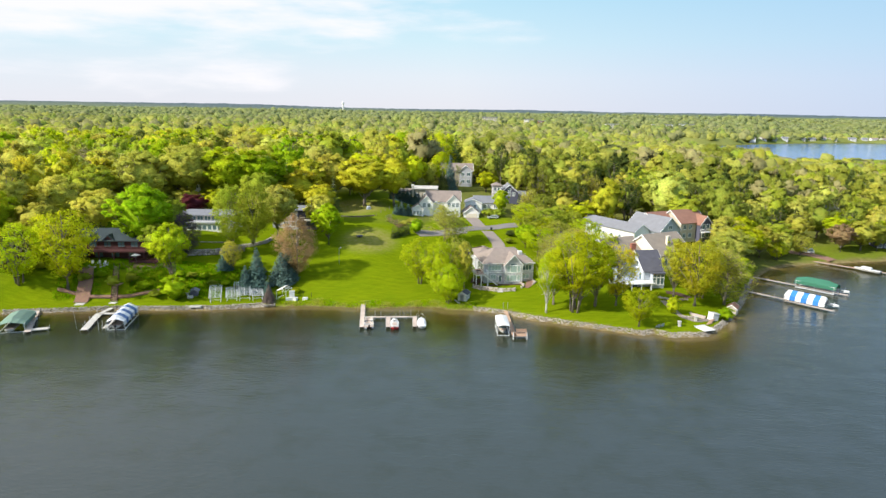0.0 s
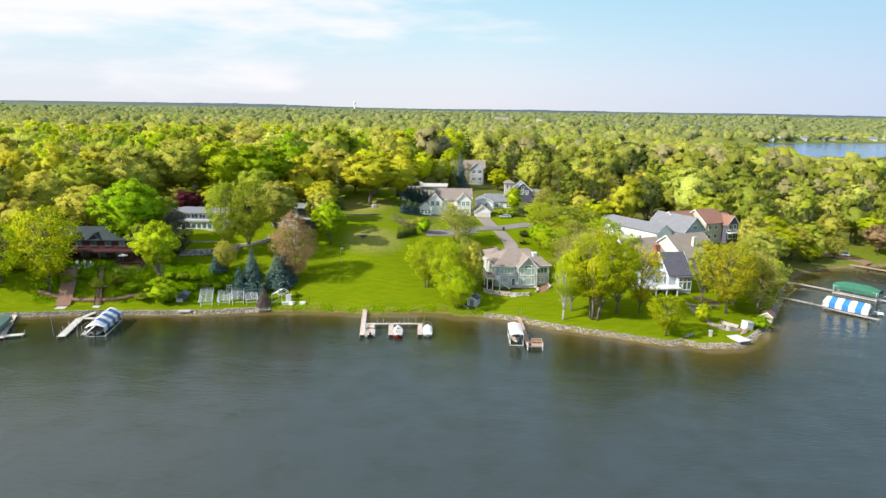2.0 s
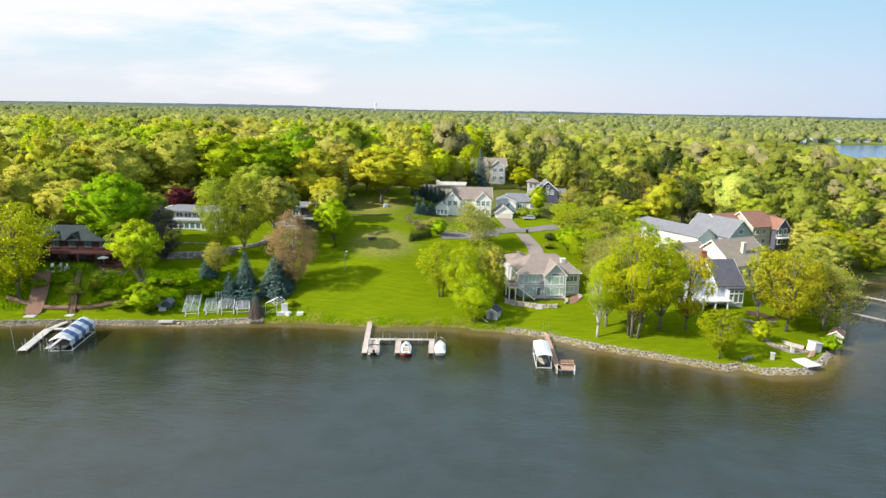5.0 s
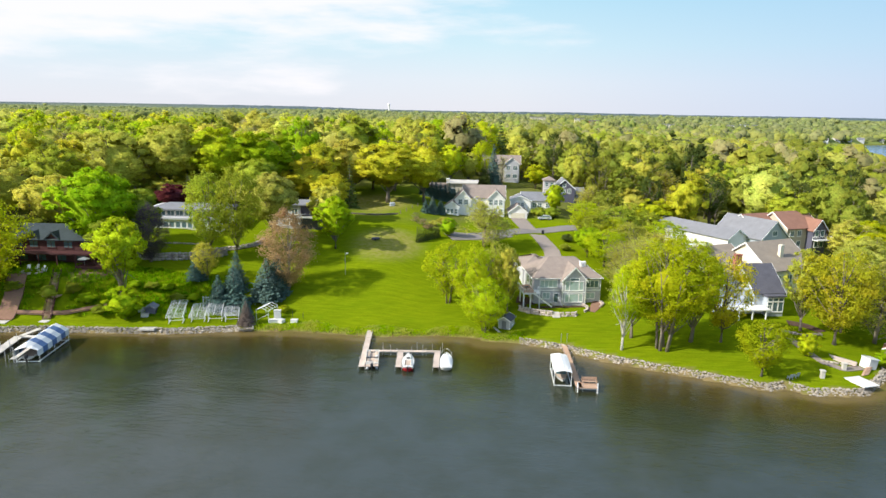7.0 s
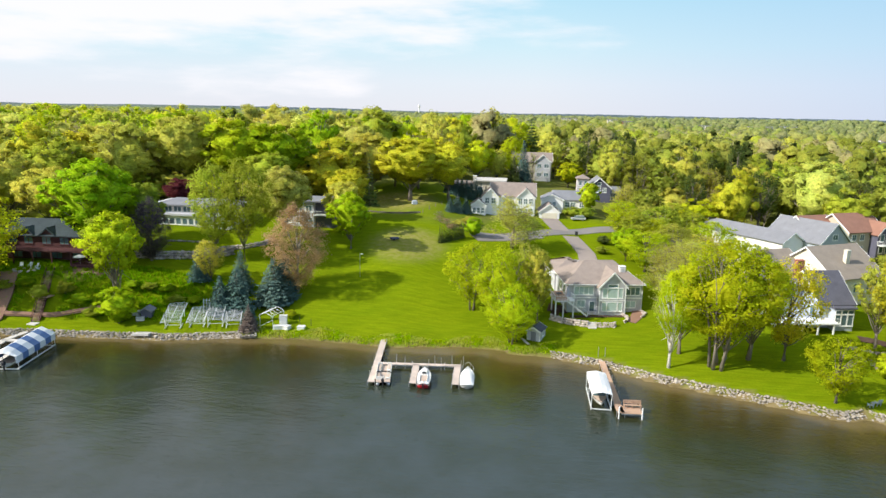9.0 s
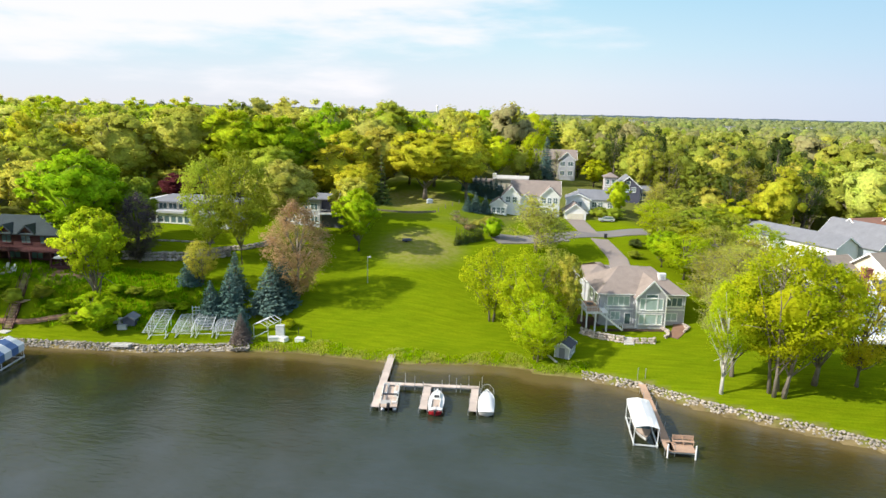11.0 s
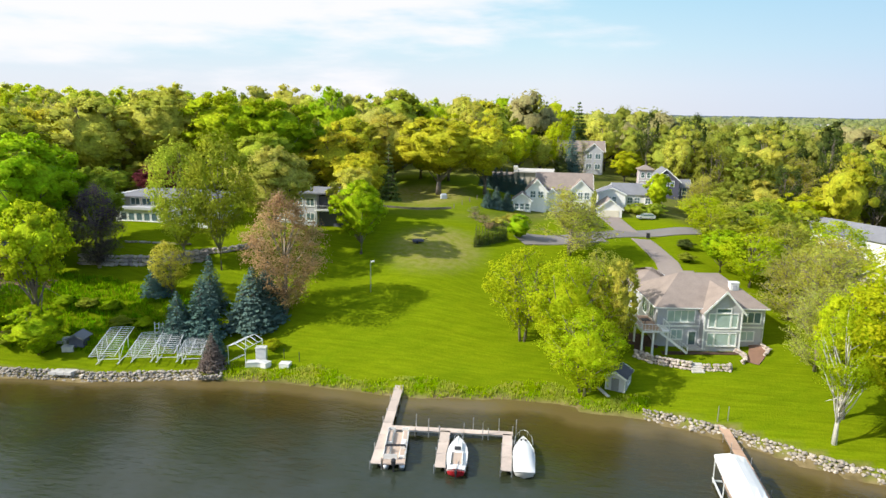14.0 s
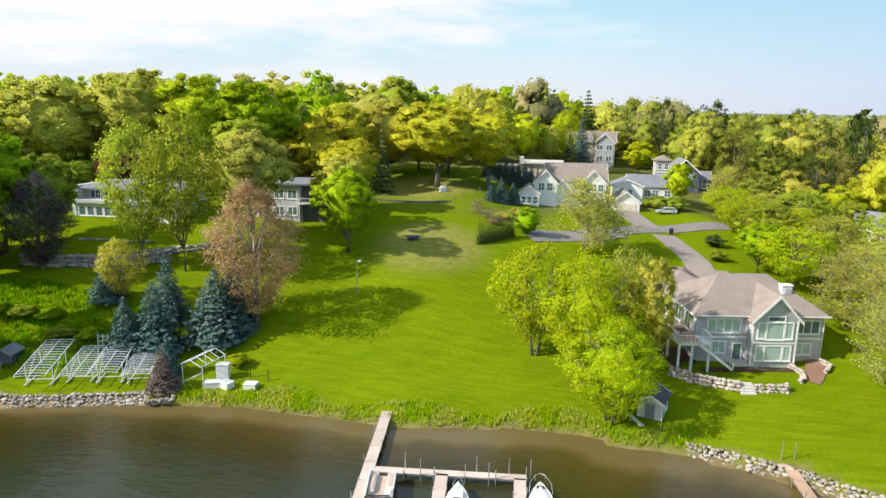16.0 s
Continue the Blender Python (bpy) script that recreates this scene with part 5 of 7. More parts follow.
part("deck_table", join(box(-11.6, -10.4, 1, 2.2, 7.3, 7.36), beam((-11, 1.6, 6.64), (-11, 1.6, 7.3), .1)), DARKMETAL, deck)

# red timber house with a green roof
H2 = thing("red_house", pose(-112, 189.5, 0, 0, 0, 6), "dark red timber house with green roof and wide deck", "house")
gable(H2, -9, 13, 1.0, 10, 9.0, 15.6, 18.2, "u", REDWOOD, GREENROOF, .8, fascia=REDWOOD)
for u in (-3.5, 1.5):
    gable(H2, u - 1.5, u + 1.5, .6, 4, 15.2, 15.7, 17.0, "v", REDWOOD, GREENROOF, .4, fascia=GREENROOF)
for u in (-7.2, -3.5, .8, 5.0, 9.0):
    window(H2, (u, 1.0, 13.4), F, 2.0, 1.5, 2, 1, GLASS, REDWOOD)
for u in (-6.5, -2, 3, 8):
    window(H2, (u, 1.0, 10.2), F, 2.4, 1.9, 2, 1, GLASS, REDWOOD)
dk = part("deck", box(-10, 13.5, -2.6, .98, 12.3, 12.55), REDWOOD, H2, "red-stained deck with dark railing")
railing(dk, [(-10, -2.5), (13.4, -2.5)], 12.55, 1.0, REDWOOD, .6)
for u in (-9.5, -5, -.5, 4, 8.5, 13):
    part("post", box(u - .12, u + .12, -2.5, -2.26, 9.2, 12.3), REDWOOD, dk)
lower = part("deck", box(9, 17.5, -3.6, -.5, 9.3, 9.9), REDWOOD, H2)
railing(lower, [(9, -3.5), (17.4, -3.5), (17.4, -.6)], 9.9, .9, REDWOOD, .6)
H2b = thing("red_house", pose(-140, 177, 0, 0, 0, 6), "small red timber house among trees above the lake", "house")
gable(H2b, -6, 7, 0, 8, Z(-140, 177) - 2, Z(-140, 178) + 3.6, Z(-140, 178) + 6, "u", REDWOOD, GREENROOF, .7, fascia=REDWOOD)
for u in (-3.5, 0, 3.5):
    window(H2b, (u, 0, Z(-140, 178) + 1), F, 1.8, 1.6, 2, 1, GLASS, REDWOOD)

# long low house above the boulder wall
H3 = thing("hillside_house", pose(-100.5, 219, 0, 0, 0, 4), "long pale grey hillside house with low roof and window bands", "house")
part("wall", box(-2.6, 18, 0, 11, 12.6, 16.2), WHITE, H3)
part("wall", box(-2.4, 17.6, 2.2, 11, 16.2, 18.6), TAN, H3)
v = [(-3.4, .9, 18.6), (18.8, .9, 18.6), (18.8, 12, 18.6), (-3.4, 12, 18.6), (-3.4, .9, 18.85), (18.8, .9, 18.85), (18.8, 12, 18.85), (-3.4, 12, 18.85), (.5, 6.5, 20.1), (15, 6.5, 20.1)]
part("roof", (v, [(3, 2, 1, 0), (0, 1, 5, 4), (1, 2, 6, 5), (2, 3, 7, 6), (3, 0, 4, 7), (4, 5, 9, 8), (5, 6, 9), (6, 7, 8, 9), (7, 4, 8)]), GREYROOF, H3)
part("parapet", box(-2.9, 18.2, -.6, 2.19, 16.2, 16.75), SIDING, H3)
part("end_wall", box(-3.1, -2.42, -.2, 10.5, 12.6, 19.3), WHITE, H3)
for k in range(9):
    window(H3, (-1.2 + k * 1.75, 0, 13.9), F, 1.25, 1.5, 1, 1, GLASS)
for k in range(6):
    window(H3, (.2 + k * 2.6, 2.2, 16.9), F, 2.0, 1.35, 2, 1, GLASS)
H4 = thing("hillside_house", pose(-66, 230, 0, 0, 0, 4), "pale grey two-storey house with a balcony under trees", "house")
part("wall", box(-6, 3, 0, 9, 12.5, 19.8), SIDING, H4)
part("wall", box(3, 9.5, 1.5, 9, 12.5, 19.2), DARKWALL, H4)
part("roof", box(-6.8, 10.2, -.9, 10, 19.8, 20.15, .05), GREYROOF, H4)
for z in (14, 17.2):
    for u in (-4.2, -1, 1.6):
        window(H4, (u, 0, z), F, 1.7, 1.5, 2, 1, GLASS)
bal = part("balcony", box(2.9, 9.9, -1.2, 1.48, 16.2, 16.4), TRIM, H4)
railing(bal, [(3, -1.1), (9.8, -1.1), (9.8, 1.4)], 16.4, 1.0)

# white house with porch, at the road
H5 = thing("white_house", pose(-22.7, 272, 0, 0, 0, 6), "white gabled house with taupe roof and a sun porch", "house")
gable(H5, -3.2, 1.5, -.5, 4, 10.5, 15.0, 16.7, "v", WHITE, SHINGLE, .35)
gable(H5, .2, 5.6, 1.5, 9, 10.5, 17.3, 20.2, "v", WHITE, SHINGLE, .4)
gable(H5, 3.0, 17.5, 5.0, 13.5, 10.5, 17.6, 21.4, "u", WHITE, SHINGLE, .4)
gable(H5, 11.5, 17.2, 3.2, 9, 10.5, 17.4, 20.2, "v", WHITE, SHINGLE, .4)
gable(H5, 5.0, 9, 3.5, 8, 10.5, 15.8, 17.8, "v", WHITE, SHINGLE, .35)
for u in (-2.2, -.85, .5):
    window(H5, (u, -.5, 12.6), F, .95, 1.5, 1, 2, GLASS)
for u in (1.9, 3.9):
    window(H5, (u, 1.5, 15.6), F, 1.2, 1.6, 2, 2, GLASS)
for u in (12.6, 14.3, 16.0):
    window(H5, (u, 3.2, 15.4), F, 1.1, 1.6, 2, 2, GLASS)
    window(H5, (u, 3.2, 12.2), F, 1.1, 1.6, 2, 2, GLASS)
G5 = thing("garage", pose(-4.2, 277, 0, 0, 0, 6), "taupe-roofed garage beside the white house", "garage")
gable(G5, 0, 6.4, 0, 7, 9.8, 13.0, 15.4, "v", WHITE, SHINGLE, .4)
part("garage_door", join(*[box(.8, 5.6, -.09, -.004, 10.4 + k * .56, 10.93 + k * .56) for k in range(4)]), CREAM, G5)
H6 = thing("ranch_house", pose(-4, 286, 0, 0, 0, 3), "long white ranch house with grey roof", "house")
gable(H6, 0, 7.2, 0, 8, 10.5, 15.9, 17.5, "v", WHITE, GREYROOF, .4)
gable(H6, 4, 16, 2.5, 11, 10.5, 15.7, 18.2, "u", WHITE, GREYROOF, .4)
for u in (2.7, 4.2):
    window(H6, (u, 0, 13.9), F, 1.0, 1.2, 1, 2, GLASS)
for u in (8.7, 10.6, 13.5):
    window(H6, (u, 2.5, 13.3), F, 1.3, 1.5, 2, 2, GLASS)
H7 = thing("tower_house", pose(7.9, 313, 0, 0, 0, 4), "dark gabled house with a square white-trimmed tower", "house")
part("tower", box(0, 4.2, 0, 4.2, 11, 20.6), LILAC, H7)
for u in (-.02, 4.0):
    part("corner_board", box(u, u + .22, -.08, -.004, 11, 20.55), TRIM, H7)
part("band", box(-.06, 4.26, -.12, -.084, 17.3, 17.6), TRIM, H7)
v = [(-.5, -.5, 20.6), (4.7, -.5, 20.6), (4.7, 4.7, 20.6), (-.5, 4.7, 20.6), (-.5, -.5, 20.8), (4.7, -.5, 20.8), (4.7, 4.7, 20.8), (-.5, 4.7, 20.8), (2.1, 2.1, 22.2)]
part("tower_roof", (v, [(3, 2, 1, 0), (0, 1, 5, 4), (1, 2, 6, 5), (2, 3, 7, 6), (3, 0, 4, 7), (4, 5, 8), (5, 6, 8), (6, 7, 8), (7, 4, 8)]), SHINGLE, H7)
for z in (18.3, 15.0):
    for u in (1.2, 3.0):
        window(H7, (u, 0, z), F, 1.0, 1.5, 1, 2, GLASS)
gable(H7, 4.25, 12.5, 1.0, 11, 11, 17.4, 20.9, "v", DARKWALL, GREYROOF, .5)
gable(H7, 10, 16, 2.5, 9, 11, 15.5, 17.4, "u", DARKWALL, GREYROOF, .5)
for u in (6.2, 8.2, 10.3):
    window(H7, (u, 1.0, 15.8), F, 1.2, 1.5, 2, 2, GLASS)
window(H7, (8.3, 1.0, 18.2), F, 1.1, 1.1, 1, 1, GLASS)
for u in (12.2, 14.4):
    window(H7, (u, 2.5, 13), F, 1.3, 2.2, 1, 2, GLASS)
H8 = thing("tall_house", pose(-19, 349, 0, 0, 0, 4), "tall pale grey house with taupe roof on the rise", "house")
gable(H8, 0, 16.5, 1, 10, 14, 23.8, 27.2, "u", TAN, SHINGLE, .5)
gable(H8, 9.5, 16, -.5, 6, 14, 23.8, 26.6, "v", SIDING, SHINGLE, .4)
for u in (11.2, 14.3):
    for z in (21.2, 17.5):
        window(H8, (u, -.5, z), F, 1.8, 1.7, 2, 1, GLASS)
for u in (2, 5.5):
    window(H8, (u, 1, 21.2), F, 1.8, 1.7, 2, 1, GLASS)
H9 = thing("flat_roofed_house", pose(-38, 301, 0, 0, 0, 3), "low house with pale flat roof behind spruces", "house")
part("wall", box(0, 8, 0, 9, 14, 18.3), TAN, H9)
part("roof", box(-.6, 8.4, -.8, 9.5, 18.3, 18.7), SHINGLE, H9)
part("wall", box(8.45, 20, 0, 10, 14, 19.6), TAN, H9)
part("roof", box(8.5, 20.6, -.8, 10.6, 19.6, 20.0), CONCRETE, H9)
chimney(H9, 8.9, 2, 18.3, 21.2, 1.2, 1.2, CREAM)
for u in (1.5, 4, 6.5, 11, 15):
    window(H9, (u, 0, 16), F, 1.6, 1.5, 2, 1, GLASS)

# the row of houses on the point
P1 = thing("point_house", pose(55.0, 203.5, 0, 0, 0, 14), "pale blue house with charcoal roof and glazed gable", "house")
gable(P1, -.4, 6.2, -1.6, 11, 2.6, 8.3, 13.3, "u", PALEBLUE, SLATE, .6)
gable(P1, -5.5, .3, 4, 36, 2.6, 8.0, 11.6, "v", PALEBLUE, SLATE, .6)
part("bay", box(1.6, 5.6, -3.4, -1.62, 2.4, 7.6), PALEBLUE, P1, "white glazed corner bay")
part("bay_roof", box(1.2, 6.0, -3.8, -1.6, 7.6, 7.9, .06), SLATE, P1)
for u in (2.3, 3.6, 4.9):
    window(P1, (u, -3.4, 4.2), F, 1.0, 2.1, 1, 1, GLASS)
    window(P1, (u, -3.4, 6.6), F, 1.0, .65, 1, 1, GLASS)
for v in (.6, 3.2, 5.8, 8.2):
    window(P1, (-.4, v, 8.6 if 2 < v < 7 else 5), (-1, 0, 0), 1.6, 2.2 if not 2 < v < 7 else 1.8, 1, 1, GLASS)
bd = part("deck", box(-9.5, 1.5, -5.6, -1.7, 5.0, 5.25), TRIM, P1, "white raised deck with railing")
railing(bd, [(-9.4, -1.8), (-9.4, -5.5), (1.4, -5.5)], 5.25, 1.0)
for u in (-9.2, -6, -2.8, .4):
    part("post", box(u - .12, u + .12, -5.5, -5.26, 2.2, 5.0), TRIM, bd)
part("wall", box(-9.5, -.5, -1.6, 4, 2.6, 5.2), PALEBLUE, P1)
for u in (-8, -5.6, -3.2):
    window(P1, (u, -1.6, 2.9), F, 1.7, 1.7, 2, 1, GLASS)
chimney(P1, -1.0, 6.0, 9, 15.3, 1.6, 1.1, BRICK, BRICK)
P2 = thing("point_house", pose(63.5, 218.5, 0, 0, 0, 31), "cream gabled house with tan roof", "house")
gable(P2, 0, 15, 0, 16, 3, 9.6, 15.2, "u", CREAM, TANROOF, .6)
gable(P2, -14, .4, 8, 20, 3, 9.6, 13.6, "u", CREAM, TANROOF, .6)
chimney(P2, 7, 3.4, 9, 15.0, 1.2, .9, CREAM, CREAM)
for v in (4, 8, 12):
    window(P2, (0, v, 6.5), (-1, 0, 0), 1.5, 1.8, 1, 2, GLASS)
for u in (3, 7, 11):
    window(P2, (u, 0, 6.0), F, 1.8, 2.0, 2, 1, GLASS)
P3 = thing("point_house", pose(73.5, 255.5, 0, 0, 0, 36), "pale house with big grey roof and a long white wing", "house")
gable(P3, -1, 11, 0, 17, 5, 11, 16.0, "v", PALEBLUE, GREYROOF, .5)
gable(P3, -9.5, -1.1, 5, 34, 5, 10.8, 13.2, "v", WHITE, GREYROOF, .5)
window(P3, (5, 0, 11.6), F, 2.0, 1.4, 2, 1, GLASS)
for u in (2, 5, 8):
    window(P3, (u, 0, 8), F, 1.6, 1.8, 2, 1, GLASS)
for k in range(6):
    window(P3, (-9.5, 8 + k * 4.4, 7.4), (-1, 0, 0), 1.2, 1.2, 1, 1, GLASS)
P4 = thing("point_house", pose(83.5, 265, 0, 0, 0, 28), "tan house with red-brown roof and porches", "house")
gable(P4, 0, 13, 0, 12, 5, 13, 17.2, "u", TAN, BROWNROOF, .6)
gable(P4, 8, 13.5, -2.5, 6, 5, 12.5, 15.5, "v", DARKWALL, BROWNROOF, .5)
gable(P4, -10, -.2, 4, 14, 5, 12.5, 16.4, "u", TAN, BROWNROOF, .6)
for z in (10.4, 7):
    for u in (9.6, 11.9):
        window(P4, (u, -2.5, z), F, 1.4, 1.8, 1, 1, GLASS)
    for u in (2, 5):
        window(P4, (u, 0, z), F, 1.4, 1.6, 2, 1, GLASS)
pd = part("balcony", box(8, 14.5, -4.6, -2.52, 9.2, 9.4), TRIM, P4)
railing(pd, [(8, -2.6), (8, -4.5), (14.4, -4.5), (14.4, -2.6)], 9.4)
# ---------------------------------------------------------------- docks
def dock_leg(root, a, b, w, z, material, section=3.05, posts=True):
    """Deck sections end to end from a to b, on steel posts; each section of boards on two stringers."""
    a, b = Vector((*a, 0)), Vector((*b, 0))
    d = b - a
    n = max(1, round(d.length / section))
    d.normalize()
    s = Vector((-d.y, d.x, 0))
    step = (b - a).length / n
    for k in range(n):
        p = a + d * (k * step + .02)
        q = a + d * ((k + 1) * step - .02)
        v = [tuple(c + s * e * w / 2 + Vector((0, 0, zz))) for zz in (z - .06, z) for c, e in ((p, -1), (q, -1), (q, 1), (p, 1))]
        sec = part("section", (v, [(0, 1, 2, 3), (7, 6, 5, 4)] + [((i + 1) % 4, i, 4 + i, 4 + (i + 1) % 4) for i in range(4)]), material, root)
        part("stringer", join(*[beam(p + s * e * (w / 2 - .06) + Vector((0, 0, z - .14)), q + s * e * (w / 2 - .06) + Vector((0, 0, z - .14)), .07, .17) for e in (-1, 1)]), STEEL, sec)
        if posts:
            for e in (-1, 1):
                o = q + s * e * (w / 2 + .05)
                part("post", pipe([(o.x, o.y, -1.2), (o.x, o.y, z + (.75 if (k + (e > 0)) % 2 else .25))], .045), STEEL, root)


D1 = thing("dock", pose(0, 0, 0), "weathered grey-pink board dock with two slips", "dock")
dock_leg(D1, (-29.95, 182.8), (-26.3, 161.0), 1.15, .72, DECKING)
dock_leg(D1, (-27.1, 169.3), (-12.9, 171.4), .95, .72, DECKING)
dock_leg(D1, (-20.7, 170.1), (-19.5, 162.0), 1.15, .72, DECKING)
dock_leg(D1, (-13.5, 171.1), (-12.6, 163.1), 1.1, .72, DECKING)
for x, y in ((-24.3, 170.2), (-22.6, 169.4), (-17.6, 171.2), (-16.3, 170.3), (-14.6, 171.6), (-12.6, 171.9)):
    part("mooring_pole", pipe([(x, y, -1), (x, y, 2.3)], .05), STEEL, D1)
D2 = thing("dock", pose(0, 0, 0), "brown board dock with a bench platform", "dock")
dock_leg(D2, (11.5, 180.2), (13.4, 158.3), 1.1, .85, BROWNDECK)
dock_leg(D2, (13.3, 159.2), (16.5, 159.6), 2.4, .85, BROWNDECK)
for x, y in ((13.1, 157.9), (16.5, 158.2)):
    part("white_pile", pipe([(x, y, -1), (x, y, 1.9)], .10, 8), WHITE, D2)
for x, y in ((11.0, 180.3), (12.2, 180.5)):
    part("mooring_pole", pipe([(x, y, 0), (x, y, 3.0)], .05), STEEL, D2)
bench = thing("bench", pose(15.2, 160.5, .87, 0, 0, 7), "brown wooden bench on the dock platform", "bench")
part("seat", join(*[box(-1.35, 1.35, -.45 + k * .16, -.31 + k * .16, .42, .46) for k in range(3)]), BROWNDECK, bench)
part("backrest", join(*[box(-1.35, 1.35, .10, .14, .55 + k * .2, .72 + k * .2) for k in range(3)]), BROWNDECK, bench)
for u in (-1.25, 0, 1.25):
    part("leg", join(box(u - .05, u + .05, -.45, -.36, 0, .42), box(u - .05, u + .05, .02, .10, 0, 1.1)), BROWNDECK, bench)
D3 = thing("dock", pose(0, 0, 0), "pale board dock beside the striped canopy", "dock")
dock_leg(D3, (-99.0, 169.4), (-99.4, 164.2), 1.2, .62, CONCRETE)
dock_leg(D3, (-99.6, 164.4), (-95.7, 151.2), 1.8, .62, CONCRETE)
dock_leg(D3, (-98.6, 164.6), (-90.5, 165.6), 1.2, .62, CONCRETE)
dock_leg(D3, (-94.1, 164.2), (-91.4, 153.0), 1.1, .62, CONCRETE)
for x, y in ((-98.2, 158), (-97.4, 154.5), (-96.3, 158.2), (-93.0, 153.2), (-93.4, 155.6), (-90.9, 152.8)):
    part("mooring_pole", pipe([(x, y, -1), (x, y, 1.9)], .08), STEEL, D3)
part("flag_pole", pipe([(-98.9, 153.2, 0), (-99.3, 153.2, 5.2)], .04), STEEL, D3)
D4 = thing("dock", pose(0, 0, 0), "long narrow dock to a boat lift", "dock")
dock_leg(D4, (88.6, 211.0), (98.4, 201.6), 1.0, .7, DECKING)
dock_leg(D4, (98.2, 200.4), (107.6, 190.6), 1.0, .7, DECKING)
D5 = thing("dock", pose(0, 0, 0), "long narrow dock to a boat lift", "dock")
dock_leg(D5, (98.2, 230.0), (110.0, 219.2), 1.0, .7, DECKING)
dock_leg(D5, (110.0, 218.6), (121, 208.6), 1.0, .7, DECKING)
D6 = thing("dock", pose(0, 0, 0), "long brown dock across the bay shallows", "dock")
dock_leg(D6, (130.5, 259.5), (168, 226), 1.3, .7, BROWNDECK, 5)
D7 = thing("dock", pose(0, 0, 0), "short dock beside the green canopy", "dock")
dock_leg(D7, (-119, 167), (-108.6, 148.3), 1.6, .62, DECKING)
dock_leg(D7, (-108.8, 150.2), (-105.2, 151.6), 1.6, .62, CONCRETE)


# ---------------------------------------------------------------- boat lifts with canopies
def canopy_lift(x, y, turn, length, w, eave, ridge, cloth, stripe, label, legs=ALU, boat=True, bands=0, skirt=.35):
    """A shore lift: posts, rails, and a cloth roof in panels, hipped at the front end."""
    root = thing("boat_lift", pose(x, y, 0, 0, 0, turn), label, "boat lift")
    L, W = length / 2, w / 2
    n = bands or 1
    for k in range(n):
        a, b = -L + length * k / n, -L + length * (k + 1) / n
        e0, e1 = (0.0 if k else .55), (0.0 if k < n - 1 else .55)
        v, f = [], []
        prof = [(-W, eave - skirt), (-W, eave), (-W * .93, eave + .10), (-W * .5, eave + (ridge - eave) * .60), (0, ridge), (W * .5, eave + (ridge - eave) * .60), (W * .93, eave + .10), (W, eave), (W, eave - skirt)]
        rows = [(a, e0), (a + (b - a) * .25 if e0 else a + .01, 0), (b - (b - a) * .25 if e1 else b - .01, 0), (b, e1)]
        for yy, e in rows:
            for s, z in prof:
                v.append((s * (1 - e * .12), yy, z - e * max(z - eave, 0)))
        m = len(prof)
        for r in range(3):
            for s in range(m - 1):
                f.append((r * m + s, r * m + s + 1, (r + 1) * m + s + 1, (r + 1) * m + s))
        ob = part("canopy_panel", (v, f), stripe if (k % 2 and stripe) else cloth, root)
        so = ob.modifiers.new("thickness", "SOLIDIFY")
        so.thickness = .04
    for sx in (-W + .1, W - .1):
        for yy in (-L + .5, 0, L - .5):
            part("post", pipe([(sx, yy, -1.2), (sx, yy, eave)], .06), legs, root)
        part("rail", beam((sx, -L + .3, .35), (sx, L - .3, .35), .14, .2), legs, root)
        part("rail", beam((sx, -L, eave - .05), (sx, L, eave - .05), .07), legs, root)
    for yy in (-L + .5, L - .5):
        part("cross_bar", beam((-W + .1, yy, .2), (W - .1, yy, .2), .12, .16), legs, root)
    return root


def hull(root, L, w, h, material, z=0.0, name="hull", deck=None, stern=.85):
    """A boat's hull, bow towards +y, lofted from sections, closed by a deck."""
    secs, n = [], 9
    for k in range(n):
        t = k / (n - 1)
        half = w / 2 * (stern + (1 - stern) * min(t * 3, 1)) * (1 - max(0, (t - .45) / .55) ** 2.2) + .015
        keel = h * (.05 + .55 * max(0, (t - .6) / .4) ** 2)
        top = h * (1 + .22 * t * t)
        yy = -L / 2 + L * t
        secs.append([(-half, yy, z + top), (-half * .86, yy, z + h * .45 + keel * .4), (0, yy, z + keel), (half * .86, yy, z + h * .45 + keel * .4), (half, yy, z + top)])
    v = [p for s in secs for p in s]
    f = [(r * 5 + c, r * 5 + c + 1, r * 5 + c + 6, r * 5 + c + 5) for r in range(n - 1) for c in range(4)]
    f += [(4, 3, 2, 1, 0)]
    ob = part(name, (v, f), material, root, smooth=True)
    dv = [p for s in secs for p in (s[0], (0, s[0][1], s[0][2] + .10), s[4])]
    df = [(r * 3 + c, r * 3 + c + 1, r * 3 + c + 4, r * 3 + c + 3) for r in range(n - 1) for c in range(2)]
    part("deck", (dv, df), deck or material, root)
    part("rub_rail", join(*[pipe([Vector(s[i]) + Vector((0, 0, .01)) for s in secs], .035, 5) for i in (0, 4)]), TRIM if deck is None else DARKMETAL, root)
    return ob


def outboard(root, y, z, s=1.0):
    part("outboard_motor", join(box(-.2 * s, .2 * s, y - .55 * s, y - .05, z + .35 * s, z + .85 * s, .08 * s), box(-.08, .08, y - .4 * s, y - .15 * s, z - .6 * s, z + .36 * s)), DARKMETAL, root)


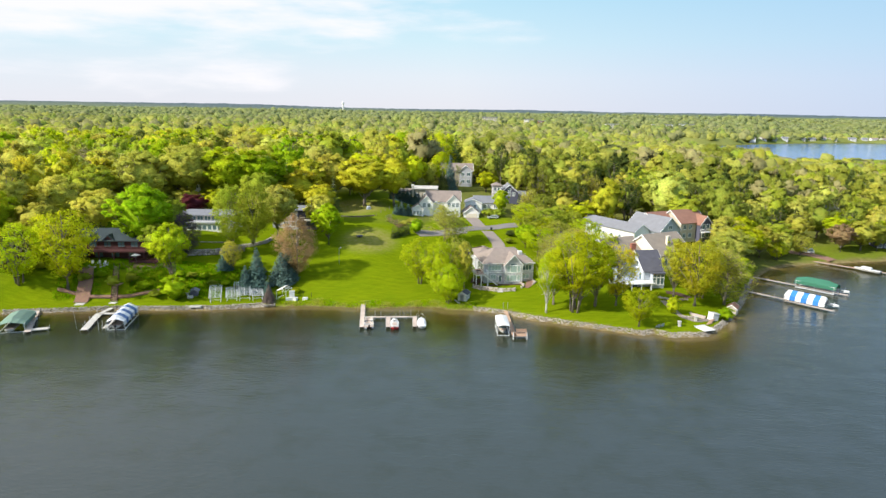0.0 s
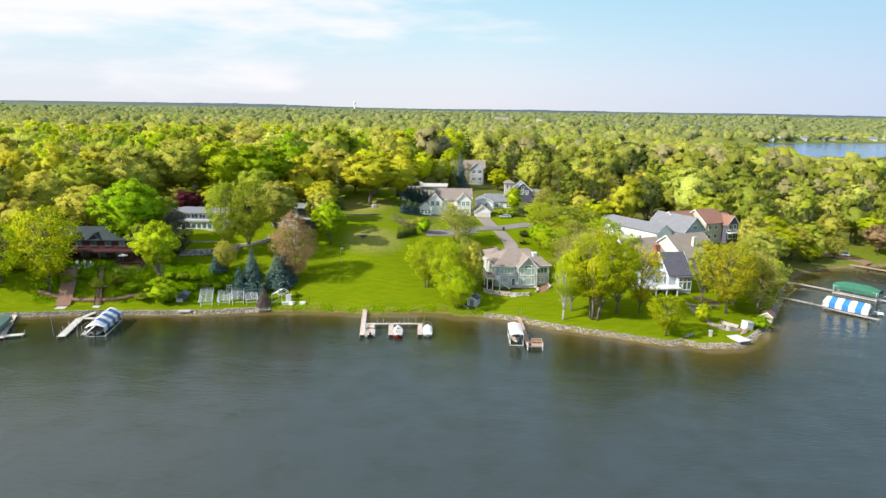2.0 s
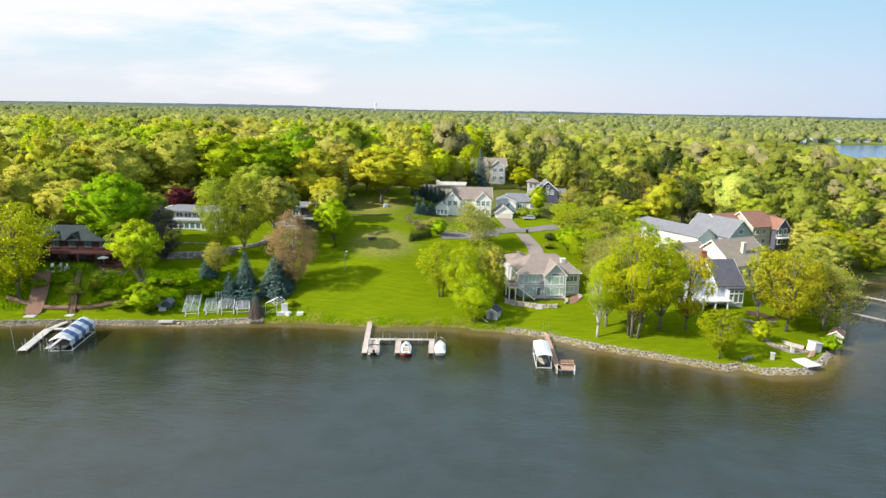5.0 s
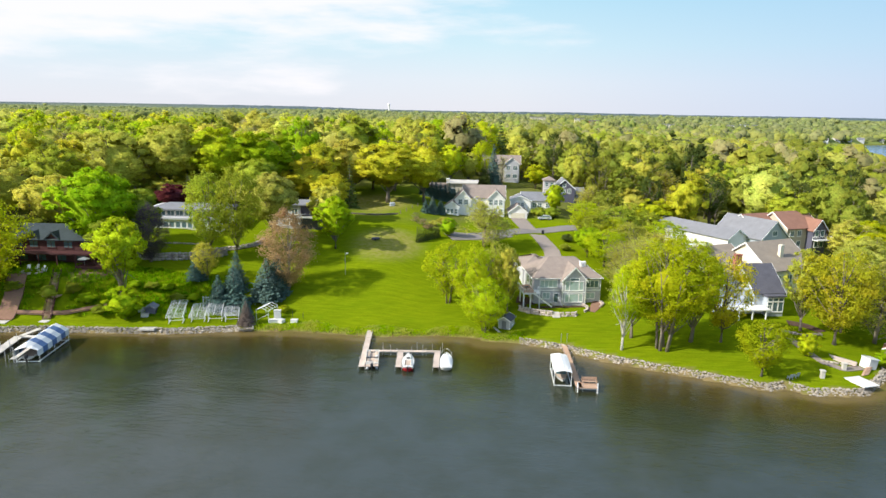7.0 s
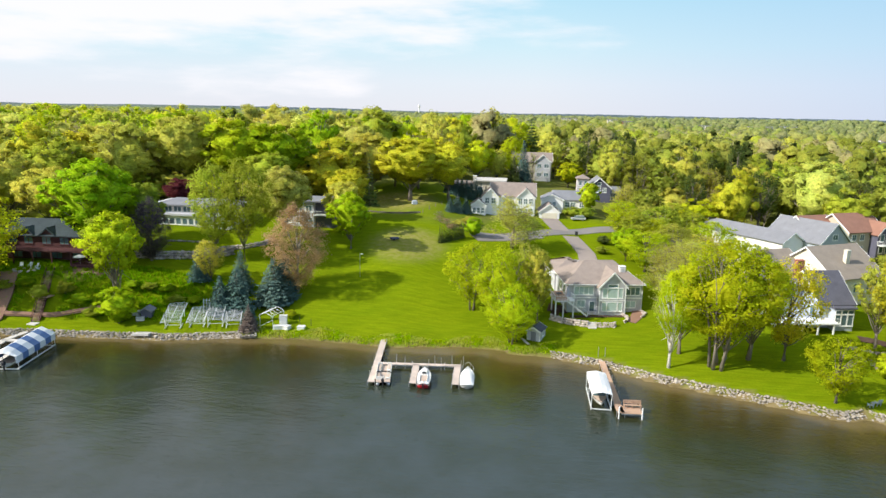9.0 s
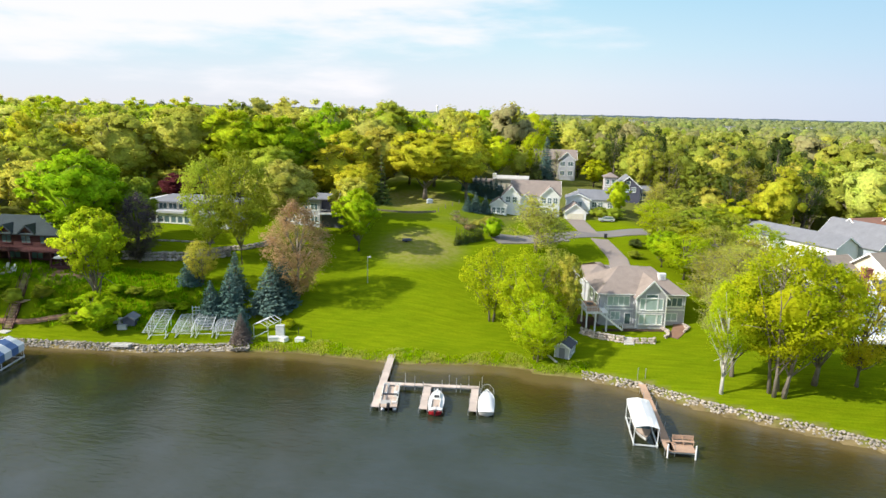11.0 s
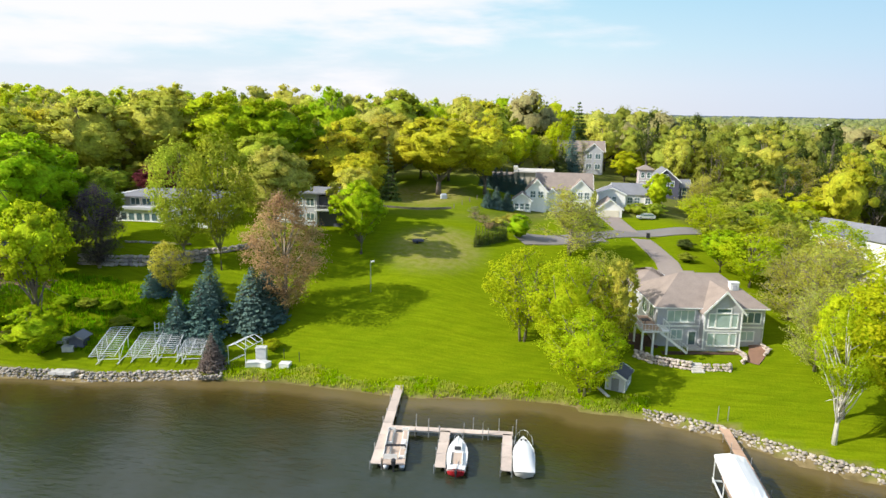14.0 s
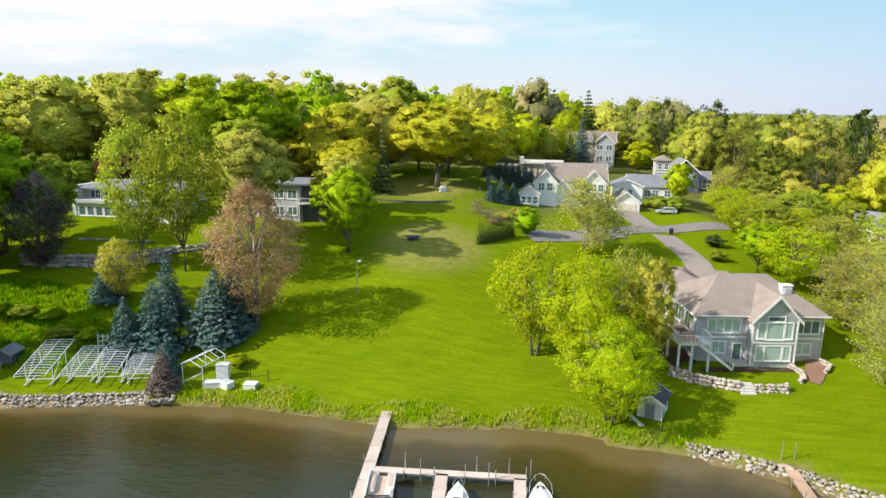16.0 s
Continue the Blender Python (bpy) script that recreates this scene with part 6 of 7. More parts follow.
# pontoon boat at the dock
B1 = thing("pontoon_boat", pose(-25.15, 164.9, .1, 0, 0, 12), "white pontoon boat with beige seats moored at the dock", "boat")
for s in (-.85, .85):
    part("pontoon", pipe([(s, -3.6, .15), (s, 2.9, .15), (s, 3.6, .38)], .30, 10), STEEL, B1, smooth=True)
part("deck", box(-1.2, 1.2, -3.5, 3.6, .48, .58, .02), BEIGE, B1)
part("fence_panel", join(box(-1.22, -1.15, -2.6, 3.55, .6, 1.2), box(1.15, 1.22, -2.6, 3.55, .6, 1.2), box(-1.14, -.4, 3.5, 3.57, .6, 1.2), box(.4, 1.14, 3.5, 3.57, .6, 1.2), box(-1.14, .3, -2.62, -2.55, .6, 1.2)), GEL, B1, "white side panels")
for x0, x1, y0, y1 in ((-1.1, -.5, .6, 3.3), (.5, 1.1, 1.2, 3.3), (-1.1, -.5, -2.4, -.5), (.45, 1.1, -2.4, -1.0)):
    s = part("seat", box(x0, x1, y0, y1, .6, .95, .08), GEL, B1)
    part("cushion", box(x0 + .08, x1 - .08, y0 + .1, y1 - .1, .955, 1.02, .03), BEIGE, s)
part("helm", box(.5, 1.1, -.4, .3, .6, 1.35, .08), GEL, B1)
part("floor_carpet", box(-.45, .45, -2.3, 3.2, .584, .60), BEIGE, B1)
part("folded_top", join(*[pipe([(-1.15, y, 1.25), (-1.0, y - .1, 1.5), (1.0, y - .1, 1.5), (1.15, y, 1.25)], .06) for y in (-1.2, -.95)]), DARKMETAL, B1)
outboard(B1, -3.5, .3, 1.2)
# small sailing boat with a red stern
B2 = thing("sailboat", pose(-18.25, 165.2, .05, 0, 0, 9), "small white keelboat with red hull bottom at the dock", "boat")
hull(B2, 7.2, 2.3, .72, REDPAINT, -.1, stern=.8)
hull(B2, 7.1, 2.36, .36, GEL, .50, "topsides", GEL, .8)
part("cabin", box(-.65, .65, -.2, 1.9, .85, 1.22, .18), GEL, B2)
part("hatch", box(-.35, .35, -.15, .6, 1.224, 1.27, .03), DARKMETAL, B2)
part("cockpit", box(-.55, .55, -2.6, -.3, .945, .975), BEIGE, B2)
for s in (-.62, .62):
    part("cockpit_coaming", box(s - .06, s + .06, -2.8, -.2, .93, 1.15, .03), GEL, B2)
part("mast_foot", pipe([(0, 1.2, 1.2), (0, 1.2, 2.0)], .05), ALU, B2)
part("pulpit", join(*[pipe([(s * .5, 2.2, .95), (s * .45, 2.4, 1.5), (0, 3.7, 1.5)], .025) for s in (-1, 1)]), STEEL, B2)
part("tiller", beam((0, -3.6, 1.05), (0, -2.2, 1.2), .06), BROWNDECK, B2)
outboard(B2, -3.7, .4, .7)
# covered runabout
B3 = thing("motorboat", pose(-11.15, 166.9, .02, 0, 0, 7), "white motorboat under a fitted cover with bow rail", "boat")
hull(B3, 7.6, 2.35, .75, GEL, 0, stern=.9)
v = []
for k in range(8):
    t = k / 7
    y = -3.9 + 6.6 * t
    half = 1.12 * (1 - max(0, (t - .5) / .5) ** 2 * .45)
    hgt = .95 + .38 * math.sin(math.pi * min(max(t * 1.15, .08), .95))
    v += [(-half, y, .86), (-half * .6, y, hgt), (0, y, hgt + .10), (half * .6, y, hgt), (half, y, .86)]
f = [(r * 5 + c, r * 5 + c + 1, r * 5 + c + 6, r * 5 + c + 5) for r in range(7) for c in range(4)] + [(4, 3, 2, 1, 0), (35, 36, 37, 38, 39)]
part("cover", (v, f), CANVAS, B3, "tight white canvas cover", True)
part("bow_rail", join(pipe([(-1.05, 1.8, .95), (-.95, 2.6, 1.45), (-.45, 3.9, 1.5), (0, 4.2, 1.5), (.45, 3.9, 1.5), (.95, 2.6, 1.45), (1.05, 1.8, .95)], .03), *[pipe([(x, y, .9), (x, y, 1.5)], .02) for x, y in ((-.95, 2.6), (.95, 2.6), (-.45, 3.8), (.45, 3.8))]), STEEL, B3)
part("bow_hatch", box(-.35, .35, 2.4, 2.9, 1.02, 1.07, .03), DARKMETAL, B3)
# lifts
canopy_lift(10.35, 163.9, 4, 8.6, 3.2, 2.9, 3.6, CANVAS, None, "white canvas boat lift canopy over a moored boat", ALU)
B4 = thing("motorboat", pose(10.35, 163.3, .45, 0, 0, 184), "white motorboat raised under the white canopy", "boat")
hull(B4, 7.0, 2.3, .8, GEL, 0, deck=BEIGE)
part("windscreen", extrude([(.3, .95), (.9, .95), (.5, 1.4)], -.9, .9, "u"), GLASS, B4)
part("engine_cover", box(-.7, .7, -3.4, -2.6, .85, 1.25, .1), BEIGE, B4)
outboard(B4, -3.5, .2, 1.2)
canopy_lift(-89.7, 159.0, 13, 12.5, 4.4, 2.6, 3.9, CANVAS, NAVYCANVAS, "blue and white striped boat lift canopy", ALU, bands=7, skirt=1.2)
B5 = thing("motorboat", pose(-89.4, 157.0, .4, 0, 0, 13), "dark motorboat raised under the striped canopy", "boat")
hull(B5, 7.5, 2.4, .85, GEL, 0, deck=BEIGE)
part("windscreen", extrude([(.3, .95), (.9, .95), (.5, 1.4)], -.9, .9, "u"), GLASS, B5)
outboard(B5, -3.7, .2, 1.2)
canopy_lift(-114.6, 153.3, 20, 11, 6.0, 2.4, 3.7, PALEGREEN, None, "faded green boat lift canopy by the shore", ALU, skirt=.9)
B6 = thing("motorboat", pose(-114.4, 151.5, .4, 0, 0, 20), "white motorboat under the faded green canopy", "boat")
hull(B6, 7.5, 2.4, .85, GEL, 0, deck=BEIGE)
part("windscreen", extrude([(.3, .95), (.9, .95), (.5, 1.4)], -.9, .9, "u"), GLASS, B6)
canopy_lift(103.2, 198.4, 46, 11.5, 4.4, 2.3, 3.7, CANVAS, BLUECANVAS, "bright blue and white striped boat lift canopy", DECKING, bands=7, skirt=1.3)
canopy_lift(114.6, 216.0, 46, 12.5, 4.6, 2.6, 4.0, GREENCANVAS, None, "dark green boat lift canopy", ALU, skirt=1.0)
for x, y, w in ((110.6, 196.6, 50), (122.2, 213.2, 50)):
    j = thing("jet_ski_lift", pose(x, y, .2, 0, 0, w), "small white jet ski lift beside the dock", "boat lift")
    part("cradle", join(beam((-1, 0, .25), (1, 0, .25), .5, .12), beam((0, -1.5, .15), (0, 1.5, .15), .12), pipe([(0, 0, .3), (0, 0, 1.5)], .05)), ALU, j)
    part("jet_ski", box(-.45, .45, -1.3, 1.3, .35, .85, .2), GEL, j)
B7 = thing("motorboat", pose(146, 244.5, .05, 0, 0, 40), "white cruiser moored at the brown dock", "boat")
hull(B7, 9, 2.9, 1.0, GEL, 0, deck=GEL)
part("cabin", box(-1, 1, -1.5, 2, 1.1, 1.9, .25), GEL, B7)


# ---------------------------------------------------------------- stone edges and walls
stone_rng = random.Random(5)


def stone_mesh(seed, material):
    rng = np.random.default_rng(seed)
    bm = bmesh.new()
    bmesh.ops.create_icosphere(bm, subdivisions=1, radius=.5)
    for q in bm.verts:
        q.co *= rng.uniform(.78, 1.15)
        q.co.z *= .75
        q.co = Vector((max(-.42, min(.42, q.co.x)), max(-.42, min(.42, q.co.y)), max(-.34, min(.34, q.co.z))))
    me = bpy.data.meshes.new("stone")
    bm.to_mesh(me)
    bm.free()
    me.materials.append(material)
    return me


PALE_STONES = [stone_mesh(k, STONE) for k in range(6)]
WALL_STONES = [stone_mesh(k + 20, WALLSTONE) for k in range(5)]
DARK_STONES = [stone_mesh(k + 10, ROCKWALL) for k in range(5)]


def along(pts, step):
    out, rest = [], 0.0
    for (ax, ay), (bx, by) in zip(pts, pts[1:]):
        L = math.hypot(bx - ax, by - ay)
        while rest < L:
            out.append((ax + (bx - ax) * rest / L, ay + (by - ay) * rest / L, (bx - ax) / L, (by - ay) / L))
            rest += step
        rest -= L
    return out


def put_stone(root, forms, x, y, z, s, flat=1.0):
    ob = new("stone", stone_rng.choice(forms))
    ob.parent = root
    ob.matrix_basis = Matrix.LocRotScale((x, y, z), Euler((stone_rng.uniform(-.3, .3), stone_rng.uniform(-.3, .3), stone_rng.uniform(0, 6.3))),
                                         Vector((s * stone_rng.uniform(.8, 1.3), s * stone_rng.uniform(.8, 1.2), s * stone_rng.uniform(.75, 1.05) * flat)))


def heap(root, forms, spots, material, label):
    """Stones too many to be things: one joined mesh."""
    v, f = [], []
    for x, y, z, s in spots:
        me = stone_rng.choice(forms)
        m = Matrix.LocRotScale((x, y, z), Euler((stone_rng.uniform(-.4, .4), stone_rng.uniform(-.4, .4), stone_rng.uniform(0, 6.3))), Vector((s * stone_rng.uniform(.8, 1.3), s, s * .85)))
        k = len(v)
        v += [tuple(m @ q.co) for q in me.vertices]
        f += [tuple(i + k for i in p.vertices) for p in me.polygons]
    ob = part("stones", (v, f), material, root, label)
    ob["kind"] = "stuff"
    return ob


def riprap(name, pts, label, single, sizes=(.42, .68), rows=4, run=.36, back=.12):
    root = thing(name, pose(0, 0, 0), label, "stone bank", kind="structure")
    rest = []
    n = 0
    for x, y, dx, dy in along(pts, run):
        for r in range(rows):
            o = -.15 + r * .32 + stone_rng.uniform(-.2, .2) + back
            px_, py_ = x - dy * o + stone_rng.uniform(-.2, .2), y + dx * o
            z = max(.02, .08 + r * .26 + stone_rng.uniform(-.1, .12))
            s = stone_rng.uniform(*sizes)
            if single(x, y) and n < 290:
                put_stone(root, PALE_STONES, px_, py_, z, s)
                n += 1
            else:
                rest.append((px_, py_, z, s))
    if rest:
        heap(root, PALE_STONES, rest, STONE_HEAP, "rough pale fieldstones")
    return root


STONE_HEAP = mat("fieldstone_heap", (.34, .30, .25), .9, vary=.45, scale=1.4, bump=.7)
k0 = SHORE.index((-126, 162.5))
riprap("stone_bank", SHORE[k0:k0 + 4] + [(-58, 177.2)], "pale fieldstone edging between lawn and water", lambda x, y: x > -76)
k1 = SHORE.index((0.5, 181.6))
riprap("stone_bank", [(2.5, 181.0)] + SHORE[k1 + 1:k1 + 14], "pale fieldstone edging round the point", lambda x, y: 4 < x < 48)


def boulder_wall(pts, courses, size, label, forms, lean=.25, foot=-.1):
    root = thing("boulder_wall", pose(0, 0, 0), label, "stone wall", kind="structure")
    for c in range(courses):
        for x, y, dx, dy in along(pts, size * .84):
            o = c * lean * size + stone_rng.uniform(-.06, .06)
            put_stone(root, forms, x - dy * o + dx * stone_rng.uniform(-.2, .2), y + dx * o, Z(x, y) + foot + size * .36 + c * size * .66, size * 1.25)
    return root


boulder_wall([(-93, 196.3), (-88, 197.0), (-82.3, 199.3), (-77, 202.5), (-73.5, 206)], 3, .95, "grey and pink boulder retaining wall below the hillside house", DARK_STONES)
boulder_wall([(-80, 204.2), (-75.5, 207.6), (-71.5, 209.6), (-68.6, 211.8), (-67.4, 214.5)], 2, .85, "boulder terrace wall curving up the lawn", DARK_STONES)
boulder_wall([(-92, 207), (-86, 208.3), (-80, 210)], 1, .6, "low row of boulders on the terrace", DARK_STONES)
boulder_wall([(2.0, 195.6), (4.2, 194.2), (7, 193.5), (9.4, 193.0)], 3, .62, "curved pale boulder wall below the lake house", WALL_STONES)
boulder_wall([(11.2, 193.2), (12.6, 193.4), (14.6, 193.6), (15.1, 194.6)], 3, .5, "curved pale boulder wall below the lake house", WALL_STONES)
boulder_wall([(16.6, 200.8), (17.6, 199.3), (17.4, 197.6), (16.8, 196.6)], 2, .5, "small pale boulder wall at the house corner", WALL_STONES)
boulder_wall([(18.5, 205.2), (20.3, 203.4), (21.3, 201.6), (20.4, 199.8)], 2, .5, "small pale boulder wall at the house corner", WALL_STONES)
boulder_wall([(57.5, 191.5), (62, 190.2), (66, 192)], 1, .8, "rock border along a flower bed", DARK_STONES)
boulder_wall([(60, 176.5), (64, 176.2), (66.5, 178)], 1, .7, "rock border along the lower lawn", PALE_STONES)


# ---------------------------------------------------------------- beds, paths, road, drive
def strip(name, pts, w, material, label, category, lift=.05, kind="structure", thick=.12, wobble=0.0):
    """A paved band over the ground along pts, with an edge of its own."""
    dense = [(x, y) for x, y, _, _ in along(pts, .8)] + [pts[-1]]
    rows = []
    for k, (x, y) in enumerate(dense):
        a, b = dense[max(k - 1, 0)], dense[min(k + 1, len(dense) - 1)]
        L = math.hypot(b[0] - a[0], b[1] - a[1]) or 1
        nx, ny = -(b[1] - a[1]) / L, (b[0] - a[0]) / L
        ww = (w if not callable(w) else w(k / len(dense))) / 2 * (1 + wobble * math.sin(k * 1.7))
        rows.append([(x + nx * s * ww, y + ny * s * ww) for s in (-1, -.5, 0, .5, 1)])
    v, f = [], []
    flat = np.array(rows).reshape(-1, 2)
    over = np.max([height(flat[:, 0] + a, flat[:, 1] + b) for a, b in ((0, 0), (.8, 0), (0, .8))], 0).reshape(-1, 5) + lift
    for r, hs in zip(rows, over.tolist()):
        v += [(*p, z) for p, z in zip(r, hs)]
        v += [(*r[0], hs[0] - thick - .3), (*r[4], hs[4] - thick - .3)]
    for k in range(len(rows) - 1):
        o, q = k * 7, k * 7 + 7
        f += [(o + i + 1, o + i, q + i, q + i + 1) for i in range(4)]
        f += [(o, o + 5, q + 5, q), (o + 6, o + 4, q + 4, q + 6)]
    ob = new(name, mesh_of(name, v, f, material))
    return tagged(ob, label, category, kind=kind)


strip("road", [(-20.5, 239.5), (-14, 243.5), (-6, 251), (3, 259), (12, 264.5), (24, 269.5), (48, 277), (80, 290), (130, 310)], 6.0, ASPHALT, "grey asphalt lane curving behind the houses", "road", .08)
strip("turning_circle", [(-20, 242), (-12, 246.5), (-4, 252)], 8.5, ASPHALT, "grey asphalt turning area", "road", .06)
strip("driveway", [(10.4, 231), (10.0, 238), (8, 246), (5.8, 254.5)], 4.6, DRIVE, "tan-grey driveway from lane to lake house", "driveway", .12)
strip("driveway", [(9.0, 222.5), (11.2, 228), (10.6, 233)], 8.0, DRIVE, "tan-grey parking pad behind the lake house", "driveway", .10)
strip("driveway", [(-1, 277), (0.5, 271), (3, 261)], 5.5, DRIVE, "tan-grey driveway to the garage", "driveway", .10)
strip("path", [(-113, 181.5), (-110.6, 177), (-109.6, 173.5), (-109.3, 171.2)], lambda t: 4.2 - t * .6, DIRT, "brown dirt ramp from terrace to shore", "path", .14)
strip("path", [(-117, 173.4), (-108, 173.6), (-97, 176.0), (-89.5, 178.6)], .5, DIRT, "narrow gravel path under the bank", "path", .12)
strip("terrace", [(-101, 185.6), (-96, 186.6), (-91, 188.2)], 3.4, DIRT, "brown gravel terrace by the red house", "path", .06)
strip("mulch_bed", [(2.8, 199.2), (2.6, 196.8), (4.2, 195.2), (7.0, 194.5)], 1.6, MULCH, "dark mulch bed beside the lake house", "flower bed", .05)
strip("mulch_bed", [(3.5, 203), (3.2, 199)], 4.4, MULCH, "dark mulch under the deck", "flower bed", .04)
strip("mulch_bed", [(19.6, 205), (20, 202.4), (19.2, 199.4), (18, 197)], 2.2, DIRT, "brown mulch bed between boulder walls", "flower bed", .05)
strip("mulch_bed", [(5.8, 197.5), (9, 198.2), (12, 199), (17, 200.2)], .9, MULCH, "dark mulch bed along the house wall", "flower bed", .05)
strip("path", [(58, 189.3), (58.6, 183), (60, 176), (63, 174), (67, 176)], 1.6, DRIVE, "tan flagstone path across the point", "path", .06)
strip("shrub_bed", [(61, 197.5), (64.6, 197), (67, 194)], 3.0, MULCH, "dark mulch bed with low shrubs", "flower bed", .05)
# ---------------------------------------------------------------- things on the lawns
steps = thing("garden_steps", pose(10.3, 192.8, Z(10.3, 192.8), 0, 0, 8), "tan stone steps in the boulder wall", "steps")
for k in range(4):
    part("step", box(-.85, .85, -.5 + k * .38, .3 + k * .38, -.1 + k * .2, .12 + k * .2, .03), CONCRETE, steps)


def lift_frame(x, y, turn, L, w, h, tilt, label):
    """A bare canopy frame: two side rails, ribs bowed across, on braced legs."""
    root = thing("canopy_frame", pose(x, y, Z(x, y), 0, 0, turn), label, "canopy frame", "bare canopy frames on the lawn")
    def at(u, s, up=0.0):
        return (s * w / 2, u * L / 2, h + math.sin(tilt) * u * L / 2 + up)
    for s in (-1, 1):
        part("side_rail", pipe([at(-1, s), at(0, s, .05), at(1, s)], .055), ALU, root)
        part("leg", pipe([(s * w * .42, -L * .22, -.3), at(-.44, s * .9)], .05), ALU, root)
        part("leg", pipe([(s * w * .42, L * .22, -.3), at(.44, s * .9)], .05), ALU, root)
        part("brace", pipe([(s * w * .42, -L * .22, .2), at(.2, s * .9)], .035), ALU, root)
        part("skid", beam((s * w * .42, -L * .32, .06), (s * w * .42, L * .32, .06), .12), ALU, root)
    part("ridge_bar", pipe([at(-1, 0, .10), at(1, 0, .10)], .05), ALU, root)
    for k in range(15):
        u = -1 + 2 * k / 14
        part("rib", pipe([at(u, -1), at(u, -.55, .08), at(u, 0, .10), at(u, .55, .08), at(u, 1)], .04, 5), ALU, root)
    for u in (-.44, .44):
        part("cross_bar", pipe([(-w * .42, u * L * .5, .5), (w * .42, u * L * .5, .5)], .05), ALU, root)
    return root


lift_frame(-72.6, 178.4, 20, 8.6, 3.4, 2.5, .16, "bare white metal boat canopy frame on the lawn")
lift_frame(-68.4, 180.0, 20, 7.6, 3.2, 1.9, .12, "bare white metal boat canopy frame on the lawn")
lift_frame(-64.9, 181.0, 20, 8.2, 3.3, 2.6, .16, "bare white metal boat canopy frame on the lawn")
lift_frame(-61.2, 181.2, 22, 6.2, 3.2, 2.0, .10, "bare white metal boat canopy frame on the lawn")
for x, y, t in ((-68.0, 182.6, 15), (-66.4, 183.2, -10)):
    lad = thing("metal_rack", pose(x, y, Z(x, y) + .6, 0, 0, t), "upright white metal rack leaning among canopy frames", "rack")
    part("rack_frame", join(*[pipe([(s, 0, -.7), (s * 1.05, .5, 2.9)], .06) for s in (-.6, 0, .6)], *[pipe([(-.62, .06 + k * .11, .1 + k * .62), (.62, .06 + k * .11, .1 + k * .62)], .04) for k in range(5)]), ALU, lad)
gaz = thing("canopy_frame", pose(-53.6, 182.6, Z(-53.6, 182.6), 0, 0, -8), "open gabled white metal shelter frame", "canopy frame")
for s in (-1.5, 1.5):
    for u in (-2.0, 2.0):
        part("post", pipe([(s, u, -.1), (s, u, 2.7)], .05), ALU, gaz)
    part("side_rail", pipe([(s, -2.2, 2.7), (s, 2.2, 2.7)], .05), ALU, gaz)
for k in range(5):
    u = -2.2 + k * 1.1
    part("rafter", pipe([(-1.5, u, 2.7), (0, u, 3.35), (1.5, u, 2.7)], .045), ALU, gaz)
part("ridge_bar", pipe([(0, -2.2, 3.35), (0, 2.2, 3.35)], .045), ALU, gaz)
part("brace", join(pipe([(-1.5, -2, .3), (1.5, -2, 1.9)], .035), pipe([(-1.5, 2, .3), (1.5, 2, .3)], .04), pipe([(-1.5, -2, .3), (-1.5, 2, .3)], .04)), ALU, gaz)
for x, y, w, dd, hh, t, lab in ((-51.5, 183.4, 1.5, 1.0, 2.0, 15, "tall white storage cabinet on the lawn"), (-51.9, 181.6, 1.7, 1.1, .75, 20, "low white storage box on the lawn"),
                                (-50.2, 181.8, 1.5, 1.2, .8, -15, "low white storage box on the lawn"), (-47.2, 182.3, 1.5, 1.1, .75, 5, "white box lying in the grass")):
    bx = thing("storage_box", pose(x, y, Z(x, y) - .05, 0, 0, t), lab, "storage box")
    part("body", box(-w / 2, w / 2, -dd / 2, dd / 2, 0, hh - .1, .04), GEL, bx)
    part("lid", box(-w / 2 - .05, w / 2 + .05, -dd / 2 - .05, dd / 2 + .05, hh - .096, hh, .03), GEL, bx)
for x, y in ((-45.8, 184), (-48.3, 184.2)):
    pst = thing("dark_post", pose(x, y, Z(x, y)), "short dark metal post in the grass", "post")
    part("shaft", pipe([(0, 0, -.2), (0, 0, 1.5)], .06), DARKMETAL, pst)
hut = thing("tool_shed", pose(-79.4, 179.6, Z(-79.4, 179.6) - .1, 0, 0, 14), "small dark shed with a pale gabled roof", "shed")
gable(hut, -1.05, 1.05, -1.0, 1.0, 0, 1.4, 2.0, "v", DARKWALL, GREYROOF, .3, .1, GREYROOF)
for x, y, t in ((-81.9, 179.3, 8), (-80.2, 178.3, 20)):
    cb = thing("storage_box", pose(x, y, Z(x, y) - .05, 0, 0, t), "pale grey storage box beside the small shed", "storage box")
    part("body", box(-.8, .8, -.6, .6, 0, .75, .06), CONCRETE, cb)
    part("lid", box(-.85, .85, -.65, .65, .754, .86, .04), CONCRETE, cb)
slab = thing("shore_steps", pose(-76.2, 172.9, .55, -8, 0, 10), "pale stone slab steps at the water's edge", "steps")
for k in range(3):
    part("slab", box(-1.6 + k * 1.08, -.56 + k * 1.08, -1.1, 1.1, .1, .5, .04), CONCRETE, slab)
shed = thing("garden_shed", pose(-.6, 187.2, Z(-.6, 187.2) - .1, 0, 0, -16), "small weathered grey shed on the lawn", "shed")
gable(shed, -1.3, 1.3, -1.7, 1.7, 0, 2.0, 2.7, "v", SIDING, SLATE, .25, .1, TRIM)
for x in (-1.3, 1.26):
    part("corner_board", box(x - .02, x + .06, -1.74, -1.704, 0, 2.0), TRIM, shed)
window(shed, (1.3, .2, .8), (1, 0, 0), .8, .8, 2, 1)
part("door", box(-.5, .5, -1.75, -1.704, .05, 1.8), GREYROOF, shed)
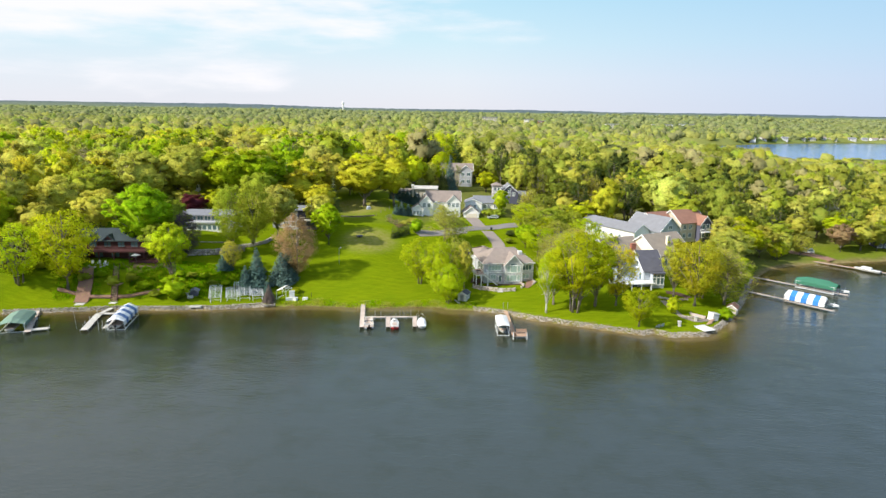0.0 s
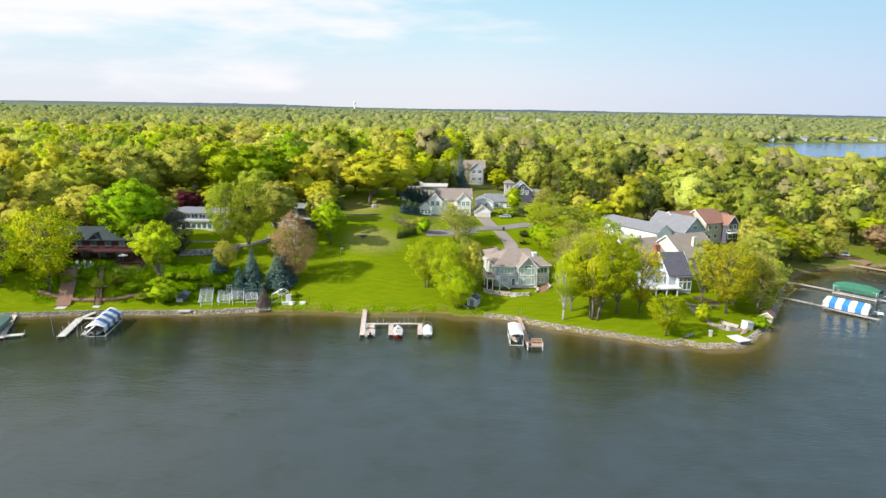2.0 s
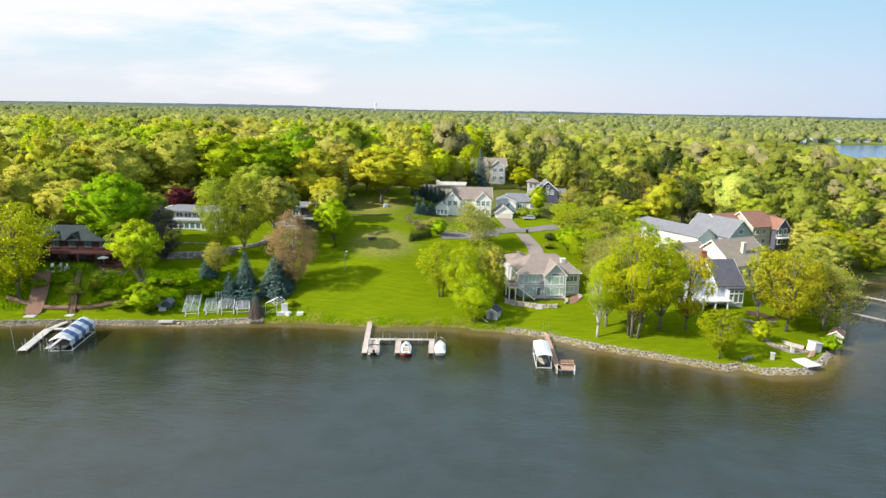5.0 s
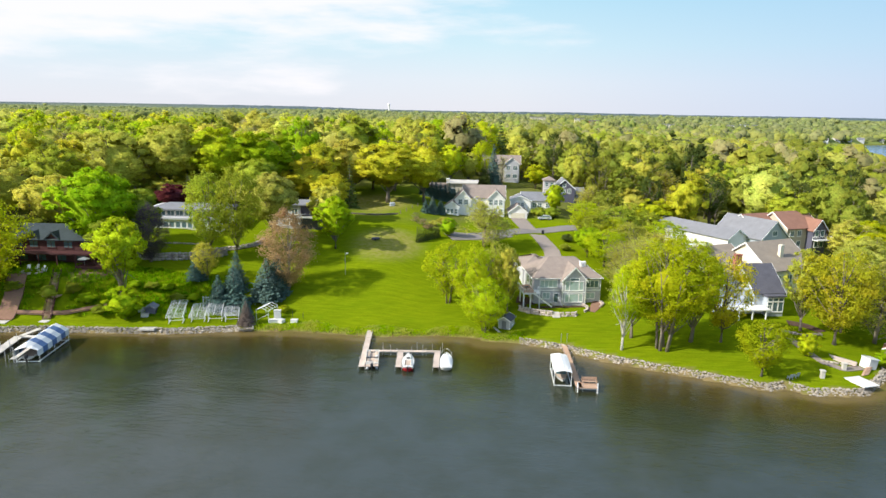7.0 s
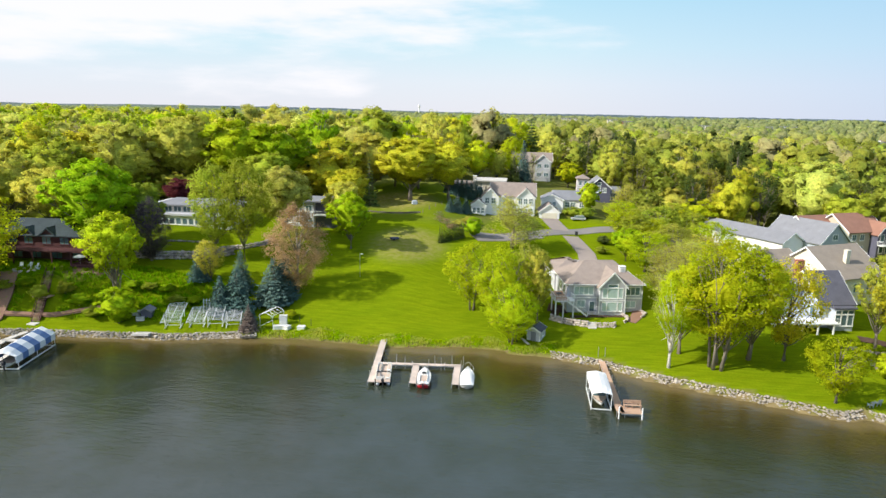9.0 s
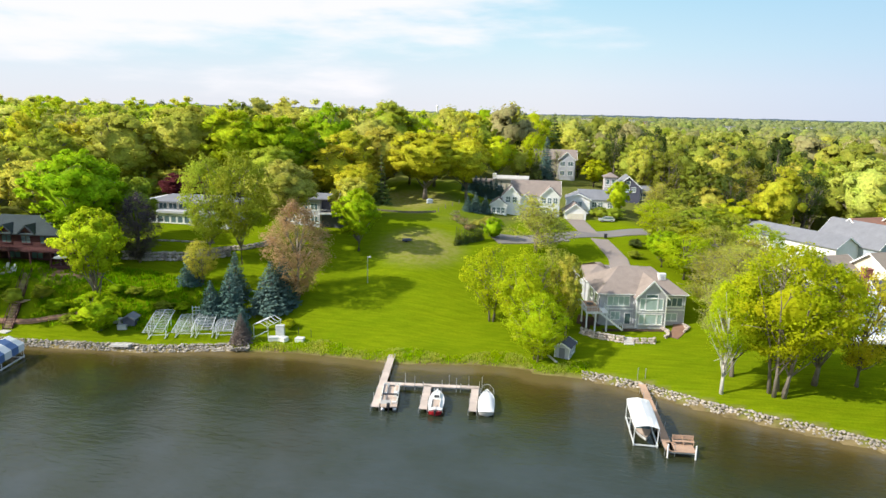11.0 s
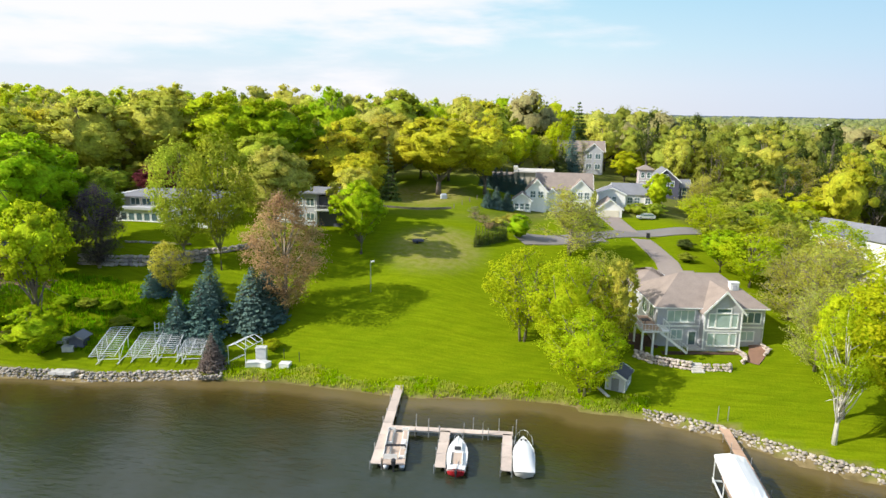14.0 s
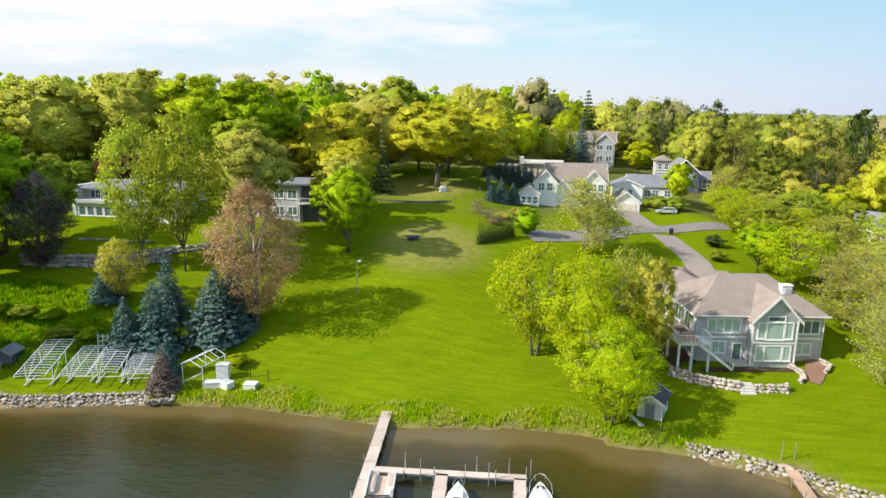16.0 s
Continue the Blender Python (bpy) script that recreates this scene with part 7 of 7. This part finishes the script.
ramp = thing("boat_ramp_board", pose(-2.6, 184.9, Z(-2.6, 184.9) + .25, 12, 0, 40), "pale plank leaning by the shed", "plank")
part("plank", box(-.25, .25, -1.2, 1.2, 0, .08), CONCRETE, ramp)
lamp = thing("yard_lamp", pose(-41.9, 204.4, Z(-41.9, 204.4)), "tall grey yard light on a pole", "lamp post")
part("pole", pipe([(0, 0, -.3), (0, 0, 5.6)], .07, 8), STEEL, lamp)
part("arm", pipe([(0, 0, 5.3), (.5, 0, 5.5)], .04), STEEL, lamp)
part("lamp_head", box(.25, .75, -.18, .18, 5.35, 5.62, .08), GEL, lamp)
fence = thing("timber_edge", pose(0, 0, 0), "low dark timber retaining edge across the lawn", "fence", kind="structure")
fpts = [(-57, 251.5), (-52, 252.4), (-46, 254.2), (-39, 256.0)]
for (ax, ay), (bx_, by_) in zip(fpts, fpts[1:]):
    n = max(1, int(math.hypot(bx_ - ax, by_ - ay) / 2.2))
    for k in range(n):
        p = (ax + (bx_ - ax) * k / n, ay + (by_ - ay) * k / n)
        q = (ax + (bx_ - ax) * (k + .97) / n, ay + (by_ - ay) * (k + .97) / n)
        part("timber", join(*[beam((*p, Z(*p) + .1 + j * .24), (*q, Z(*q) + .1 + j * .24), .24, .22) for j in range(2)]), BARK, fence)
for k in range(7):
    x, y = -38.5 + k * 1.1, 256.4 + k * 4.5
    part("post", pipe([(x, y, Z(x, y) - .2), (x, y, Z(x, y) + 1.2)], .09), BARK, fence)
tarp = thing("covered_equipment", pose(-43.4, 266.5, Z(-43.4, 266.5), 0, 0, 20), "pale blue-grey tarpaulin over garden equipment", "tarpaulin")
part("tarpaulin", box(-.9, .9, -.6, .6, 0, 1.3, .3), PALEBLUE, tarp)
cart = thing("garden_cart", pose(-39.5, 226.5, Z(-39.5, 226.5), 0, 0, 30), "small blue-grey cart lying on the grass", "cart")
part("tray", box(-1.1, 1.1, -.6, .6, .3, .75, .12), DARKWALL, cart)
for s in (-.65, .65):
    part("wheel", pipe([(-.3, s - .05, .25), (-.3, s + .05, .25)], .25, 12), DARKMETAL, cart)
part("handle", pipe([(1.1, 0, .6), (2.0, 0, .9)], .04), DARKMETAL, cart)
# stair on the left bank
stair = thing("bank_stair", pose(0, 0, 0), "red-brown timber stair down the bank", "stairs")
sa, sb = Vector((-104.6, 183.4, 9.1)), Vector((-100.6, 173.6, 1.2))
nrm = Vector((.925, .38, 0))
mid = sa.lerp(sb, .5)
for s in (-.75, .75):
    part("stringer", beam(sa + nrm * s, sb + nrm * s, .1, .35), REDWOOD, stair)
for k in range(38):
    c = sa.lerp(sb, (k + .5) / 38) + Vector((0, 0, .12))
    part("tread", beam(c - nrm * .7, c + nrm * .7, .34, .06), BROWNDECK, stair)
for s in (-.8, .8):
    rr = [beam(sa + nrm * s + Vector((0, 0, 1)), sb + nrm * s + Vector((0, 0, 1)), .1, .08)]
    rr += [beam(sa.lerp(sb, k / 6) + nrm * s - Vector((0, 0, .3)), sa.lerp(sb, k / 6) + nrm * s + Vector((0, 0, 1.05)), .1) for k in range(7)]
    part("railing", join(*rr), REDWOOD, stair)
land = part("landing", box(mid.x - 1.9, mid.x + 1.9, mid.y - 1.0, mid.y + 1.0, mid.z - .1, mid.z + .04), BROWNDECK, stair)
foot = thing("stepping_slab", pose(-100.3, 172.6, Z(-100.3, 172.6) + .02), "pale slab at the foot of the stair", "slab")
part("slab", box(-1, 1, -.7, .7, -.1, .1, .04), CONCRETE, foot)
foot = thing("stepping_slab", pose(-108.8, 170.4, Z(-108.8, 170.4) + .02, 0, 0, 10), "pale slab at the foot of the ramp", "slab")
part("slab", box(-1.3, 1.3, -.9, .9, -.1, .12, .04), CONCRETE, foot)
ring = thing("fire_ring", pose(-110.5, 182.6, Z(-110.5, 182.6)), "ring of pale boulders round a fire pit", "fire pit")
for k in range(9):
    put_stone(ring, PALE_STONES, 2.4 * math.cos(k * .7), 1.5 * math.sin(k * .7), .25, .9)
umb = thing("patio_umbrella", pose(-101.2, 188.2, Z(-101.2, 188.2) + .3), "folded pale patio umbrella with chairs", "umbrella")
part("pole", pipe([(0, 0, 0), (0, 0, 2.5)], .04), STEEL, umb)
vv = [(math.cos(k * math.pi / 4) * 1.4, math.sin(k * math.pi / 4) * 1.4, 2.1) for k in range(8)] + [(0, 0, 2.6)]
part("canopy", (vv, [(k, (k + 1) % 8, 8) for k in range(8)] + [tuple(reversed(range(8)))]), CANVAS, umb)


def lawn_chair(x, y, t, c, label):
    r = thing("garden_chair", pose(x, y, Z(x, y), 0, 0, t), label, "chair", "garden chairs")
    part("seat", box(-.35, .35, -.3, .35, .36, .42, .02), c, r)
    part("backrest", beam((0, .35, .4), (0, .6, 1.15), .68, .06), c, r)
    for a in (-.3, .3):
        part("leg", join(box(a - .04, a + .04, -.28, -.2, 0, .36), box(a - .04, a + .04, .25, .33, 0, .36)), c, r)
        part("armrest", box(a - .06, a + .06, -.3, .4, .6, .64), c, r)
    return r


for x, y, t in ((-112.6, 184.2, 30), (-111, 184.8, 0), (-109.2, 184.5, -20), (-108, 183.6, -50)):
    lawn_chair(x, y, t, GEL, "white garden chair by the fire pit")
# the point
mat_ = thing("swim_mat", pose(63.8, 169.0, Z(63.8, 169.0) + .12, 0, 0, 24), "large white floating mat laid on the grass", "mat")
part("pad", box(-1.8, 1.8, -2.2, 2.2, 0, .16, .06), GEL, mat_)
tub = thing("white_cabinet", pose(68.3, 176.6, Z(68.3, 176.6), 0, 10, 24), "white box shelter by the water", "cabinet")
part("body", box(-1.1, 1.1, -1.0, 1.0, 0, 1.9, .12), GEL, tub)
part("lid", box(-1.2, 1.2, -1.1, 1.1, 1.904, 2.05, .05), GEL, tub)
for x, y in ((51.4, 168.2), (52.7, 168.9)):
    ad = lawn_chair(x, y, 200, PALEBLUE, "pale blue garden chair above the rocks")
for x, y in ((57.3, 169.3), (62.9, 173.9)):
    pil = thing("stone_pillar", pose(x, y, Z(x, y)), "short pale stone pillar beside the path", "pillar")
    part("shaft", box(-.35, .35, -.35, .35, -.1, 1.3, .05), CONCRETE, pil)
    part("cap", box(-.45, .45, -.45, .45, 1.304, 1.45, .04), CONCRETE, pil)
stack = thing("board_stack", pose(64.6, 178.2, Z(64.6, 178.2) + .05, 0, 0, 46), "stacked grey dock boards lying on the lawn", "boards")
for k in range(6):
    part("board", box(-1.1 + k * .36, -.8 + k * .36, -2.6 + k * .1, 2.6 + k * .1, .02 * k, .12 + .02 * k), DECKING, stack)
for k in range(7):
    put = thing("point_step", pose(66.2 + k * .28, 172.8 + k * .42, Z(66.2, 172.8) + .05 + k * .08, 0, 0, 34), "curved timber step down to the rocks", "step", "steps to the rocks")
    part("tread", box(-.9, .9, -.2, .2, 0, .14, .02), BROWNDECK, put)
hutp = thing("shore_hut", pose(76.5, 184.9, Z(76.5, 185.5) - .2, 0, 0, 60), "small brown hut under trees on the rocks", "hut")
gable(hutp, -1.6, 1.6, -1.3, 1.3, 0, 2.0, 2.9, "u", TAN, BROWNROOF, .3, .12)
# lane furniture and cars
bin_ = thing("waste_bin", pose(7.5, 257.0, Z(7.5, 257) + .05), "dark wheeled waste bin beside the driveway", "bin")
part("body", box(-.4, .4, -.4, .4, .1, 1.1, .06), DARKMETAL, bin_)
part("lid", box(-.45, .45, -.45, .45, 1.104, 1.2, .04), DARKMETAL, bin_)


def car(x, y, t, paint, label, L=4.6, tall=1.5):
    r = thing("car", pose(x, y, Z(x, y) + .06, 0, 0, t), label, "car")
    w = .9
    part("body", extrude([(-L / 2, .35), (L / 2, .35), (L / 2, .75), (L * .28, .9), (L * .12, tall), (-L * .38, tall), (-L / 2, .95)], -w, w, "u"), paint, r)
    part("side_glass", join(*[extrude([(L * .22, .95), (L * .10, tall - .08), (-L * .36, tall - .08), (-L * .44, .98)], s * w + (-.0 if s < 0 else 0) - .012 * (s < 0) * 2, s * w + .012 * (1 + (s > 0)), "u") for s in (-1, 1)]), GLASS, r)
    part("windscreen", extrude([(L * .275, .93), (L * .13, tall - .03), (L * .145, tall - .02), (L * .295, .93)], -w + .1, w - .1, "u"), GLASS, r)
    for yy in (-L * .3, L * .3):
        for s in (-1, 1):
            tyre = part("wheel", pipe([(s * (w - .18), yy, .33), (s * (w + .02), yy, .33)], .33, 14), DARKMETAL, r)
            part("rim", pipe([(s * (w + .0), yy, .33), (s * (w + .035), yy, .33)], .19, 10), STEEL, tyre)
    for s in (-.65, .65):
        part("headlight", box(s - .18, s + .18, L / 2 - .02, L / 2 + .03, .58, .74), GEL, r)
        part("tail_light", box(s - .15, s + .15, -L / 2 - .03, -L / 2 + .02, .62, .82), REDPAINT, r)
    return r


car(8.2, 277.0, 95, CARPAINT, "silver car parked by the hedge", 4.6)
car(134.6, 267.5, 75, GEL, "white van parked by the bay shore", 5.4, 2.0)
strip("driveway", [(128, 268), (134, 266), (139, 262), (141, 259)], 5.0, DIRT, "pale gravel boat ramp by the bay", "driveway", .08)
# ---------------------------------------------------------------- rough grass and reeds at the water's edge
def tufts(name, spots, label, tall, colour, blades=7):
    rng = np.random.default_rng(77)
    v, f = [], []
    for x, y, z, k in spots:
        for b in range(blades):
            w = rng.uniform(0, 6.28)
            h = tall * k * rng.uniform(.5, 1.25)
            ox, oy = x + rng.normal() * .25, y + rng.normal() * .25
            lx, ly = math.cos(w) * h * .35, math.sin(w) * h * .35
            sx, sy = -math.sin(w) * .07, math.cos(w) * .07
            o = len(v)
            v += [(ox - sx, oy - sy, z - .05), (ox + sx, oy + sy, z - .05), (ox + lx * .4 + sx * .7, oy + ly * .4 + sy * .7, z + h * .65), (ox + lx * .4 - sx * .7, oy + ly * .4 - sy * .7, z + h * .65), (ox + lx, oy + ly, z + h)]
            f += [(o, o + 1, o + 2, o + 3), (o + 3, o + 2, o + 4)]
    ob = new(name, mesh_of(name, v, f, LEAF))
    ob.color = (*colour, 1)
    return tagged(ob, label, "grass", kind="stuff")


grass_rng = np.random.default_rng(4)
N = 5200
gx_ = grass_rng.uniform(-58, 3, N)
gy_ = grass_rng.uniform(176, 190, N)
gd_ = shore_distance(gx_, gy_)
ok = (gd_ > .1) & (gd_ < 2.9 + 1.1 * np.sin(gx_ * .4)) & ~((np.abs(gx_ + 30) < .8) & (gd_ < 3))
gx_, gy_, gd_ = gx_[ok], gy_[ok], gd_[ok]
gz_ = height(gx_, gy_)
half = np.sin(gx_ * .9) + grass_rng.normal(size=len(gx_)) * .8 > .2
tufts("shore_grass", list(zip(gx_[half], gy_[half], gz_[half], .6 + .5 * grass_rng.random(half.sum()))), "unmown green grass along the water's edge", .45, (.36, .50, .02))
tufts("shore_reeds", list(zip(gx_[~half], gy_[~half], gz_[~half], .6 + .5 * grass_rng.random((~half).sum()))), "pale dry reeds and grass at the water's edge", .46, (.50, .52, .10))
N = 2600
gx_ = grass_rng.uniform(-118, -62, N)
gd0 = grass_rng.uniform(6.5, 22, N)
gy_ = np.interp(gx_, *zip(*SHORE)) + gd0
ok = (gy_ < 195) & (np.hypot(gx_ + 102.5, gy_ - 178) > 4)
tufts("bank_growth", list(zip(gx_[ok], gy_[ok], height(gx_[ok], gy_[ok]), .6 + .8 * grass_rng.random(ok.sum()))), "rough green growth on the steep bank", .6, (.21, .37, .016))
# ---------------------------------------------------------------- houses in the woods and far buildings
def small_house(x, y, t, w, dd, hh, wall, roof, label):
    z = Z(x, y)
    r = thing("wood_house", pose(x, y, z, 0, 0, t), label, "house", "houses in the woods")
    gable(r, -w / 2, w / 2, 0, dd, -1, hh, hh + dd * .28, "u", wall, roof, .5)
    for k in range(max(2, int(w / 4))):
        window(r, (-w / 2 + (k + .5) * w / max(2, int(w / 4)), 0, hh - 2.2), (0, -1, 0), 1.6, 1.4, 2, 1, GLASS)
    return r


small_house(-205, 303, 8, 16, 9, 6, TAN, SHINGLE, "tan house half hidden in the woods")
small_house(-184, 292, 4, 16, 8, 5, WHITE, GREYROOF, "long pale house half hidden in the woods")
small_house(-118, 276, 10, 10, 8, 6, WHITE, GREYROOF, "white house half hidden in the woods")
small_house(168, 500, 20, 18, 10, 8, SIDING, GREYROOF, "grey-roofed house among the woods")
small_house(158, 436, 12, 9, 8, 5, CREAM, SHINGLE, "cream house among the woods")
small_house(172, 326, 30, 10, 8, 6.5, WHITE, GREYROOF, "white house with grey roof in the woods")
small_house(160, 322, -10, 7, 7, 6, WHITE, GREYROOF, "white gabled house in the woods")
small_house(228, 388, 15, 12, 9, 8, WHITE, SHINGLE, "white house above the bay")
small_house(172, 281, 5, 6, 5, 2.6, DARKWALL, SLATE, "dark boathouse on the bay shore")
far_rng = random.Random(9)
for k in range(16):
    x = 470 + k * 27 + far_rng.uniform(-8, 8)
    y = 960 + 360 * math.sqrt(max(0, 1 - ((x - 900) / 560) ** 2)) + 14
    small_house(x, y, far_rng.uniform(-20, 20), far_rng.uniform(9, 16), 9, far_rng.uniform(5, 8), far_rng.choice([WHITE, CREAM, SIDING]), far_rng.choice([GREYROOF, SHINGLE, TANROOF]), "house on the far lake shore")


def hall(x, y, w, dd, hh, wall, label):
    r = thing("far_building", pose(x, y, Z(x, y)), label, "building", "far buildings")
    part("wall", box(-w / 2, w / 2, 0, dd, -2, hh), wall, r)
    part("roof", box(-w / 2 - .5, w / 2 + .5, -.5, dd + .5, hh, hh + .8), GREYROOF, r)
    for j in range(int(hh / 4)):
        for k in range(int(w / 5)):
            window(r, (-w / 2 + 2.5 + k * 5, 0, 1.5 + j * 4 + hh % 4), (0, -1, 0), 2.4, 1.8, 1, 1, GLASS)


hall(84, 1330, 18, 14, 22, CREAM, "pale apartment block above the far woods")
hall(112, 1345, 18, 14, 20, BRICK, "brick apartment block above the far woods")
hall(140, 1350, 18, 14, 18, CREAM, "pale building above the far woods")
hall(10, 1520, 40, 20, 19, TAN, "long white building far off in the woods")
hall(275, 1450, 40, 20, 18, CREAM, "long white building far off in the woods")
hall(395, 1530, 45, 20, 18, CREAM, "long pale building far off in the woods")
hall(470, 1600, 30, 20, 18, WHITE, "white building far off in the woods")
tower = thing("water_tower", pose(-774, 3540, 0), "pale water tower on the horizon", "water tower")
part("stem", pipe([(0, 0, 0), (0, 0, 58)], 4, 12), WHITE, tower)
vv, ff = [], []
tube(vv, ff, [(0, 0, 54), (0, 0, 58), (0, 0, 66), (0, 0, 70)], [4, 6.5, 6.5, 3], 14)
part("tank", (vv, ff), WHITE, tower)
